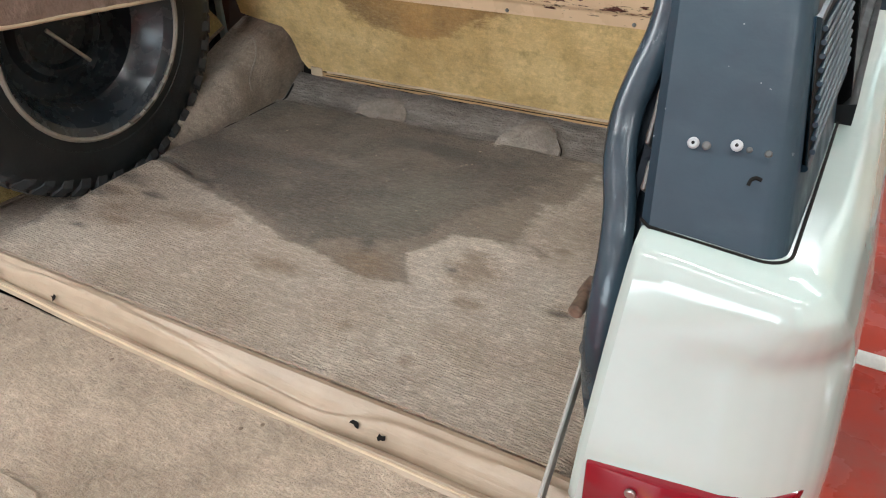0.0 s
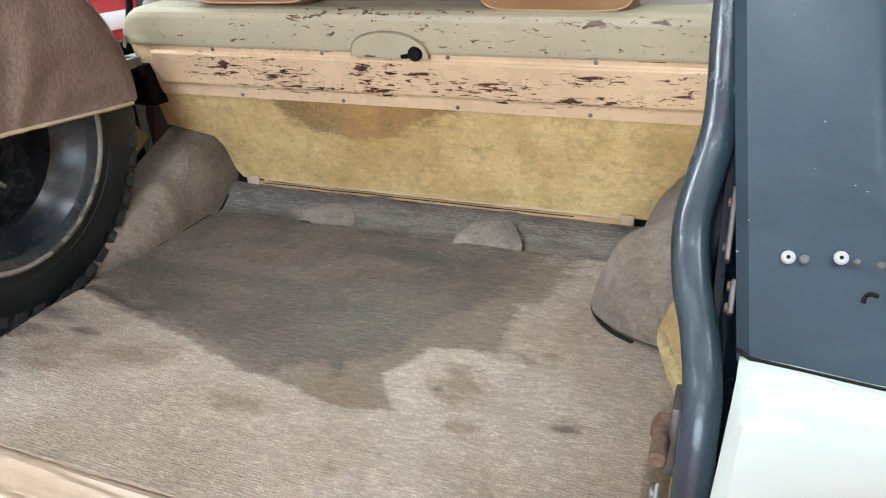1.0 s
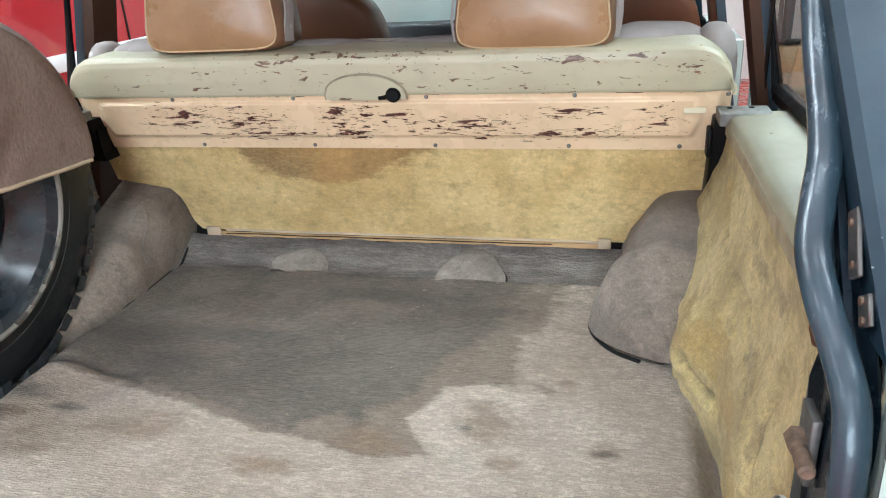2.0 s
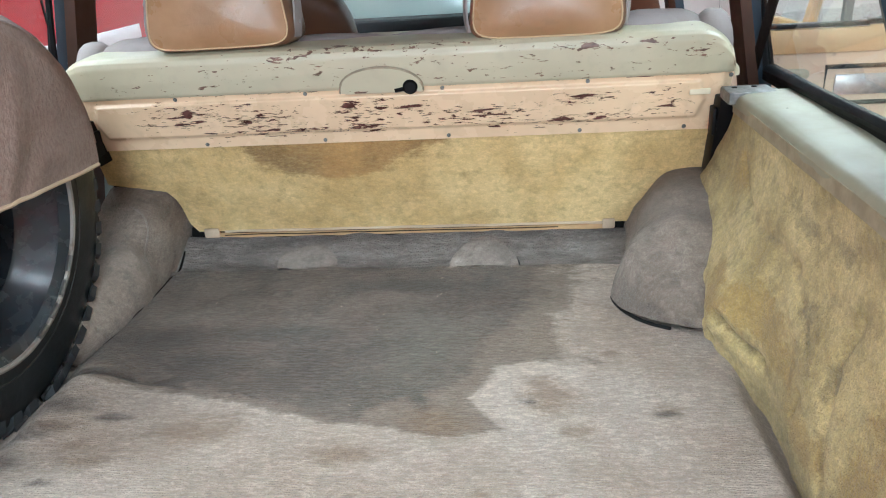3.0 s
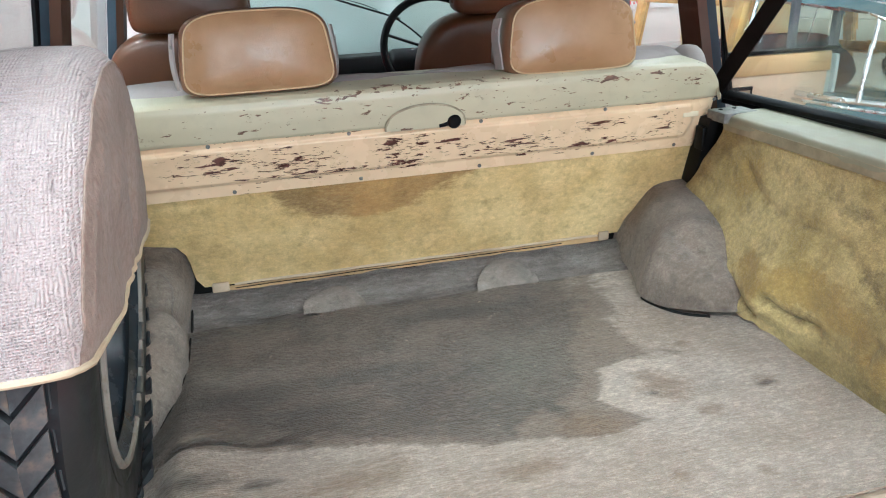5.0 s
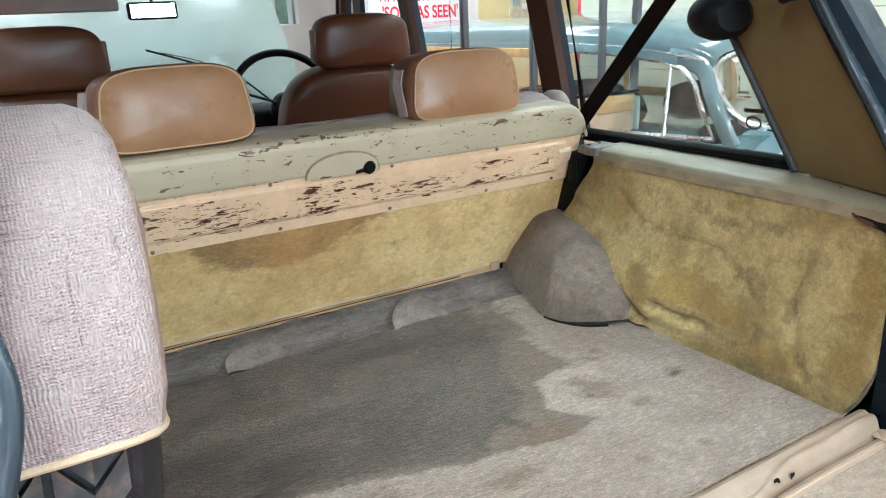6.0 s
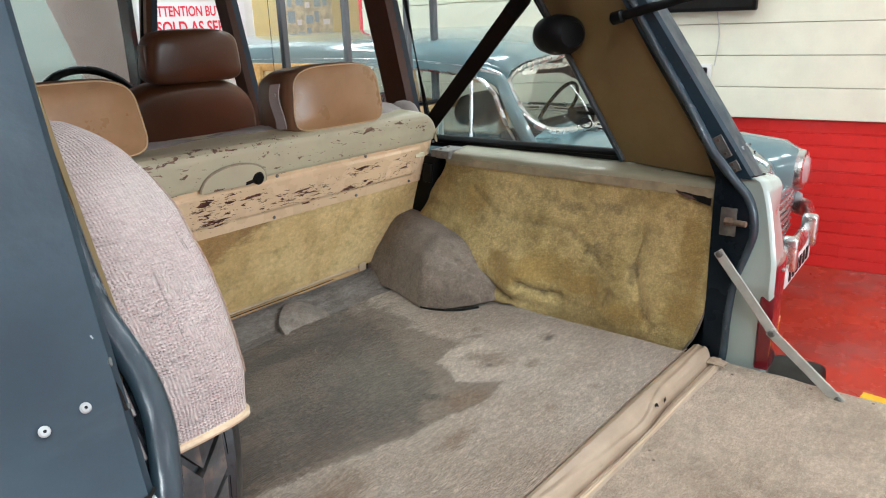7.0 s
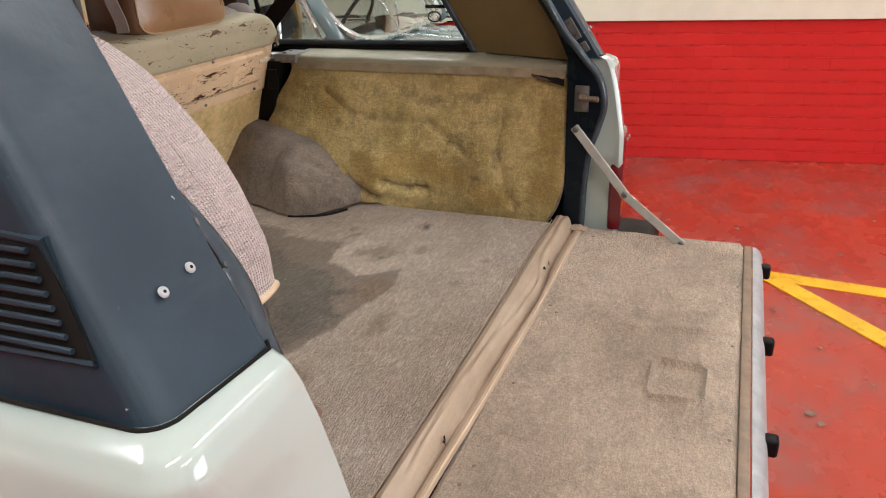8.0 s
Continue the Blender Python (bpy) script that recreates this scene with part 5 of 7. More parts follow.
for s in (1, -1):
    fn_arch = arch(s)
    lining = thing("wheel_arch_lining", s * 0.57, 0.8, F, "taupe carpet moulded over the wheel arch", "carpet lining", "wheel arch linings")
    part("carpet", sheet(fn_arch, 60, 36, 0.010), m_carpet_arch, lining)
    if s > 0:
        hem = [(0.659 - (0.035 + 0.175 * math.sqrt(max(0.0, 1 - max(0.0, 1 - k / 8) ** 2))), 0.586 + 0.15 * k / 8, F + 0.010 + 0.008 * (1 - k / 8) ** 0.5) for k in range(9)]
        part("hem", tube([(0.657, 0.584, F + 0.018)] + hem, 0.005, 8, 4), m_carpet_arch, lining)
        # solid dark tube imitating the shade below the hem
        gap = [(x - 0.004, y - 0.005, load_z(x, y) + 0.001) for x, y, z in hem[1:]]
        part("open_gap", tube(gap, 0.0042, 8, 4), m_near_black, lining, "dark tube standing in for shade under the lining's edge")
    else:
        # solid dark tube imitating the shade where arch meets floor
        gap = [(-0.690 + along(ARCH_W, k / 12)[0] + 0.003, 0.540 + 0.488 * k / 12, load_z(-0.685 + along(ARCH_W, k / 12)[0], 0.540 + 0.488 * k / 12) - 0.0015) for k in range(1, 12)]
        part("open_gap", tube(gap, 0.0028, 8, 4), m_near_black, lining, "dark tube standing in for shade along the arch")
        seam = [fn_arch(0.62 + 0.16 * k / 8, 0.30 + 0.62 * k / 8) for k in range(9)]
        part("seam", tube([(x + 0.001, y, z) for x, y, z in seam], 0.0022, 6, 3), m_carpet_flap, lining, "pale stitched seam")
    settle(lining)


def trim_low(y):
    return F + 0.006 - 0.045 * bump(y, 0.53, 0.42) + 0.062 * bump(y, 0.080, 0.02) ** 2 + 0.165 * min(1.0, max(0.0, (y - 0.606) / 0.26)) ** 0.65


GOLD = [(0.45, 0.87, 0.085, 0.045), (0.57, 0.86, 0.05, 0.04), (0.24, 0.79, 0.06, 0.03), (0.075, 0.97, 0.035, 0.10), (0.08, 0.83, 0.035, 0.05), (0.70, 1.02, 0.05, 0.05), (0.36, 0.835, 0.07, 0.03)]
DULL = [(0.40, 1.03, 0.10, 0.03), (0.28, 1.045, 0.10, 0.03), (0.21, 0.90, 0.02, 0.09), (0.32, 0.94, 0.05, 0.04), (0.60, 1.06, 0.06, 0.02)]
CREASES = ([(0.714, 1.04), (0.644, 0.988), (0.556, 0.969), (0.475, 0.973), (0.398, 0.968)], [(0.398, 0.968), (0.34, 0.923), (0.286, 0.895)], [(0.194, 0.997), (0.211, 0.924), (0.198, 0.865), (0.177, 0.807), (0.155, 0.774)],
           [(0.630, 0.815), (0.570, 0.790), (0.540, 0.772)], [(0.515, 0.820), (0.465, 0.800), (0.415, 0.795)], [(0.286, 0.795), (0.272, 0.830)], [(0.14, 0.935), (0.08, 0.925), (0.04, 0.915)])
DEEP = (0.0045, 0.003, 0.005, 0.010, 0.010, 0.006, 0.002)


def side_trim(s):
    def fn(u, v):
        y = 0.028 + 0.842 * u
        lo = trim_low(y)
        z = lo + (1.118 - 0.016 * bump(y, 0.15, 0.05) - lo) * v
        low = bump(z, 1.08, 0.77)
        y += u ** 3 * (0.035 * bump(z, 1.0, 0.92) - 0.055 * bump(z, 1.0, 1.11))
        y += (1 - u) * (0.026 * bump(z, 0.86, 0.745) - 0.010 * bump(z, 0.95, 1.08))
        x = 0.680 + 0.095 * (s < 0) - 0.072 * low * (0.50 + 0.50 * bump(y, 0.40, 0.56)) - 0.010 * math.exp(-((z - 0.80) / 0.04) ** 2) * bump(y, 0.40, 0.56) + 0.014 * wob(y, z, 0, 4.5, s * 3) * (1 - v * 0.6) + 0.005 * wob(y, z, 0, 14, s) + 0.0018 * wob(y, z, 0, 45, s)
        x -= 0.020 * math.exp(-((y - 0.52) / 0.06) ** 2 - ((z - 0.86) / 0.05) ** 2)
        for line_pts, deep in zip(CREASES, DEEP):
            d = line_gap(line_pts, y, z)
            x += deep * math.exp(-(d / 0.011) ** 2) - 0.45 * deep * math.exp(-((d - 0.024) / 0.014) ** 2)
        return (s * x, y, z)
    return fn


for s in (1, -1):
    trim = thing("side_trim", s * 0.67, 0.42, F, "mustard carpeted side trim, buckled and stained", "trim panel", "side trims")
    fn = side_trim(s)
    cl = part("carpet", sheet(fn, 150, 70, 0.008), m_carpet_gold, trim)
    for n in ("outer", "stain", "grime_shade"):
        cl.data.attributes.new(n, "FLOAT", "POINT")
    soil = {n: cl.data.attributes[n].data for n in ("outer", "stain", "grime_shade")}
    for i, v in enumerate(cl.data.vertices):
        y, z = v.co.y, v.co.z
        soil["outer"][i].value = 0.95 * spots(y, z, GOLD)
        soil["stain"][i].value = 0.62 * spots(y, z, DULL)
        # crease shade put into the colour, stronger where the crease is deeper
        soil["grime_shade"][i].value = max((0.28 + 20 * d) * math.exp(-(line_gap(c, y, z) / 0.010) ** 2) for c, d in zip(CREASES, DEEP))
    edge = [fn(0.0, 1 - k / 6) for k in range(6)] + [fn(k / 24, 0.0) for k in range(25)]
    part("binding", tube([(x - s * 0.001, y, z) for x, y, z in edge], 0.0042, 8, 3), m_carpet_arch, trim, "taupe edge binding")
    settle(trim)
    ledge = thing("side_ledge", s * 0.73, 0.42, 1.12, "cream vinyl covered ledge under the side window", "ledge", "side ledges")
    def top(u, v, s=s):
        y = 0.035 + 0.775 * u
        x, z = along([(0.676, 1.106), (0.674, 1.120), (0.678, 1.129), (0.69, 1.1325), (0.768, 1.136)], v)
        return (s * (x + 0.024 * (s < 0) - 0.006 * bump(y, 0.25, 0.0) + 0.002 * wob(y, z, 0, 12)), y, z + 0.0015 * wob(y, x, 0, 9))
    part("vinyl_top", sheet(top, 60, 16, 0.006), m_ledge, ledge)
    for y in (0.66, 0.18):
        part("stud", disc((s * 0.715, y, 1.136), (0, 0, 1), 0.004, 0.008, 10, 0.002), m_black, ledge)
    # the lining has come away at the rear corner
    bm = sheet(lambda u, v, s=s: (s * (0.670 - 0.012 * math.sin(u * 2.6) + 0.004 * v), 0.052 + 0.072 * u, 1.110 - 0.014 * (1 - u) ** 0.7 - 0.006 * (1 - v) * math.sin(u * 3.1) + 0.003 * wob(u, v, 0, 9)), 16, 4, 0.0015)
    part("torn_lining", bm, m_brown, ledge, "torn hanging brown lining")
    bm = sheet(lambda u, v, s=s: (s * (0.671 - 0.006 * bump(0.035 + 0.775 * u, 0.25, 0.0) + 0.001 * wob(u * 8, v, 0, 3)), 0.037 + 0.771 * u, 1.1015 + 0.022 * v), 40, 3, 0.003)
    part("front_face", bm, m_ledge_face, ledge, "worn olive front face of the ledge")
    part("bracket", box((s * 0.655, 0.790, 1.118), (s * 0.742, 0.858, 1.141), 0.003), m_zinc, ledge, "dull steel seat latch bracket")
    if s > 0:
        # near-black wedge imitating the shadow below the loose lining
        bm = sheet(lambda u, v: (0.664 - 0.004 * v, 0.040 + 0.075 * u, 1.108 - (0.022 * (1 - u) ** 0.8 + 0.002) * v), 16, 4, 0.001)
        part("open_gap", bm, m_near_black, ledge, "dark sheet standing in for shade where the lining has come away")
    for x, y in ((0.675, 0.835), (0.712, 0.838)):
        part("bolt_hole", disc((s * x, y, 1.1415), (0, 0, 1), 0.005, 0.002, 10), m_near_black, ledge)
    settle(ledge)
    # black seat latch upright between the trim and the seat
    latch = thing("seat_latch_post", s * 0.70, 0.83, 0.95, "black seat latch upright beside the rear seat", "seat latch", "seat latches")
    part("post", prism([(0.835, 1.122), (0.893, 1.122), (0.925, 1.02), (0.960, 0.90), (0.895, 0.90), (0.868, 1.02)] if s > 0 else [(0.835, 1.122), (0.893, 1.122), (0.925, 1.02), (0.868, 1.02)], "x", s * 0.652, s * 0.74, 0.004), m_black, latch)
    part("clip", box((s * 0.644, 0.850, 1.045), (s * 0.653, 0.882, 1.10), 0.003), m_black, latch)
    settle(latch)
    # khaki board inside the pillar, belt and reel
    cp = [(s * 0.757, 0.300, 1.145), (s * 0.69, 0.030, 1.142), (s * 0.656, 0.075, 1.25), (s * 0.640, 0.20, 1.45), (s * 0.625, 0.30, 1.60), (s * 0.680, 0.57, 1.64)]
    bm = slab(cp, 0.006)
    ptrim = thing("pillar_trim", s * 0.70, 0.3, 1.14, "khaki trim board inside the rear pillar", "trim panel", "pillar trims")
    part("board", bm, m_khaki, ptrim)
    part("front_edge", tube([(s * 0.757, 0.302, 1.146), (s * 0.718, 0.435, 1.39), (s * 0.680, 0.57, 1.64)], 0.009, 8, 2), m_seal, ptrim)
    settle(ptrim)
    if s < 0:
        continue
    belt = thing("seat_belt", s * 0.70, 0.5, 1.2, "dark brown diagonal seat belt with a black reel", "seat belt", "")
    a, b = Vector((s * 0.752, 0.965, 1.17)), Vector((s * 0.665, 0.49, 1.60))
    d = (b - a).normalized()
    w = Vector((0, 0.5, 0.6)).normalized() * 0.024
    bm = loft([[p - w, p + w, p + w + Vector((-s * 0.002, 0, 0)), p - w + Vector((-s * 0.002, 0, 0))] for p in (a, a.lerp(b, 0.33), a.lerp(b, 0.66), b)])
    part("webbing", bm, m_belt, belt)
    part("slide_buckle", turned(box((-0.006, -0.024, -0.03), (0.006, 0.024, 0.03), 0.004), Matrix.Translation(a.lerp(b, 0.83)) @ pose(0, 0, 0, 45)), m_black, belt)
    reel = lathe([(0.0, -0.045), (0.03, -0.045), (0.045, -0.03), (0.05, 0.0), (0.045, 0.03), (0.03, 0.045), (0.0, 0.045)], pose(s * 0.645, 0.428, 1.455, 0, 0, 70) @ Matrix.Diagonal((1.15, 1.15, 0.95, 1)), 24)
    part("reel", reel, m_black, belt, "round black reel cover")
    settle(belt)

# ---------------------------------------------------------------- rear seat
seat = thing("bench_seat", 0, 0.95, 0.78, "rear bench seat with a scratched metal back over mustard carpet", "car seat")


def seat_line(z):
    """y of the seat's back at height z."""
    return 0.985 - (z - 0.80) * 0.318


def metal(u, v):
    x, z = -0.697 + 1.38 * u, 1.046 + 0.124 * v
    inner = bump(z, 1.070, 1.080) * bump(z, 1.156, 1.148) * bump(0.645 - abs(x + 0.007) - 0.35 * abs(z - 1.113), 0.0, 0.012)
    return (x, seat_line(z) - 0.005 - 0.007 * inner + 0.012 * bump(abs(x + 0.007), 0.665, 0.69), z)


CAP = [(seat_line(1.166) - 0.008, 1.166), (seat_line(1.17) - 0.011, 1.170), (seat_line(1.20) - 0.011, 1.20), (0.842, 1.232), (0.845, 1.243), (0.853, 1.250), (0.866, 1.2535), (0.93, 1.257), (1.02, 1.257)]


def cap(u, v):
    x = -0.699 + 1.384 * u
    k = min(1.0, max(0.0, (abs(x + 0.007) - 0.615) / 0.077))
    drop = 0.078 * (1 - math.sqrt(max(0.0, 1 - k * k)))
    y, z = along(CAP, v)
    return (x, y + 0.014 * k ** 3, z - drop * bump(z, 1.168, 1.245) + 0.0008 * wob(x, y, z, 12))


SPILL = [(-0.36, 1.07), (-0.33, 1.02), (-0.26, 0.975), (-0.13, 0.955), (-0.02, 0.985), (0.06, 1.02), (0.11, 1.04), (0.11, 1.07)]
NOTCH = [(-0.516,), (-0.530,), (-0.533,), (-0.535,), (-0.540,), (-0.556,), (-0.690,), (-0.690,), (-0.690,), (-0.690,), (-0.690,)]


def panel_x(u, v):
    left = along(NOTCH, v)[0]
    return left + (0.680 - left) * u


panel = part("carpet_panel", sheet(lambda u, v: (panel_x(u, v), seat_line(0.816 + 0.234 * v) - 0.002 * wob(u * 3, v, 0, 3), 0.816 + 0.234 * v), 120, 30, 0.006), m_carpet_seat, seat, "mustard carpet panel with a brown stain")
part("bottom_binding", tube([(x / 20, seat_line(0.812) - 0.002 + 0.001 * wob(x, 0, 0, 0.7), 0.8155 + 0.0018 * wob(x, 3, 0, 0.6)) for x in range(-9, 10)], 0.0036, 8, 4), m_edge_pale, panel, "frayed pale binding")
part("lath", sheet(lambda u, v: (-0.485 + 0.95 * u, seat_line(0.80) - 0.008 + 0.0015 * wob(u * 9, v, 0, 2), 0.800 + 0.011 * v + 0.0025 * wob(u * 6, 0, 0, 2.2) * (1 - v)), 90, 4, 0.004), m_edge, panel, "split brown wooden lath")
part("split", tube([(x / 20, seat_line(0.81) - 0.0095, 0.8085 + 0.0014 * wob(x, 6, 0, 0.5)) for x in range(-9, 8)], 0.0011, 6, 4), m_near_black, panel, "dark split along the lath")
for x, w in ((-0.480, 0.020), (0.465, 0.015)):
    part("tag", box((x - w, seat_line(0.81) - 0.012, 0.802), (x + w * 0.9, seat_line(0.82) - 0.003, 0.826), 0.004), m_edge_pale, panel, "pale fabric tag")
stain_at = panel.data.attributes.new("stain", "FLOAT", "POINT")
for i, v in enumerate(panel.data.vertices):
    stain_at.data[i].value = 0.5 + 0.5 * max(-1, min(1, inside_distance(SPILL, v.co.x, v.co.z) / 0.03))
mp = part("metal_panel", sheet(metal, 345, 62, 0.004), m_tan, seat, "scratched tan painted metal panel")
# clusters of knocks and scratches: x, z, half width, half height, strength
WEAR = [(-0.40, 1.120, 0.13, 0.028, 0.88), (-0.28, 1.105, 0.10, 0.030, 0.88), (-0.24, 1.078, 0.18, 0.012, 0.9), (-0.06, 1.118, 0.06, 0.030, 1.0), (-0.06, 1.080, 0.07, 0.014, 1.0), (0.05, 1.120, 0.04, 0.014, 0.95),
        (0.17, 1.100, 0.13, 0.022, 0.95), (0.39, 1.125, 0.07, 0.016, 0.9), (0.42, 1.082, 0.10, 0.014, 0.95), (0.28, 1.075, 0.10, 0.008, 0.9), (0.55, 1.11, 0.05, 0.03, 0.7), (-0.30, 1.166, 0.16, 0.003, 1.0), (0.30, 1.167, 0.35, 0.0025, 0.9)]
GOUGES = [(-0.434, 1.128, 0.012, 0.008), (-0.295, 1.143, 0.004, 0.006), (-0.278, 1.116, 0.016, 0.003), (-0.083, 1.134, 0.014, 0.006), (0.045, 1.124, 0.022, 0.004), (0.388, 1.131, 0.030, 0.0035), (-0.064, 1.090, 0.016, 0.003),
          (0.076, 1.086, 0.012, 0.003), (0.190, 1.109, 0.020, 0.0016), (-0.26, 1.104, 0.012, 0.003), (0.43, 1.083, 0.010, 0.003), (0.62, 1.165, 0.035, 0.0035), (-0.16, 1.164, 0.03, 0.003), (-0.50, 1.150, 0.014, 0.002)]


def knocked(ob, wear, gouges):
    lay_w = ob.data.attributes.new("wear", "FLOAT", "POINT").data
    lay_g = ob.data.attributes.new("gouge", "FLOAT", "POINT").data
    for i, v in enumerate(ob.data.vertices):
        x, z = v.co.x, v.co.z
        lay_w[i].value = max(k * math.exp(-0.5 * (((x - cx) / rx) ** 4 + ((z - cz) / rz) ** 4)) for cx, cz, rx, rz, k in wear)
        lay_g[i].value = max(math.exp(-((x - cx) / rx) ** 2 - ((z - cz) / rz) ** 2) for cx, cz, rx, rz in gouges)


knocked(mp, WEAR, GOUGES)
for x in (-0.451, -0.171, 0.113, 0.402, 0.675):
    screw((x, seat_line(1.161) - 0.007, 1.161), Vector((0, -1, -0.3)).normalized(), 0.0042, m_zinc, mp)
for x in (-0.415, -0.15, 0.117, 0.39, 0.60):
    screw((x, seat_line(1.054) - 0.007, 1.054), Vector((0, -1, -0.3)).normalized(), 0.0042, m_zinc, mp)
top = part("top_panel", sheet(cap, 140, 40, 0.004), m_cream, seat, "worn cream painted top of the seat back")
knocked(top, [(0.02, 1.247, 0.26, 0.006, 0.95), (-0.19, 1.238, 0.06, 0.008, 0.95), (0.45, 1.235, 0.14, 0.012, 0.85), (-0.45, 1.19, 0.20, 0.012, 0.68), (0.25, 1.18, 0.30, 0.006, 0.7), (0.60, 1.21, 0.06, 0.02, 0.8), (0.0, 1.21, 0.6, 0.04, 0.55)],
        [(-0.195, 1.236, 0.022, 0.004), (0.405, 1.232, 0.012, 0.002), (0.50, 1.236, 0.018, 0.003), (0.08, 1.225, 0.008, 0.003), (0.62, 1.205, 0.006, 0.008)])
# release handle: a half-round cream plate, a slot and a black knob
def plate(u, v):
    a = math.pi * u
    x, h = 0.084 * math.cos(a) * v, 0.050 * (math.sin(a) ** 0.8) * v
    z = 1.160 + h
    return (-0.010 + x, seat_line(z) - 0.0135 - 0.002 * (1 - v ** 4), z)
pl = part("handle_plate", sheet(plate, 40, 8, 0.003), m_cream, seat, "half-round cream plate of the seat release")
knocked(pl, [(0.0, 1.162, 0.09, 0.003, 0.9)], [(0.05, 1.163, 0.02, 0.003)])
part("plate_rim", tube([plate(k / 24, 1.0) for k in range(25)], 0.0035, 6, 2), m_cream_dark, pl)
part("plate_foot", tube([(-0.085, seat_line(1.16) - 0.013, 1.160), (0.075, seat_line(1.16) - 0.013, 1.160)], 0.004, 6, 0), m_edge_pale, pl)
kn = part("knob", disc((0.050, seat_line(1.17) - 0.019, 1.169), (0.1, -1, -0.1), 0.0150, 0.012, 24, 0.004), m_black, pl, "black plastic release knob")
part("lever", tube([(0.018, seat_line(1.165) - 0.014, 1.163), (0.034, seat_line(1.166) - 0.015, 1.165), (0.050, seat_line(1.17) - 0.016, 1.169)], 0.006, 8, 4), m_black, kn)
# upholstery seen over the top
def roll(u, v):
    x = -0.67 + 1.34 * u
    a = math.pi * v
    k = min(1.0, max(0.0, (abs(x) - 0.60) / 0.07))
    lobes = 0.008 * abs(math.sin(x * 9.5)) + 0.004 * wob(x, a, 0, 4)
    up = 0.020 + 0.016 * bump(abs(x), 0.44, 0.52) * (1 - k)
    return (x, 0.975 - 0.055 * math.cos(a), 1.236 - 0.05 * k ** 3 + (up + lobes) * math.sin(a))
part("upholstery", sheet(roll, 110, 14, 0.004), m_fabric, seat, "grey ribbed fabric upholstery")
for s in (1, -1):
    for cx, cy, cz, rx, ry, rz in ((0.655, 0.955, 1.195, 0.042, 0.060, 0.082), (0.525, 0.955, 1.243, 0.085, 0.045, 0.030)):
        rings = []
        for k in range(13):
            t = math.pi * k / 12
            rings.append([(s * (cx + rx * max(0.01, math.sin(t)) ** 0.7 * math.cos(2 * math.pi * q / 28)), cy + ry * max(0.01, math.sin(t)) ** 0.7 * math.sin(2 * math.pi * q / 28), cz - rz * math.cos(t)) for q in range(28)])
        part("bolster", loft(rings), m_fabric, seat, "plump ribbed fabric bolster", 60)
part("paint_patch", box((0.600, seat_line(1.13) - 0.0135, 1.124), (0.640, seat_line(1.13) - 0.010, 1.136), 0.001, 1), m_cream_dab, mp, "dab of pale cream paint")
# added black sheet imitating the shaded gap between panel and arch
part("panel_backing", sheet(lambda u, v: (-0.688 + 0.26 * u, seat_line(0.79 + 0.2 * v) + 0.014, 0.79 + 0.2 * v), 4, 4, 0.003), m_near_black, seat, "black sheet standing in for the shaded gap behind the carpet panel")
part("cushion", box((-0.68, 0.995, 0.72), (0.68, 1.10, 1.23), 0.04, 3), m_fabric, seat)
# added black box; keeps the gap below the panel as dark as shade
part("seat_gap_shade", box((-0.68, 0.99, 0.69), (0.68, 1.0, 0.822)), m_near_black, seat, "black box standing in for the shaded gap under the seat")
part("seat_base", box((-0.68, 1.02, 0.70), (0.68, 1.50, 0.86), 0.04, 3), m_fabric, seat)

def headrest_shells(w, h, d, m):
    return headrest_pad(w, h, d, m, True)


def headrest_pad(w, h, d, m, split=False):
    """A plump cushion: wider below the middle, domed faces."""
    def fn(u, v):
        a = 2 * math.pi * u
        ca, sa = math.cos(a), math.sin(a)
        e = 0.42 + 0.12 * max(0.0, sa)
        x = w * math.copysign(abs(ca) ** e, ca)
        z = h * math.copysign(abs(sa) ** e, sa)
        x *= 1 - 0.07 * (z / h)
        z += 0.07 * h * max(0.0, -sa) * math.cos(ca * math.pi / 2)
        return x, z
    rings = []
    n = 56
    for t, k in ((-1.0, 0.0), (-1.0, 0.2), (-1.0, 0.4), (-0.998, 0.6), (-0.985, 0.80), (-0.93, 0.92), (-0.80, 0.985), (-0.5, 1.0), (0.0, 1.0), (0.5, 0.985), (0.85, 0.90), (1.0, 0.7), (1.0, 0.35), (1.0, 0.0)):
        ring = []
        for i in range(n):
            x, z = fn(i / n, 0)
            ring.append(m @ Vector((x * max(k, 0.002), t * d - 0.016 * (1 - k * k) * (1 if t < 0 else -1), z * max(k, 0.002))))
        rings.append(ring)
    if split:
        return loft(rings[:6], caps=False), loft(rings[5:]), [m @ Vector((fn(i / n, 0)[0] * 0.93, -0.93 * d, fn(i / n, 0)[1] * 0.925)) for i in range(n)]
    return loft(rings), [m @ Vector((fn(i / n, 0)[0] * 0.955, -0.905 * d, fn(i / n, 0)[1] * 0.945)) for i in range(n)]


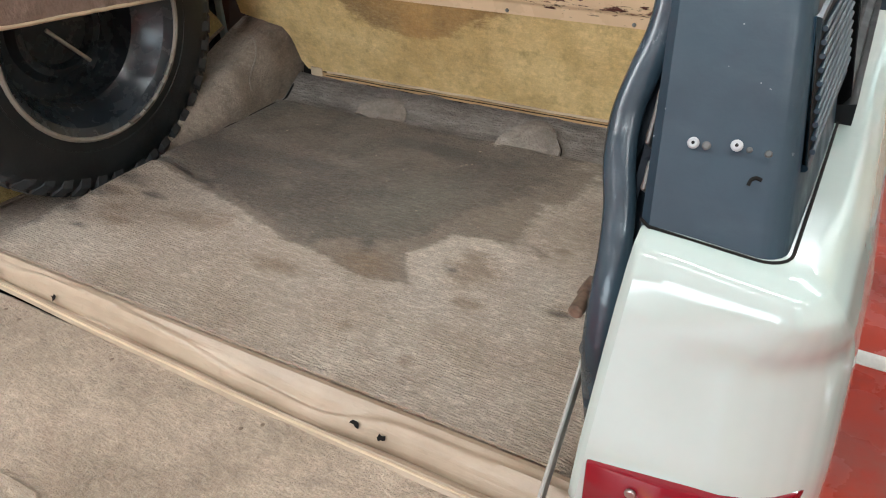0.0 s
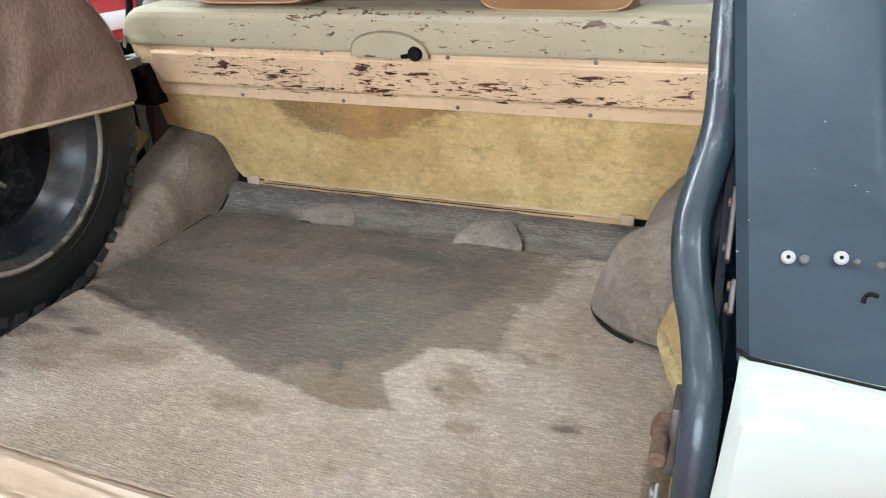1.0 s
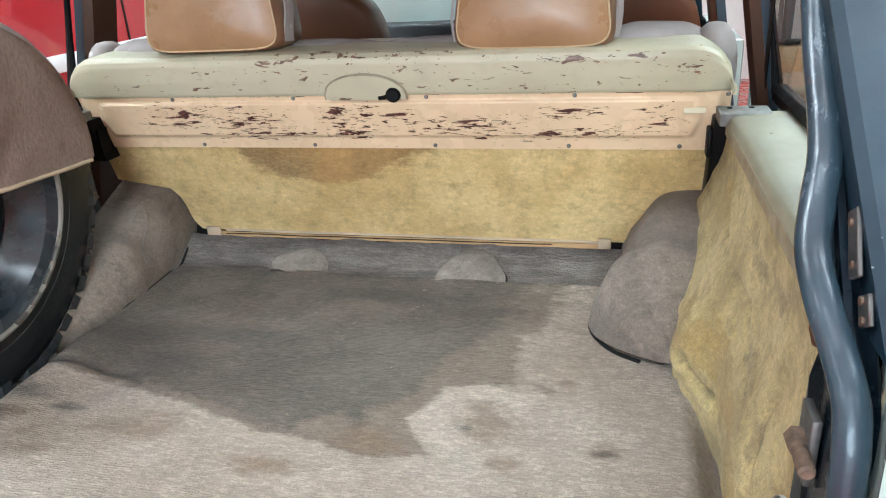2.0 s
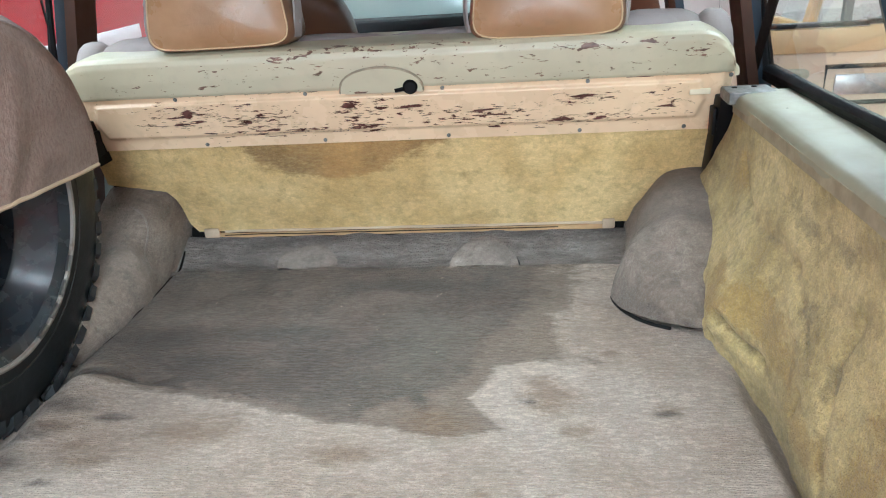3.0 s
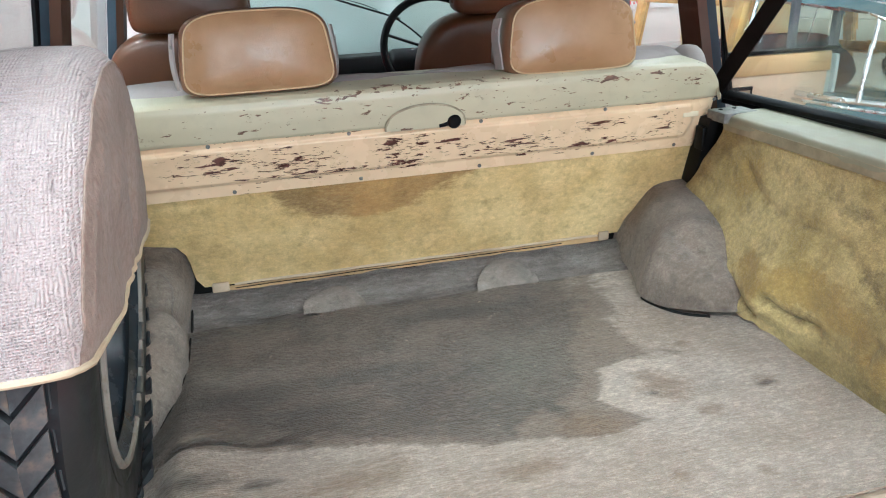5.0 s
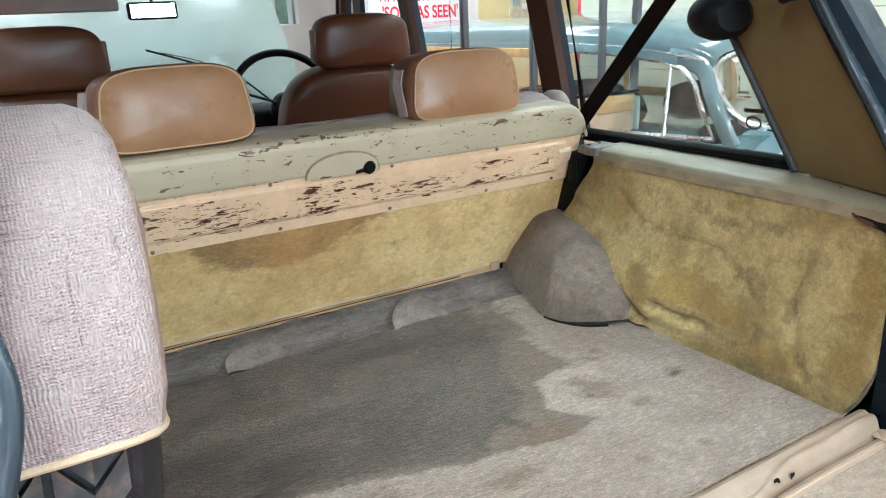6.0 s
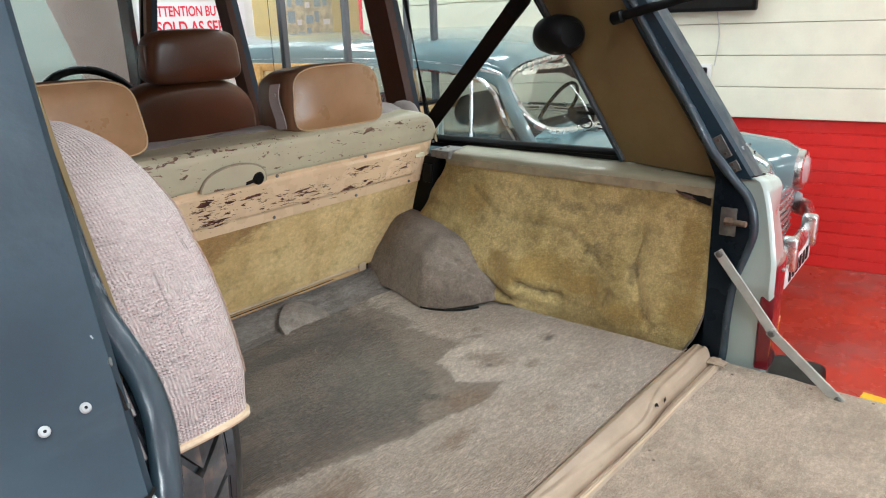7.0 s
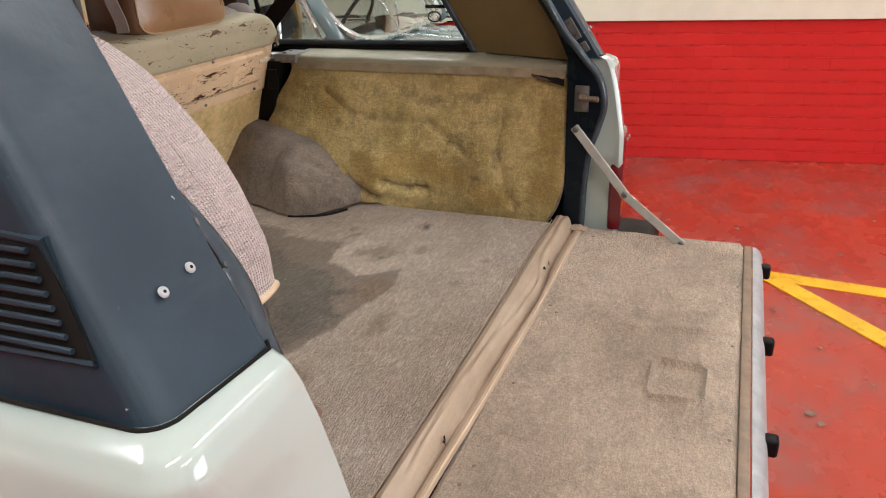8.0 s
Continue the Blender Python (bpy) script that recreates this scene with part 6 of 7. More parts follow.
for hx, yaw in ((-0.335, 3), (0.325, -2)):
    head = thing("headrest", hx, 0.93, 1.255, "tan vinyl headrest with pale piping on the rear seat", "headrest", "rear headrests")
    m = pose(hx, 0.942, 1.327 - 0.010 * (hx > 0), -5, 0, yaw)
    face, body, pipe = headrest_shells(0.148, 0.084, 0.083, m)
    pad = part("pad", body, m_leather_side, head, "darker brown vinyl sides", smooth=60)
    part("face", face, m_leather, pad, "tan vinyl face", smooth=60)
    part("piping", tube([p + m.to_3x3() @ Vector((0, -0.003, 0)) for p in pipe], 0.0018, 6, 0, closed=True), m_piping, pad, "pale stitched piping")
    for s in (1, -1):
        bm = sheet(lambda u, v, s=s: m @ Vector((s * (0.148 + 0.006 * math.sin(u * 3) + 0.008 * v), -0.052 + 0.026 * v + 0.006 * math.sin(6 * u), 0.045 - 0.105 * u)), 12, 4, 0.004)
        strap = part("side_flap", bm, m_fabric, head, "grey fabric side flap")
        for k in (0.25, 0.75):
            part("stud", disc(m @ Vector((s * 0.158, -0.038, 0.045 - 0.10 * k)), (s, 0, 0), 0.004, 0.003, 8), m_steel, strap)
    for px in (-0.06, 0.06):
        part("prong", disc((hx + px, 0.94, 1.262), (0, 0, 1), 0.006, 0.05, 10), m_steel, head)
    settle(head)
settle(seat)

# ---------------------------------------------------------------- front seats, dashboard, wheel
for sx in (-0.518, 0.442):
    fseat = thing("front_seat", sx, 1.8, 0.7, "brown vinyl front seat with a headrest", "car seat", "front seats")
    bm, pipe = headrest_pad(0.278, 0.325, 0.07, pose(sx, 1.84, 1.015, 12))
    back = part("backrest", bm, m_leather_dark, fseat, smooth=60)
    def pocket(u, v, sx=sx):
        x, z = (u - 0.5) * 0.36, v * 0.30
        return pose(sx, 1.84, 1.00, 12) @ Vector((x, -0.084 - 0.012 * math.sin(math.pi * u) * math.sin(math.pi * v), -0.22 + z + 0.02 * math.sin(math.pi * u)))
    part("map_pocket", sheet(pocket, 16, 10, 0.004), m_leather_mid, back, "vinyl map pocket")
    bm, pipe = headrest_pad(0.165, 0.088, 0.060, pose(sx + 0.012, 1.735, 1.408, 3))
    hd = part("headrest", bm, m_leather_dark, fseat, "brown vinyl headrest", smooth=60)
    for s in (1, -1):
        part("side_flap", box((sx + 0.012 + s * 0.158, 1.71, 1.36), (sx + 0.012 + s * 0.172, 1.75, 1.45), 0.004), m_leather_dark, hd)
    part("base", box((sx - 0.26, 1.84, 0.70), (sx + 0.26, 2.25, 0.86), 0.05, 3), m_leather_dark, fseat)
    settle(fseat)

dash = thing("dashboard", 0, 2.55, 0.7, "black plastic dashboard with dials and round knobs", "dashboard")
part("body", prism([(2.46, 0.80), (2.43, 1.08), (2.48, 1.135), (2.66, 1.13), (2.66, 0.80)], "x", -0.74, 0.74, 0.012), m_black, dash)
part("binnacle", prism([(2.40, 1.00), (2.40, 1.12), (2.46, 1.16), (2.60, 1.13), (2.60, 1.00)], "x", 0.20, 0.58, 0.02, 3), m_black, dash, "instrument binnacle")
part("console", prism([(2.30, 0.72), (2.34, 1.00), (2.46, 1.03), (2.46, 0.72)], "x", -0.16, 0.16, 0.01), m_dash_grey, dash, "grey centre console")
for x, z, r in ((-0.10, 0.96, 0.022), (0.0, 0.965, 0.022), (0.10, 0.96, 0.022), (-0.09, 0.88, 0.02), (0.0, 0.88, 0.02), (0.09, 0.88, 0.02)):
    kb = part("knob", disc((x, 2.345 - 0.14 * (1.0 - z), z), (0, -1, 0.1), r, 0.03, 20, 0.004), m_black, dash)
    part("dial", disc((x, 2.329 - 0.14 * (1.0 - z), z + 0.002), (0, -1, 0.1), r * 0.4, 0.004, 12), m_steel, kb)
part("arm_console", box((-0.10, 1.68, 0.72), (0.03, 1.80, 1.14), 0.02, 3), m_dash_grey, dash)
ring = [Vector((0.215 * math.cos(2 * math.pi * k / 40), 0, 0.215 * math.sin(2 * math.pi * k / 40))) for k in range(40)]
M = pose(0.365, 2.28, 1.165, -25)
sw = part("steering_wheel", tube([M @ p for p in ring], 0.0155, 10, 0, closed=True, up=(0, 1, 0)), m_black, dash, "black steering wheel")
part("boss", disc((0.365, 2.31, 1.15), (0, -1, 0.45), 0.055, 0.05, 24, 0.012), m_black, sw)
for a in (20, 160, 270):
    part("spoke", tube([M @ Vector((0, 0.02, 0)), M @ Vector((0.21 * math.cos(radians(a)), 0, 0.21 * math.sin(radians(a))))], 0.012, 8, 0, flat=0.5), m_black, sw)
part("column", disc((0.365, 2.38, 1.11), (0, -1, 0.45), 0.04, 0.18, 16), m_black, dash)
settle(dash)

# ---------------------------------------------------------------- spare wheel and its cover
LEAN, YAW = 0.125, -0.045
WC, WR = Vector((-0.658, 0.40, 1.042)), 0.350
SH = Matrix(((1, YAW, LEAN, WC.x), (0, 1, 0, WC.y), (0, 0, 1, WC.z), (0, 0, 0, 1)))
spare = thing("spare_wheel", WC.x, WC.y, 0.69, "spare wheel with a worn off-road tyre on a black steel rim", "wheel")
prof = [(0.205, 0.080), (0.213, 0.090), (0.235, 0.094), (0.27, 0.098), (0.300, 0.097), (0.318, 0.092), (0.330, 0.083), (0.337, 0.071), (0.334, 0.060), (0.331, 0.05), (0.331, -0.06), (0.327, -0.074), (0.31, -0.097), (0.22, -0.098), (0.205, -0.085), (0.205, 0.080)]
tyre = part("tyre", lathe(prof, SH, 96, caps=False), m_tyre, spare, "worn black tyre")
for r, h in ((0.243, 0.0945), (0.298, 0.0905)):
    part("rib", tube([SH @ Vector((h, r * math.cos(2 * math.pi * k / 72), r * math.sin(2 * math.pi * k / 72))) for k in range(72)], 0.0018, 6, 0, closed=True), m_tyre, tyre)
# chevron tread blocks, four to a step
def block(y0, y1, a0, a1, skew):
    bm = bmesh.new()
    q = []
    for r in (0.325, 0.346):
        for yy, aa in ((y0, a0 + skew * y0), (y1, a0 + skew * y1), (y1, a1 + skew * y1), (y0, a1 + skew * y0)):
            rr = r - 0.007 * bump(abs(yy), 0.040, 0.075) - 0.024 * bump(abs(yy), 0.070, 0.090)
            q.append(bm.verts.new((yy, rr * math.cos(aa), rr * math.sin(aa))))
    for f in ((0, 1, 2, 3), (7, 6, 5, 4), (0, 4, 5, 1), (1, 5, 6, 2), (2, 6, 7, 3), (3, 7, 4, 0)):
        bm.faces.new([q[k] for k in f])
    bmesh.ops.recalc_face_normals(bm, faces=bm.faces)
    return bm
N = 44
step = 2 * math.pi / N
kinds = []
for y0, y1, sk, off in ((0.0385, 0.070, -3.2, 0.0), (0.004, 0.0355, 3.6, 0.25), (-0.0355, -0.004, -3.6, 0.25), (-0.070, -0.0385, 3.2, 0.0), (0.071, 0.0895, 1.0, -0.05)):
    bm = block(y0, y1, off * step, (off + (0.80 if y0 < 0.07 else 0.52)) * step, sk)
    me = bpy.data.meshes.new("tread_block")
    bm.to_mesh(me)
    bm.free()
    me.materials.append(m_tread)
    kinds.append(me)
for i in range(N):
    for me in kinds:
        ob = new("tread_block", me)
        ob.parent = tyre
        ob.matrix_basis = SH @ Matrix.Rotation(i * step, 4, "X")
prof = [(0.0, -0.035), (0.075, -0.035), (0.085, -0.020), (0.10, -0.020), (0.115, -0.034), (0.150, -0.034), (0.158, -0.012), (0.162, 0.012), (0.167, 0.016), (0.179, 0.033), (0.190, 0.050), (0.199, 0.064), (0.207, 0.076), (0.214, 0.086), (0.219, 0.0925), (0.215, 0.096), (0.206, 0.090), (0.194, 0.080)]
rim = part("rim", lathe(prof, SH, 72, caps=False), m_rim, spare, "black steel rim, scuffed")
for k in range(5):
    a = 2 * math.pi * k / 5
    part("nut_hole", disc(SH @ Vector((-0.0325, 0.092 * math.cos(a), 0.092 * math.sin(a))), (1, 0, 0), 0.010, 0.006, 12), m_near_black, rim)
lip = [SH @ Vector((0.0945, 0.2165 * math.cos(2 * math.pi * k / 72), 0.2165 * math.sin(2 * math.pi * k / 72))) for k in range(72)]
part("rim_lip", tube(lip, 0.0056, 8, 0, closed=True, up=(1, 0, 0)), m_lip, rim, "worn bare rim edge")
part("valve", tube([(-0.622, 0.335, 1.061), (-0.620, 0.412, 0.980)], 0.0042, 8, 0), m_steel, rim, "pale valve stem")
for k in range(4):
    a = radians(-78 + 13 * k)
    seg = [SH @ Vector((0.097, 0.212 * math.cos(a + j * 0.035), 0.212 * math.sin(a + j * 0.035))) for j in range(5)]
    part("balance_weight", tube(seg, 0.0055, 6, 2), m_steel_dark, rim, "lead balance weight")
settle(spare)

TILT_C = radians(4)
R_C = WR + 0.007
COVER = [(0.0, 0.107), (R_C - 0.10, 0.107), (R_C - 0.045, 0.105), (R_C - 0.022, 0.097), (R_C - 0.008, 0.085), (R_C + 0.001, 0.064), (R_C + 0.003, 0.0), (R_C, -0.06), (R_C - 0.02, -0.10), (R_C - 0.14, -0.11)]


SEAM = 3                       # where the side panel is sewn to the band over the tread


def cover_section(r0, q, side):
    """The cover's section by length: the side panel from the hem at radius r0, or the band over the tread."""
    k = 0
    r0 = min(r0, COVER[SEAM][0] - 0.001) if side else max(r0, COVER[SEAM][0] + 0.0005)
    while COVER[k + 1][0] < r0:
        k += 1
    f = (r0 - COVER[k][0]) / (COVER[k + 1][0] - COVER[k][0])
    pts = [(r0, COVER[k][1] + (COVER[k + 1][1] - COVER[k][1]) * f)] + (COVER[k + 1:SEAM + 1] if side else COVER[k + 1:])
    lens = [math.hypot(b[0] - a[0], b[1] - a[1]) for a, b in zip(pts, pts[1:])]
    d = q * sum(lens)
    for a, b, n in zip(pts, pts[1:], lens):
        if d <= n:
            return a[0] + (b[0] - a[0]) * d / n, a[1] + (b[1] - a[1]) * d / n
        d -= n
    return pts[-1]


def cover(u, v, side=True):
    th = radians(9.6) + u * radians(161.0)
    r0 = min(0.051 / math.sin(th), R_C - 0.012)
    r, h = cover_section(r0, v, side)
    a = th + TILT_C
    y, z = -r * math.cos(a), r * math.sin(a)
    k = 0.005 * wob(y, z, h, 8, 1) + 0.0025 * wob(y, z, h, 22, 2)
    # soft folds hanging from the rim on the face
    k = abs(k) + 0.005 * (1 + math.sin(a * 7 + 4 * wob(y, z, 0, 4))) * bump(h, 0.06, 0.095) * bump(R_C - r, 0.02, 0.12) * (0.35 + 0.65 * bump(z, 0.05, 0.12))
    flat = bump(h, 0.070, 0.098)
    n = Vector((flat, -math.cos(a) * (1 - flat), math.sin(a) * (1 - flat)))
    # gathered a little at the hem, full above it
    k -= 0.006 * bump(u, 0.05, 0.0)
    return SH @ (Vector((h, y, z)) + n * k)


cov = thing("wheel_cover", WC.x, WC.y, 0.95, "mauve towelling cover draped over the spare wheel", "wheel cover")
part("side_panel", sheet(cover, 150, 50, 0.006), m_side_cloth, cov, "smoother cloth on the side of the cover, browned to imitate shade")
part("band", sheet(lambda u, v: cover(u, v, False), 150, 60, 0.006), m_towel, cov, "pale mauve looped towelling over the tread")
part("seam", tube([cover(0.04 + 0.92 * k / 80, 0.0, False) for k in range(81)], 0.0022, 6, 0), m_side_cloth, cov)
hem = [cover(0.0, k / 20, False) for k in range(20, 0, -1)] + [cover(0.0, k / 6, True) for k in range(5, 0, -1)] + [cover(k / 60, 0.0, True) for k in range(61)]
part("hem", tube(hem, 0.0042, 8, 0), m_edge_pale, cov, "pale bound hem")
settle(cov)

# lint and crumbs trodden into the carpets
rnd = random.Random(23)
bm = bmesh.new()
for k in range(38):
    x, y = rnd.uniform(-0.5, 0.58), rnd.uniform(0.08, 0.9)
    if k > 28:
        y = rnd.uniform(-0.38, -0.05)
    z = (load_z(x, y) if y > 0 else gate_fn((x + 0.652) / 1.304, (y + 0.412) / 0.396)[2]) + 0.0015
    a, ln, w = rnd.uniform(0, 6.28), rnd.uniform(0.0008, 0.003), rnd.uniform(0.0004, 0.0009)
    c, q = math.cos(a), math.sin(a)
    lo = [bm.verts.new((x + c * dx - q * dy, y + q * dx + c * dy, z + dz)) for dz in (-0.0008, 0.0008) for dx, dy in ((-ln, -w), (ln, -w), (ln, w), (-ln, w))]
    for f in ((3, 2, 1, 0), (4, 5, 6, 7), (0, 1, 5, 4), (1, 2, 6, 5), (2, 3, 7, 6), (3, 0, 4, 7)):
        bm.faces.new([lo[t] for t in f])
tagged(finish("carpet_lint", bm, m_greydust, smooth=0), "pale lint and crumbs scattered on the carpets", "debris", kind="stuff")

# ---------------------------------------------------------------- the vintage estate car alongside
MO = pose(2.54, 0.33, 0, 0, 0, 4)      # its nose; local +y runs towards its tail
MC = MO @ pose(0, -0.335, 0.027)       # its cabin
mor = thing("vintage_estate_car", 2.8, 2.0, 0, "blue-grey vintage estate car with chrome window frames and ash wood framing", "car")


def mp_(name, bm, material, parent=None, label="", smooth=40.0):
    return part(name, turned(bm, MO), material, parent or mor, label, smooth)


def mc_(name, bm, material, parent=None, label="", smooth=40.0):
    return part(name, turned(bm, MC), material, parent or mor, label, smooth)


def oval(y, hw, z0, z1, n=36, px=0.55, pz=0.6):
    cz, hz = (z0 + z1) / 2, (z1 - z0) / 2
    out = []
    for k in range(n):
        a = 2 * math.pi * k / n
        c, q = math.cos(a), math.sin(a)
        out.append((hw * math.copysign(abs(c) ** px, c), y, cz + hz * math.copysign(abs(q) ** pz, q)))
    return out


def ring_path(pts, steps=6):
    """Smooth closed path through points."""
    n = len(pts)
    path = smooth_path([pts[-1]] + list(pts) + [pts[0], pts[1]], steps)
    return path[steps:steps * (n + 1)]


# bonnet and scuttle, then the tub behind
mp_("bonnet", loft([oval(0.10, 0.20, 0.45, 0.70), oval(0.16, 0.34, 0.40, 0.80), oval(0.30, 0.42, 0.38, 0.88), oval(0.60, 0.50, 0.36, 0.945), oval(0.95, 0.60, 0.36, 0.975), oval(1.12, 0.66, 0.36, 0.98)]), m_morris, None, "rounded blue-grey bonnet")
mp_("tub", loft([oval(0.98, 0.69, 0.30, 0.955, px=0.4, pz=0.35), oval(1.4, 0.745, 0.30, 0.955, px=0.35, pz=0.35), oval(2.2, 0.75, 0.30, 0.95, px=0.35, pz=0.35), oval(3.5, 0.74, 0.34, 0.94, px=0.35, pz=0.35), oval(3.6, 0.70, 0.40, 0.91, px=0.4, pz=0.4)]), m_morris, None, "blue-grey body sides")
for s in (1, -1):
    sec = []
    for y, hw, z0, z1 in ((0.10, 0.13, 0.52, 0.80), (0.18, 0.18, 0.42, 0.845), (0.40, 0.20, 0.38, 0.87), (0.75, 0.19, 0.36, 0.86), (1.10, 0.15, 0.36, 0.80), (1.40, 0.10, 0.36, 0.72)):
        sec.append([(s * 0.56 + x, yy, z) for x, yy, z in oval(y, hw, z0, z1, px=0.75, pz=0.8)])
    wing_ob = mp_("front_wing", loft(sec), m_morris, None, "bulbous front wing")
    hl = mp_("headlamp", lathe([(0.0, -0.055), (0.06, -0.052), (0.092, -0.025), (0.096, 0.0), (0.096, 0.03)], pose(s * 0.56, 0.10, 0.70, 0, 0, 90), 32), m_lens, wing_ob, "round headlamp in a chrome ring")
    mp_("chrome_ring", lathe([(0.090, -0.035), (0.100, -0.03), (0.106, 0.0), (0.102, 0.03)], pose(s * 0.56, 0.10, 0.70, 0, 0, 90), 32), m_chrome, hl)
    mp_("side_lamp", lathe([(0.0, -0.03), (0.02, -0.025), (0.03, 0.0), (0.03, 0.02)], pose(s * 0.60, 0.10, 0.545, 0, 0, 90), 20), m_cup, wing_ob)
    for wy in (0.75, 2.93):
        wh = mp_("wheel", lathe([(0.17, 0.06), (0.26, 0.075), (0.30, 0.05), (0.30, -0.05), (0.17, -0.06), (0.17, 0.06)], pose(s * 0.66, wy, 0.30), 32), m_tyre, None, "black road wheel")
        mp_("hub_cap", lathe([(0.0, s * 0.07), (0.08, s * 0.06), (0.10, s * 0.03), (0.17, s * 0.05), (0.18, 0.0)], pose(s * 0.66, wy, 0.30), 32), m_chrome, wh)
    mp_("waist_trim", tube([(s * 0.71, 1.05, 0.935), (s * 0.748, 1.5, 0.93), (s * 0.752, 2.2, 0.92)], 0.006, 6, 4), m_chrome)
bump_ob = mp_("front_bumper", tube([(-0.74, 0.14, 0.47), (-0.60, 0.03, 0.47), (0.0, -0.03, 0.47), (0.60, 0.03, 0.47), (0.74, 0.14, 0.47)], 0.05, 12, 8, flat=0.5, up=(0, 1, 0)), m_chrome, None, "curved chrome bumper")
for x in (-0.22, 0.22):
    mp_("overrider", box((x - 0.025, -0.075, 0.40), (x + 0.025, 0.0, 0.56), 0.02, 3), m_chrome, bump_ob)
pl_ob = mp_("number_plate", box((-0.26, -0.045, 0.33), (0.26, -0.035, 0.43), 0.004), m_paper, bump_ob, "white plate with dark bars")
for k in range(6):
    mp_("plate_bar", box((-0.21 + k * 0.072, -0.049, 0.35), (-0.17 + k * 0.072, -0.0445, 0.41)), m_black, pl_ob)
grille = mp_("grille", box((-0.26, 0.06, 0.47), (0.26, 0.13, 0.68), 0.03, 3), m_morris, None, "slatted grille")
for k in range(6):
    mp_("grille_bar", tube([(-0.24, 0.055, 0.49 + k * 0.033), (0.0, 0.04, 0.49 + k * 0.033), (0.24, 0.055, 0.49 + k * 0.033)], 0.006, 6, 4), m_chrome, grille)
mp_("bonnet_strip", tube([(0, 0.13, 0.815), (0, 0.30, 0.893), (0, 0.60, 0.958), (0, 0.95, 0.985)], 0.009, 6, 4), m_chrome)
mp_("bonnet_spear", tube([(-0.25, 0.74, 0.968), (-0.25, 0.84, 0.980), (-0.25, 0.95, 0.984)], 0.012, 8, 4, flat=0.6), m_chrome, None, "chrome spear on the scuttle")


# domed roof shell, its brow and gutters
def drip(y):
    return 1.195 + 0.095 * math.sqrt(max(0.0, 1 - (max(0.0, 2.2 - y) / 0.74) ** 2)) - 0.015 * bump(y, 2.4, 3.9)


def mroof(u, v):
    y = 1.475 + 2.44 * v ** 1.3
    top = 1.285 + 0.140 * math.sqrt(max(0.0, 1 - (max(0.0, 2.05 - y) / 0.576) ** 2)) - 0.02 * bump(y, 2.6, 3.9)
    w = 0.605 + 0.055 * bump(y, 1.45, 1.8)
    a = math.pi * u
    x = -w * math.copysign(abs(math.cos(a)) ** 0.72, math.cos(a))
    lo = drip(y) - 0.012
    return (x, y - 0.03 * math.sin(a) * bump(y, 1.7, 1.475), lo + (top - lo) * math.sin(a) ** 0.62)


mc_("roof", sheet(mroof, 48, 36, 0.014), m_morris, None, "domed blue-grey roof", 60)
for s in (1, -1):
    # thick painted screen post between two chrome edges
    post = [(s * 0.705, 1.29, 0.915), (s * 0.700, 1.36, 1.02), (s * 0.668, 1.44, 1.125), (s * 0.625, 1.52, 1.205), (s * 0.645, 1.66, 1.248)]
    mc_("windscreen_post", tube(post, 0.034, 12, 5, flat=0.55, up=(s, 0, 0.1)), m_morris)
    mc_("side_brow", sheet(lambda u, v: (s * (0.672 - 0.004 * v), 1.60 + 2.3 * u, drip(1.60 + 2.3 * u) - 0.034 + 0.036 * v), 30, 3, 0.012), m_morris)
    mc_("gutter", tube([(s * (0.63 + 0.043 * bump(y, 1.5, 1.7)), y, drip(y) - 0.002) for y in (1.50, 1.56, 1.64, 1.75, 1.9, 2.1, 2.5, 3.2, 3.9)], 0.0075, 6, 3), m_chrome)
    c = [(s * 0.716, 1.372, 0.940), (s * 0.705, 1.44, 1.04), (s * 0.682, 1.50, 1.145), (s * 0.668, 1.57, 1.198), (s * 0.662, 1.68, 1.228), (s * 0.660, 1.97, 1.252), (s * 0.662, 2.24, 1.258), (s * 0.735, 2.25, 0.925), (s * 0.735, 1.75, 0.925)]
    wf = mc_("door_window", tube(c, 0.011, 8, 0, closed=True), m_chrome, None, "chrome framed door window")
    pn = mc_("pane", slab(c, 0.004), m_glass, wf)
    pn.visible_shadow = False
    mc_("quarter_light_bar", tube([(s * 0.733, 1.60, 0.93), (s * 0.664, 1.635, 1.218)], 0.009, 8, 0), m_chrome, wf)
    mc_("door_handle", tube([(s * 0.76, 2.15, 0.84), (s * 0.785, 2.12, 0.84), (s * 0.785, 2.02, 0.84)], 0.008, 8, 3), m_chrome)
    # ash frame of the estate body
    for a, b, w in (((2.30, 1.245), (3.90, 1.245), 0.045), ((2.30, 0.91), (3.92, 0.91), 0.05), ((2.30, 0.50), (3.92, 0.50), 0.05)):
        x0 = 0.745 - 0.20 * max(0.0, a[1] - 0.91)
        mc_("ash_rail", box((s * (x0 - 0.03), a[0], a[1] - w / 2), (s * (x0 + 0.012), b[0], a[1] + w / 2), 0.006), m_ash, None, "varnished ash rail")
    for y in (2.31, 3.08, 3.88):
        sec = [[(s * (0.725 - 0.20 * max(0, z - 0.91)) + dx * s, y + dy, z) for dx, dy in ((0, -0.028), (0.04, -0.028), (0.04, 0.028), (0, 0.028))] for z in (0.48, 0.91, 1.25)]
        mc_("ash_post", loft(sec), m_ash, None, "varnished ash post")
    for y0, y1 in ((2.34, 3.05), (3.11, 3.85)):
        pn = mc_("side_pane", slab(((s * 0.735, y0, 0.935), (s * 0.735, y1, 0.935), (s * 0.675, y1, 1.225), (s * 0.675, y0, 1.225)), 0.004), m_glass)
        pn.visible_shadow = False
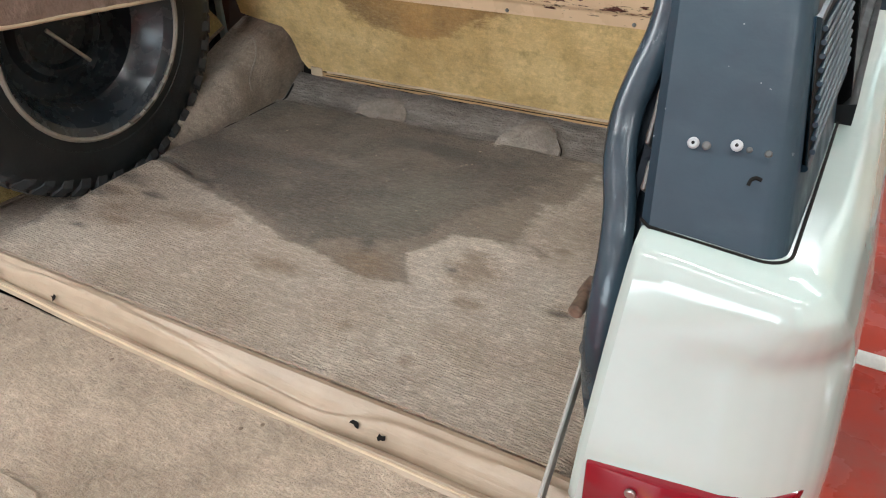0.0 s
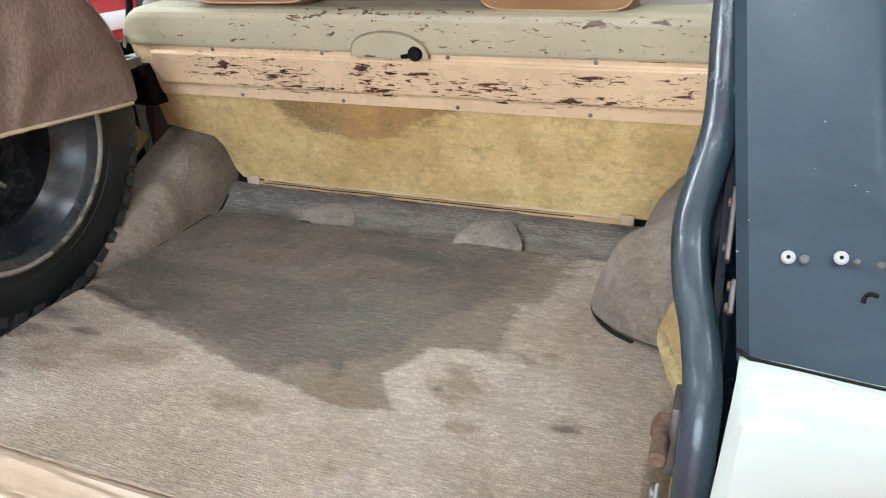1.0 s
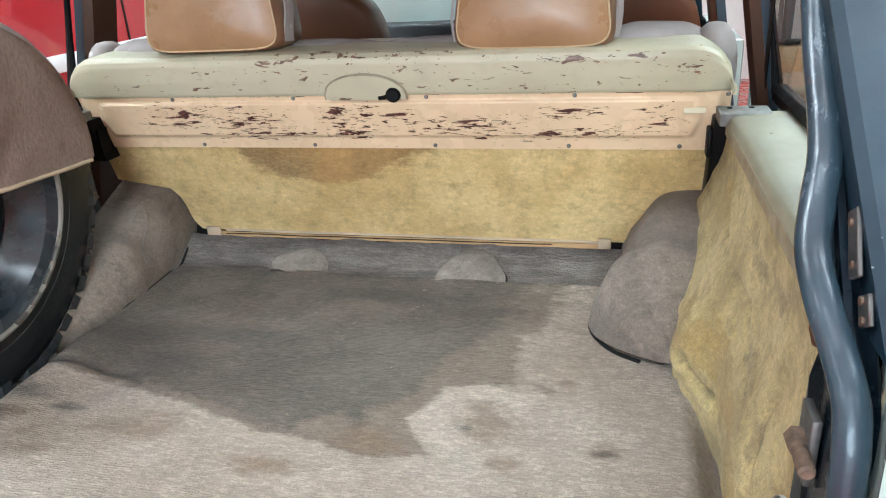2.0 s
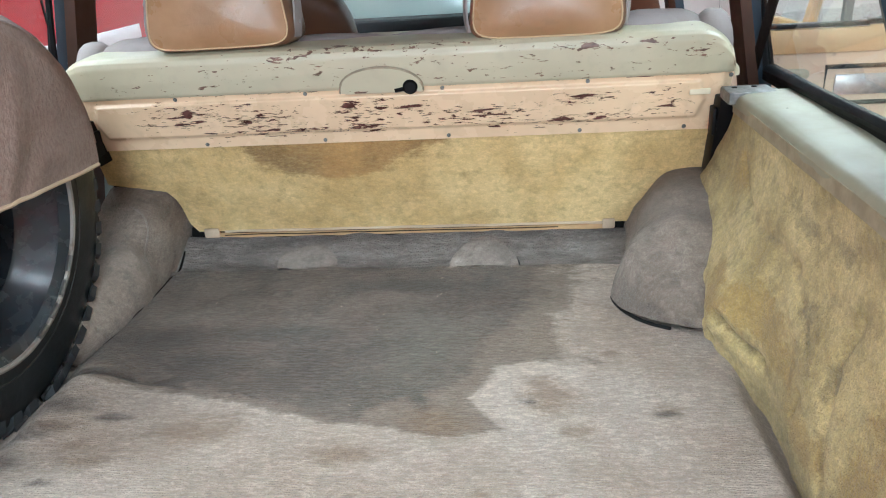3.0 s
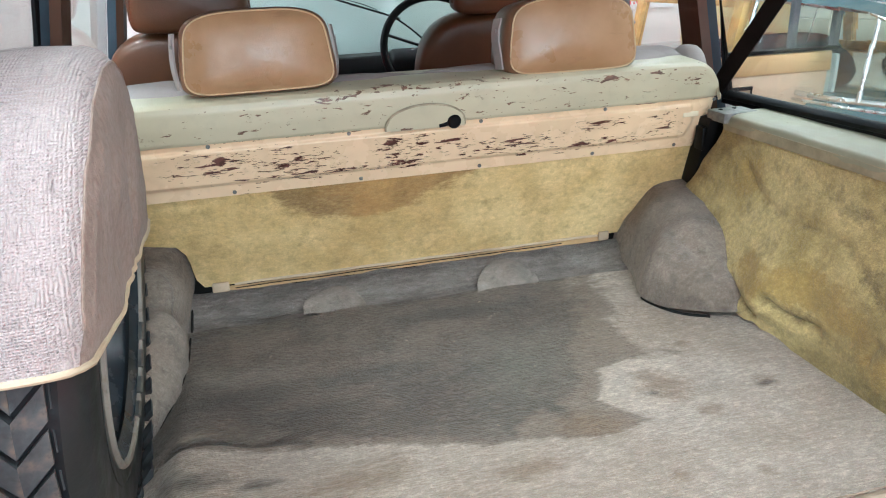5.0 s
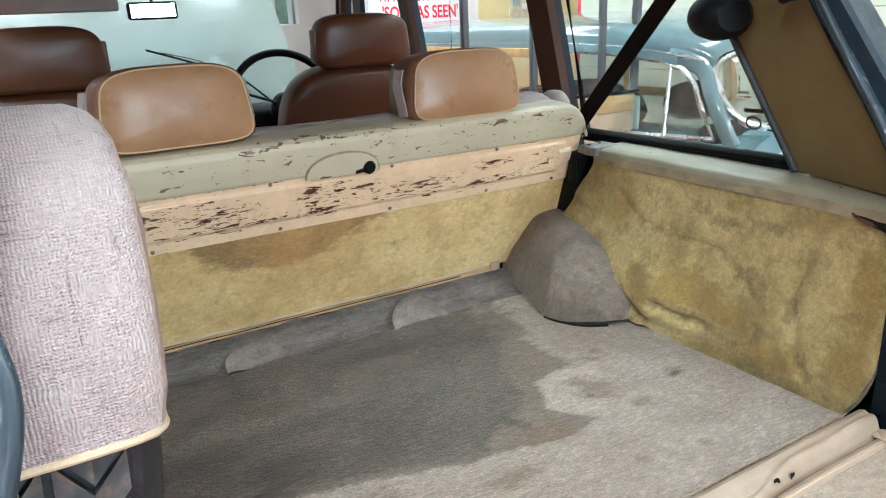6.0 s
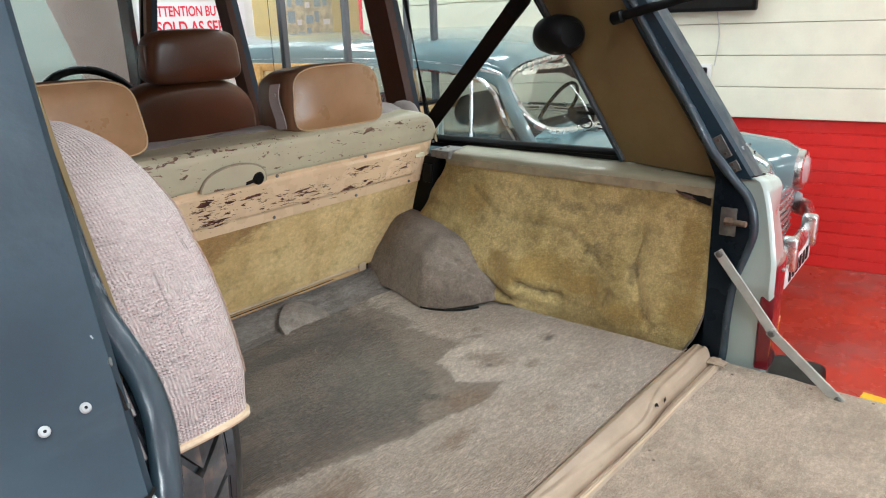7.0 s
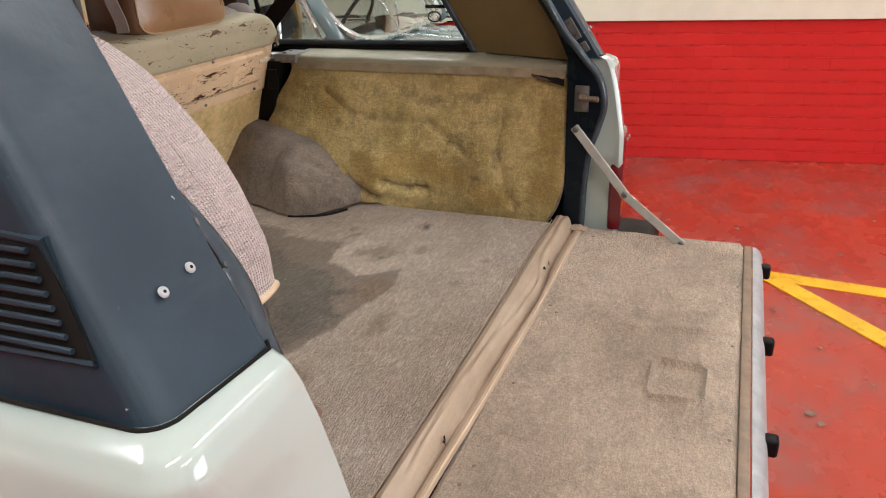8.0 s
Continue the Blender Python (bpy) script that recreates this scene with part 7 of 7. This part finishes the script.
half = [(0.0, 1.225, 0.958), (0.40, 1.245, 0.962), (0.58, 1.29, 0.985), (0.645, 1.36, 1.05), (0.625, 1.44, 1.14), (0.575, 1.485, 1.212), (0.42, 1.475, 1.255), (0.0, 1.455, 1.285)]
cc = ring_path(half + [(-x, y, z) for x, y, z in half[-2:0:-1]], 4)
ws2 = mc_("windscreen", tube(cc, 0.016, 8, 0, closed=True), m_chrome, None, "chrome framed windscreen")
pn = mc_("pane", slab(cc, 0.004), m_glass, ws2)
pn.visible_shadow = False
for x in (-0.30, 0.20):
    mc_("wiper", tube([(x, 1.20, 0.972), (x + 0.05, 1.27, 1.06), (x + 0.02, 1.33, 1.15)], 0.005, 6, 4), m_chrome, ws2)
mc_("mirror", box((-0.09, 1.56, 1.20), (0.09, 1.575, 1.25), 0.008), m_black, ws2, "black interior mirror")
for sx in (-0.33, 0.33):
    bm, pipe = headrest_pad(0.22, 0.26, 0.07, pose(sx, 2.22, 0.78, -12))
    mc_("seat", bm, m_silver, None, "dark seat", 60)
bm, pipe = headrest_pad(0.56, 0.24, 0.08, pose(0, 2.95, 0.78, -12))
mc_("bench_seat", bm, m_silver, None, "", 60)
mc_("dashboard", box((-0.6, 1.42, 0.84), (0.6, 1.54, 0.968), 0.03, 3), m_silver)
ring = [pose(0.33, 1.72, 0.93, -62) @ Vector((0.19 * math.cos(2 * math.pi * k / 32), 0.19 * math.sin(2 * math.pi * k / 32), 0)) for k in range(32)]
mc_("steering_wheel", tube(ring, 0.011, 8, 0, closed=True), m_black)
settle(mor)

# ---------------------------------------------------------------- the red van on the other side
VAN = (-3.75, 1.35, 0.0)
van = thing("red_van", VAN[0] + 0.8, VAN[1] + 2.0, 0, "red panel van with a pale stripe parked alongside", "van")


def van_ring(y, w, z0, z1):
    return [(VAN[0] + 0.85 + x, VAN[1] + yy, z) for x, yy, z in oval(y, w, z0, z1, 36, 0.32, 0.30)]


part("body", loft([van_ring(0.0, 0.78, 0.45, 1.75), van_ring(0.06, 0.84, 0.40, 1.88), van_ring(1.2, 0.86, 0.38, 1.94), van_ring(2.6, 0.86, 0.38, 1.92), van_ring(3.0, 0.80, 0.38, 1.55), van_ring(3.7, 0.76, 0.40, 1.05), van_ring(3.8, 0.70, 0.45, 0.95)]), m_red_car, van, "glossy red panelled body", 60)
part("stripe", box((VAN[0] + 1.702, VAN[1] + 0.25, 0.98), (VAN[0] + 1.716, VAN[1] + 2.5, 1.06), 0.004), m_paper, van, "pale stripe along the side")
part("door_seam", box((VAN[0] + 1.703, VAN[1] + 1.60, 0.55), (VAN[0] + 1.714, VAN[1] + 1.612, 1.75)), m_near_black, van)
for wy in (0.75, 3.05):
    for wx in (0.14, 1.58):
        vw = part("wheel", lathe([(0.17, 0.07), (0.28, 0.085), (0.315, 0.06), (0.315, -0.06), (0.28, -0.085), (0.17, -0.07), (0.17, 0.07)], pose(VAN[0] + wx, VAN[1] + wy, 0.315), 32), m_tyre, van, "black road wheel")
        part("hub", lathe([(0.0, 0.05), (0.10, 0.045), (0.175, 0.06), (0.175, -0.06), (0.10, -0.045), (0.0, -0.05)], pose(VAN[0] + wx, VAN[1] + wy, 0.315), 24), m_steel, vw)
settle(van)

# ---------------------------------------------------------------- fittings of the room
def room_thing(name, bm, material, label, category, group=""):
    ob = finish(name, bm, material)
    ob.matrix_world = ROOM
    return tagged(ob, label, category, group)


def room_sub(name, bm, material, parent, label=""):
    return part(name, bm, material, parent, label)


for lx, ly in TUBES:
    fit_ob = thing("ceiling_light", lx, ly, CEIL - 0.1, "long fluorescent ceiling light with a white diffuser", "ceiling light", "ceiling lights")
    part("housing", box((lx - 0.78, ly - 0.13, CEIL - 0.06), (lx + 0.78, ly + 0.13, CEIL - 0.001), 0.01), m_wall, fit_ob)
    part("diffuser", box((lx - 0.76, ly - 0.11, CEIL - 0.10), (lx + 0.76, ly + 0.11, CEIL - 0.062), 0.012, 3), m_lampglow, fit_ob)
    settle(fit_ob)

pic = room_thing("framed_notice", box((XE - 0.060, -0.590, 1.157), (XE - 0.035, -0.366, 1.49), 0.004), m_cup, "small grey framed notice hung on the cream boards", "picture frame")
room_sub("paper", box((XE - 0.0625, -0.572, 1.175), (XE - 0.0605, -0.384, 1.472)), m_paper, pic, "white printed sheet")
for k in range(15):
    room_sub("print_line", box((XE - 0.0640, -0.552, 1.195 + 0.0165 * k), (XE - 0.0628, -0.405 - 0.02 * (k * 7 % 3), 1.1985 + 0.0165 * k)), m_print_grey, pic)
tv = room_thing("wall_screen", box((XE - 0.12, 0.33, 1.49), (XE - 0.05, 1.02, 1.93), 0.01), m_black, "black flat screen mounted on the boards", "television")
room_sub("screen", box((XE - 0.1225, 0.35, 1.51), (XE - 0.1205, 1.00, 1.91)), m_near_black, tv, "dark glass screen")
sock = room_thing("wall_socket", box((XE - 0.048, 0.56, 1.105), (XE - 0.0345, 0.645, 1.19), 0.004), m_wall, "white wall socket with a black plug", "socket")
room_sub("plug", box((XE - 0.085, 0.58, 1.13), (XE - 0.0485, 0.625, 1.172), 0.01, 3), m_black, sock, "black plug")
cable = room_thing("cable", tube([(XE - 0.05, 0.605, 1.12), (XE - 0.045, 0.61, 0.99), (XE - 0.045, 0.595, 0.90)], 0.004, 6, 6), m_cable, "thin white cable hanging on the boards", "cable")
room_sub("upper_run", tube([(XE - 0.046, 0.545, 1.18), (XE - 0.046, 0.53, 1.34), (XE - 0.046, 0.55, 1.49)], 0.0035, 6, 6), m_cable, cable)

# scraps on the floor
rnd = random.Random(11)
for k, (x, y, r) in enumerate([(1.02, -0.72, 0.013), (1.07, -0.69, 0.018), (2.6, -0.45, 0.012), (2.4, -0.9, 0.01), (3.0, -0.2, 0.01), (1.5, -0.75, 0.009), (2.9, -1.1, 0.012), (3.3, -0.6, 0.012), (2.2, -0.35, 0.01), (2.75, -0.75, 0.008), (1.75, -0.6, 0.01), (1.3, -0.9, 0.008)]):
    bm = bmesh.new()
    n = 7
    hi = [bm.verts.new((x + r * (0.6 + 0.6 * rnd.random()) * math.cos(2 * math.pi * i / n), y + r * (0.6 + 0.6 * rnd.random()) * math.sin(2 * math.pi * i / n), 0.003 + 0.006 * rnd.random())) for i in range(n)]
    bm.faces.new(hi)
    bmesh.ops.solidify(bm, geom=bm.faces[:], thickness=0.002)
    bmesh.ops.triangulate(bm, faces=bm.faces[:])
    tagged(finish("floor_scrap", bm, m_greydust), "pale dry scrap lying on the red floor", "debris", "scraps on the floor")

# north end: a white partition with sale notices, a yellow pier with a chart, a garden window
part_wall = tagged(finish("wall_partition", box((2.02, 5.02, 0.0), (3.12, 5.12, CEIL)), m_wall), "white painted partition behind the cars", "wall", kind="structure")
tagged(finish("wall_pier", box((3.12, 5.015, 0.0), (4.75, 5.13, CEIL)), m_yellowwall), "pale yellow painted pier", "wall", kind="structure")
tagged(finish("partition_trim", box((1.975, 5.0, 0.0), (2.018, 5.14, CEIL)), m_black), "black edge trim of the partition", "trim", kind="structure")
room_part("garden_backdrop", box((0.6, YN + 1.4, 0.2), (5.2, YN + 1.45, 1.80)), m_foliage, "green garden outside the window", "backdrop")
room_part("sky_backdrop", box((0.6, YN + 1.5, 0.2), (5.2, YN + 1.55, 3.4)), m_glowpane, "bright daylight outside the window", "backdrop")
nw = room_thing("window_1", tube([(2.75, YN + 0.1, 1.42), (3.5, YN + 0.1, 1.42), (3.5, YN + 0.1, 2.5), (2.75, YN + 0.1, 2.5)], 0.03, 8, 0, closed=True), m_wall, "white framed window to the garden", "window")
tagged(nw, kind="structure")
for x in (3.0, 3.25):
    room_sub("window_bar", box((x - 0.02, YN + 0.08, 1.42), (x + 0.02, YN + 0.12, 2.5)), m_wall, nw)


def lettering(text, x, y, z, size, material, parent):
    cu = bpy.data.curves.new("lettering", "FONT")
    cu.body, cu.size, cu.align_x, cu.align_y, cu.extrude, cu.offset = text, size, "CENTER", "CENTER", 0.001, size * 0.018
    ob = new("lettering", cu)
    me = bpy.data.meshes.new_from_object(ob.evaluated_get(bpy.context.evaluated_depsgraph_get()))
    bpy.data.objects.remove(ob)
    me.materials.append(material)
    me.transform(pose(x, y, z, 90, 0, 0) @ Matrix.Diagonal((0.86, 1.15, 1, 1)))
    let = new("lettering", me)
    let.parent = parent
    return let


def notice(x, z, w, h, lines, y=5.014):
    """A white sheet with red lettering, facing the cars."""
    ob = tagged(finish("sale_notice", box((x - w / 2, y - 0.004, z - h / 2), (x + w / 2, y, z + h / 2)), m_paper), "white sale notice with red capital letters", "poster", "sale notices")
    for text, dz, size in lines:
        lettering(text, x, y - 0.0055, z + dz, size, m_redink, ob)
    return ob


notice(2.54, 1.385, 0.98, 0.62, [("ATTENTION BUYERS", 0.235, 0.095), ("'SOLD AS SEEN'", 0.105, 0.125), ("WHAT IT SAYS", -0.02, 0.095), ("BEWARE", -0.13, 0.11), ("OR REJECTION", -0.24, 0.095)])
top_notice = notice(2.50, 1.90, 0.96, 0.34, [])
for k in range(2):
    part("print_bar", box((2.12, 5.006, 1.79 + 0.10 * k), (2.86, 5.0105, 1.835 + 0.10 * k)), m_redink, top_notice)
chart = tagged(finish("wall_chart", box((3.45, 5.000, 1.30), (4.02, 5.014, 1.80)), m_ochre), "ochre and blue printed wall chart on the pier", "poster")
for k in range(15):
    x, z = 3.48 + 0.105 * (k % 5), 1.335 + 0.15 * (k // 5) + 0.012 * (k % 3)
    part("chart_panel", box((x, 4.995, z), (x + 0.05 + 0.03 * (k % 2), 5.001, z + 0.05 + 0.025 * (k % 3))), m_bluecard if k % 3 else m_paper, chart)

# ---------------------------------------------------------------- bricks of the two side walls
def brick_mesh(k):
    rnd = random.Random(k)
    bm = box((-0.0055, -0.1126, -0.0338), (0.0, 0.1126, 0.0338))
    bmesh.ops.bevel(bm, geom=[e for e in bm.edges if all(v.co.x < -0.005 for v in e.verts) and abs(e.verts[0].co.z - e.verts[1].co.z) < 0.001], offset=0.0030, segments=2, affect="EDGES")
    for v in bm.verts:
        if v.co.x < -0.002:
            v.co += Vector((0.0008 * rnd.uniform(-1, 1), 0.0003 * rnd.uniform(-1, 1), 0.0012 * rnd.uniform(-1, 1)))
    me = bpy.data.meshes.new("brick")
    bmesh.ops.recalc_face_normals(bm, faces=bm.faces)
    bm.to_mesh(me)
    bm.free()
    me.materials.append(m_brick)
    return me


BRICKS = [brick_mesh(k) for k in range(6)]
rnd = random.Random(3)
rest = {wall_east: [], wall_west: []}
for wall, x, flip in ((wall_east, XE, 1), (wall_west, XW, -1)):
    for row in range(12):
        z = 0.036 + row * 0.0728
        y = YS + (row % 2) * 0.112
        while y < (YE if flip > 0 else YN) - 0.12:
            place = Matrix.Translation((x + flip * 0.0012 * rnd.random(), y, z)) @ Matrix.Diagonal((flip, 1, 1, 1))
            me = BRICKS[rnd.randrange(6)]
            if flip > 0 and -1.25 < y < 1.75:
                ob = new("brick", me)
                ob.parent = wall
                ob.matrix_basis = place
            else:
                rest[wall].append((me, place))
            y += 0.2255
for wall, lst in rest.items():
    verts, faces = [], []
    for me, place in lst:
        o = len(verts)
        verts += [place @ v.co for v in me.vertices]
        faces += [[o + i for i in p.vertices] for p in me.polygons]
    me = bpy.data.meshes.new("brickwork")
    me.from_pydata(verts, [], faces)
    me.materials.append(m_brick)
    ob = new("brickwork", me)
    ob.parent = wall
    tagged(ob, "red painted brickwork", kind="stuff")
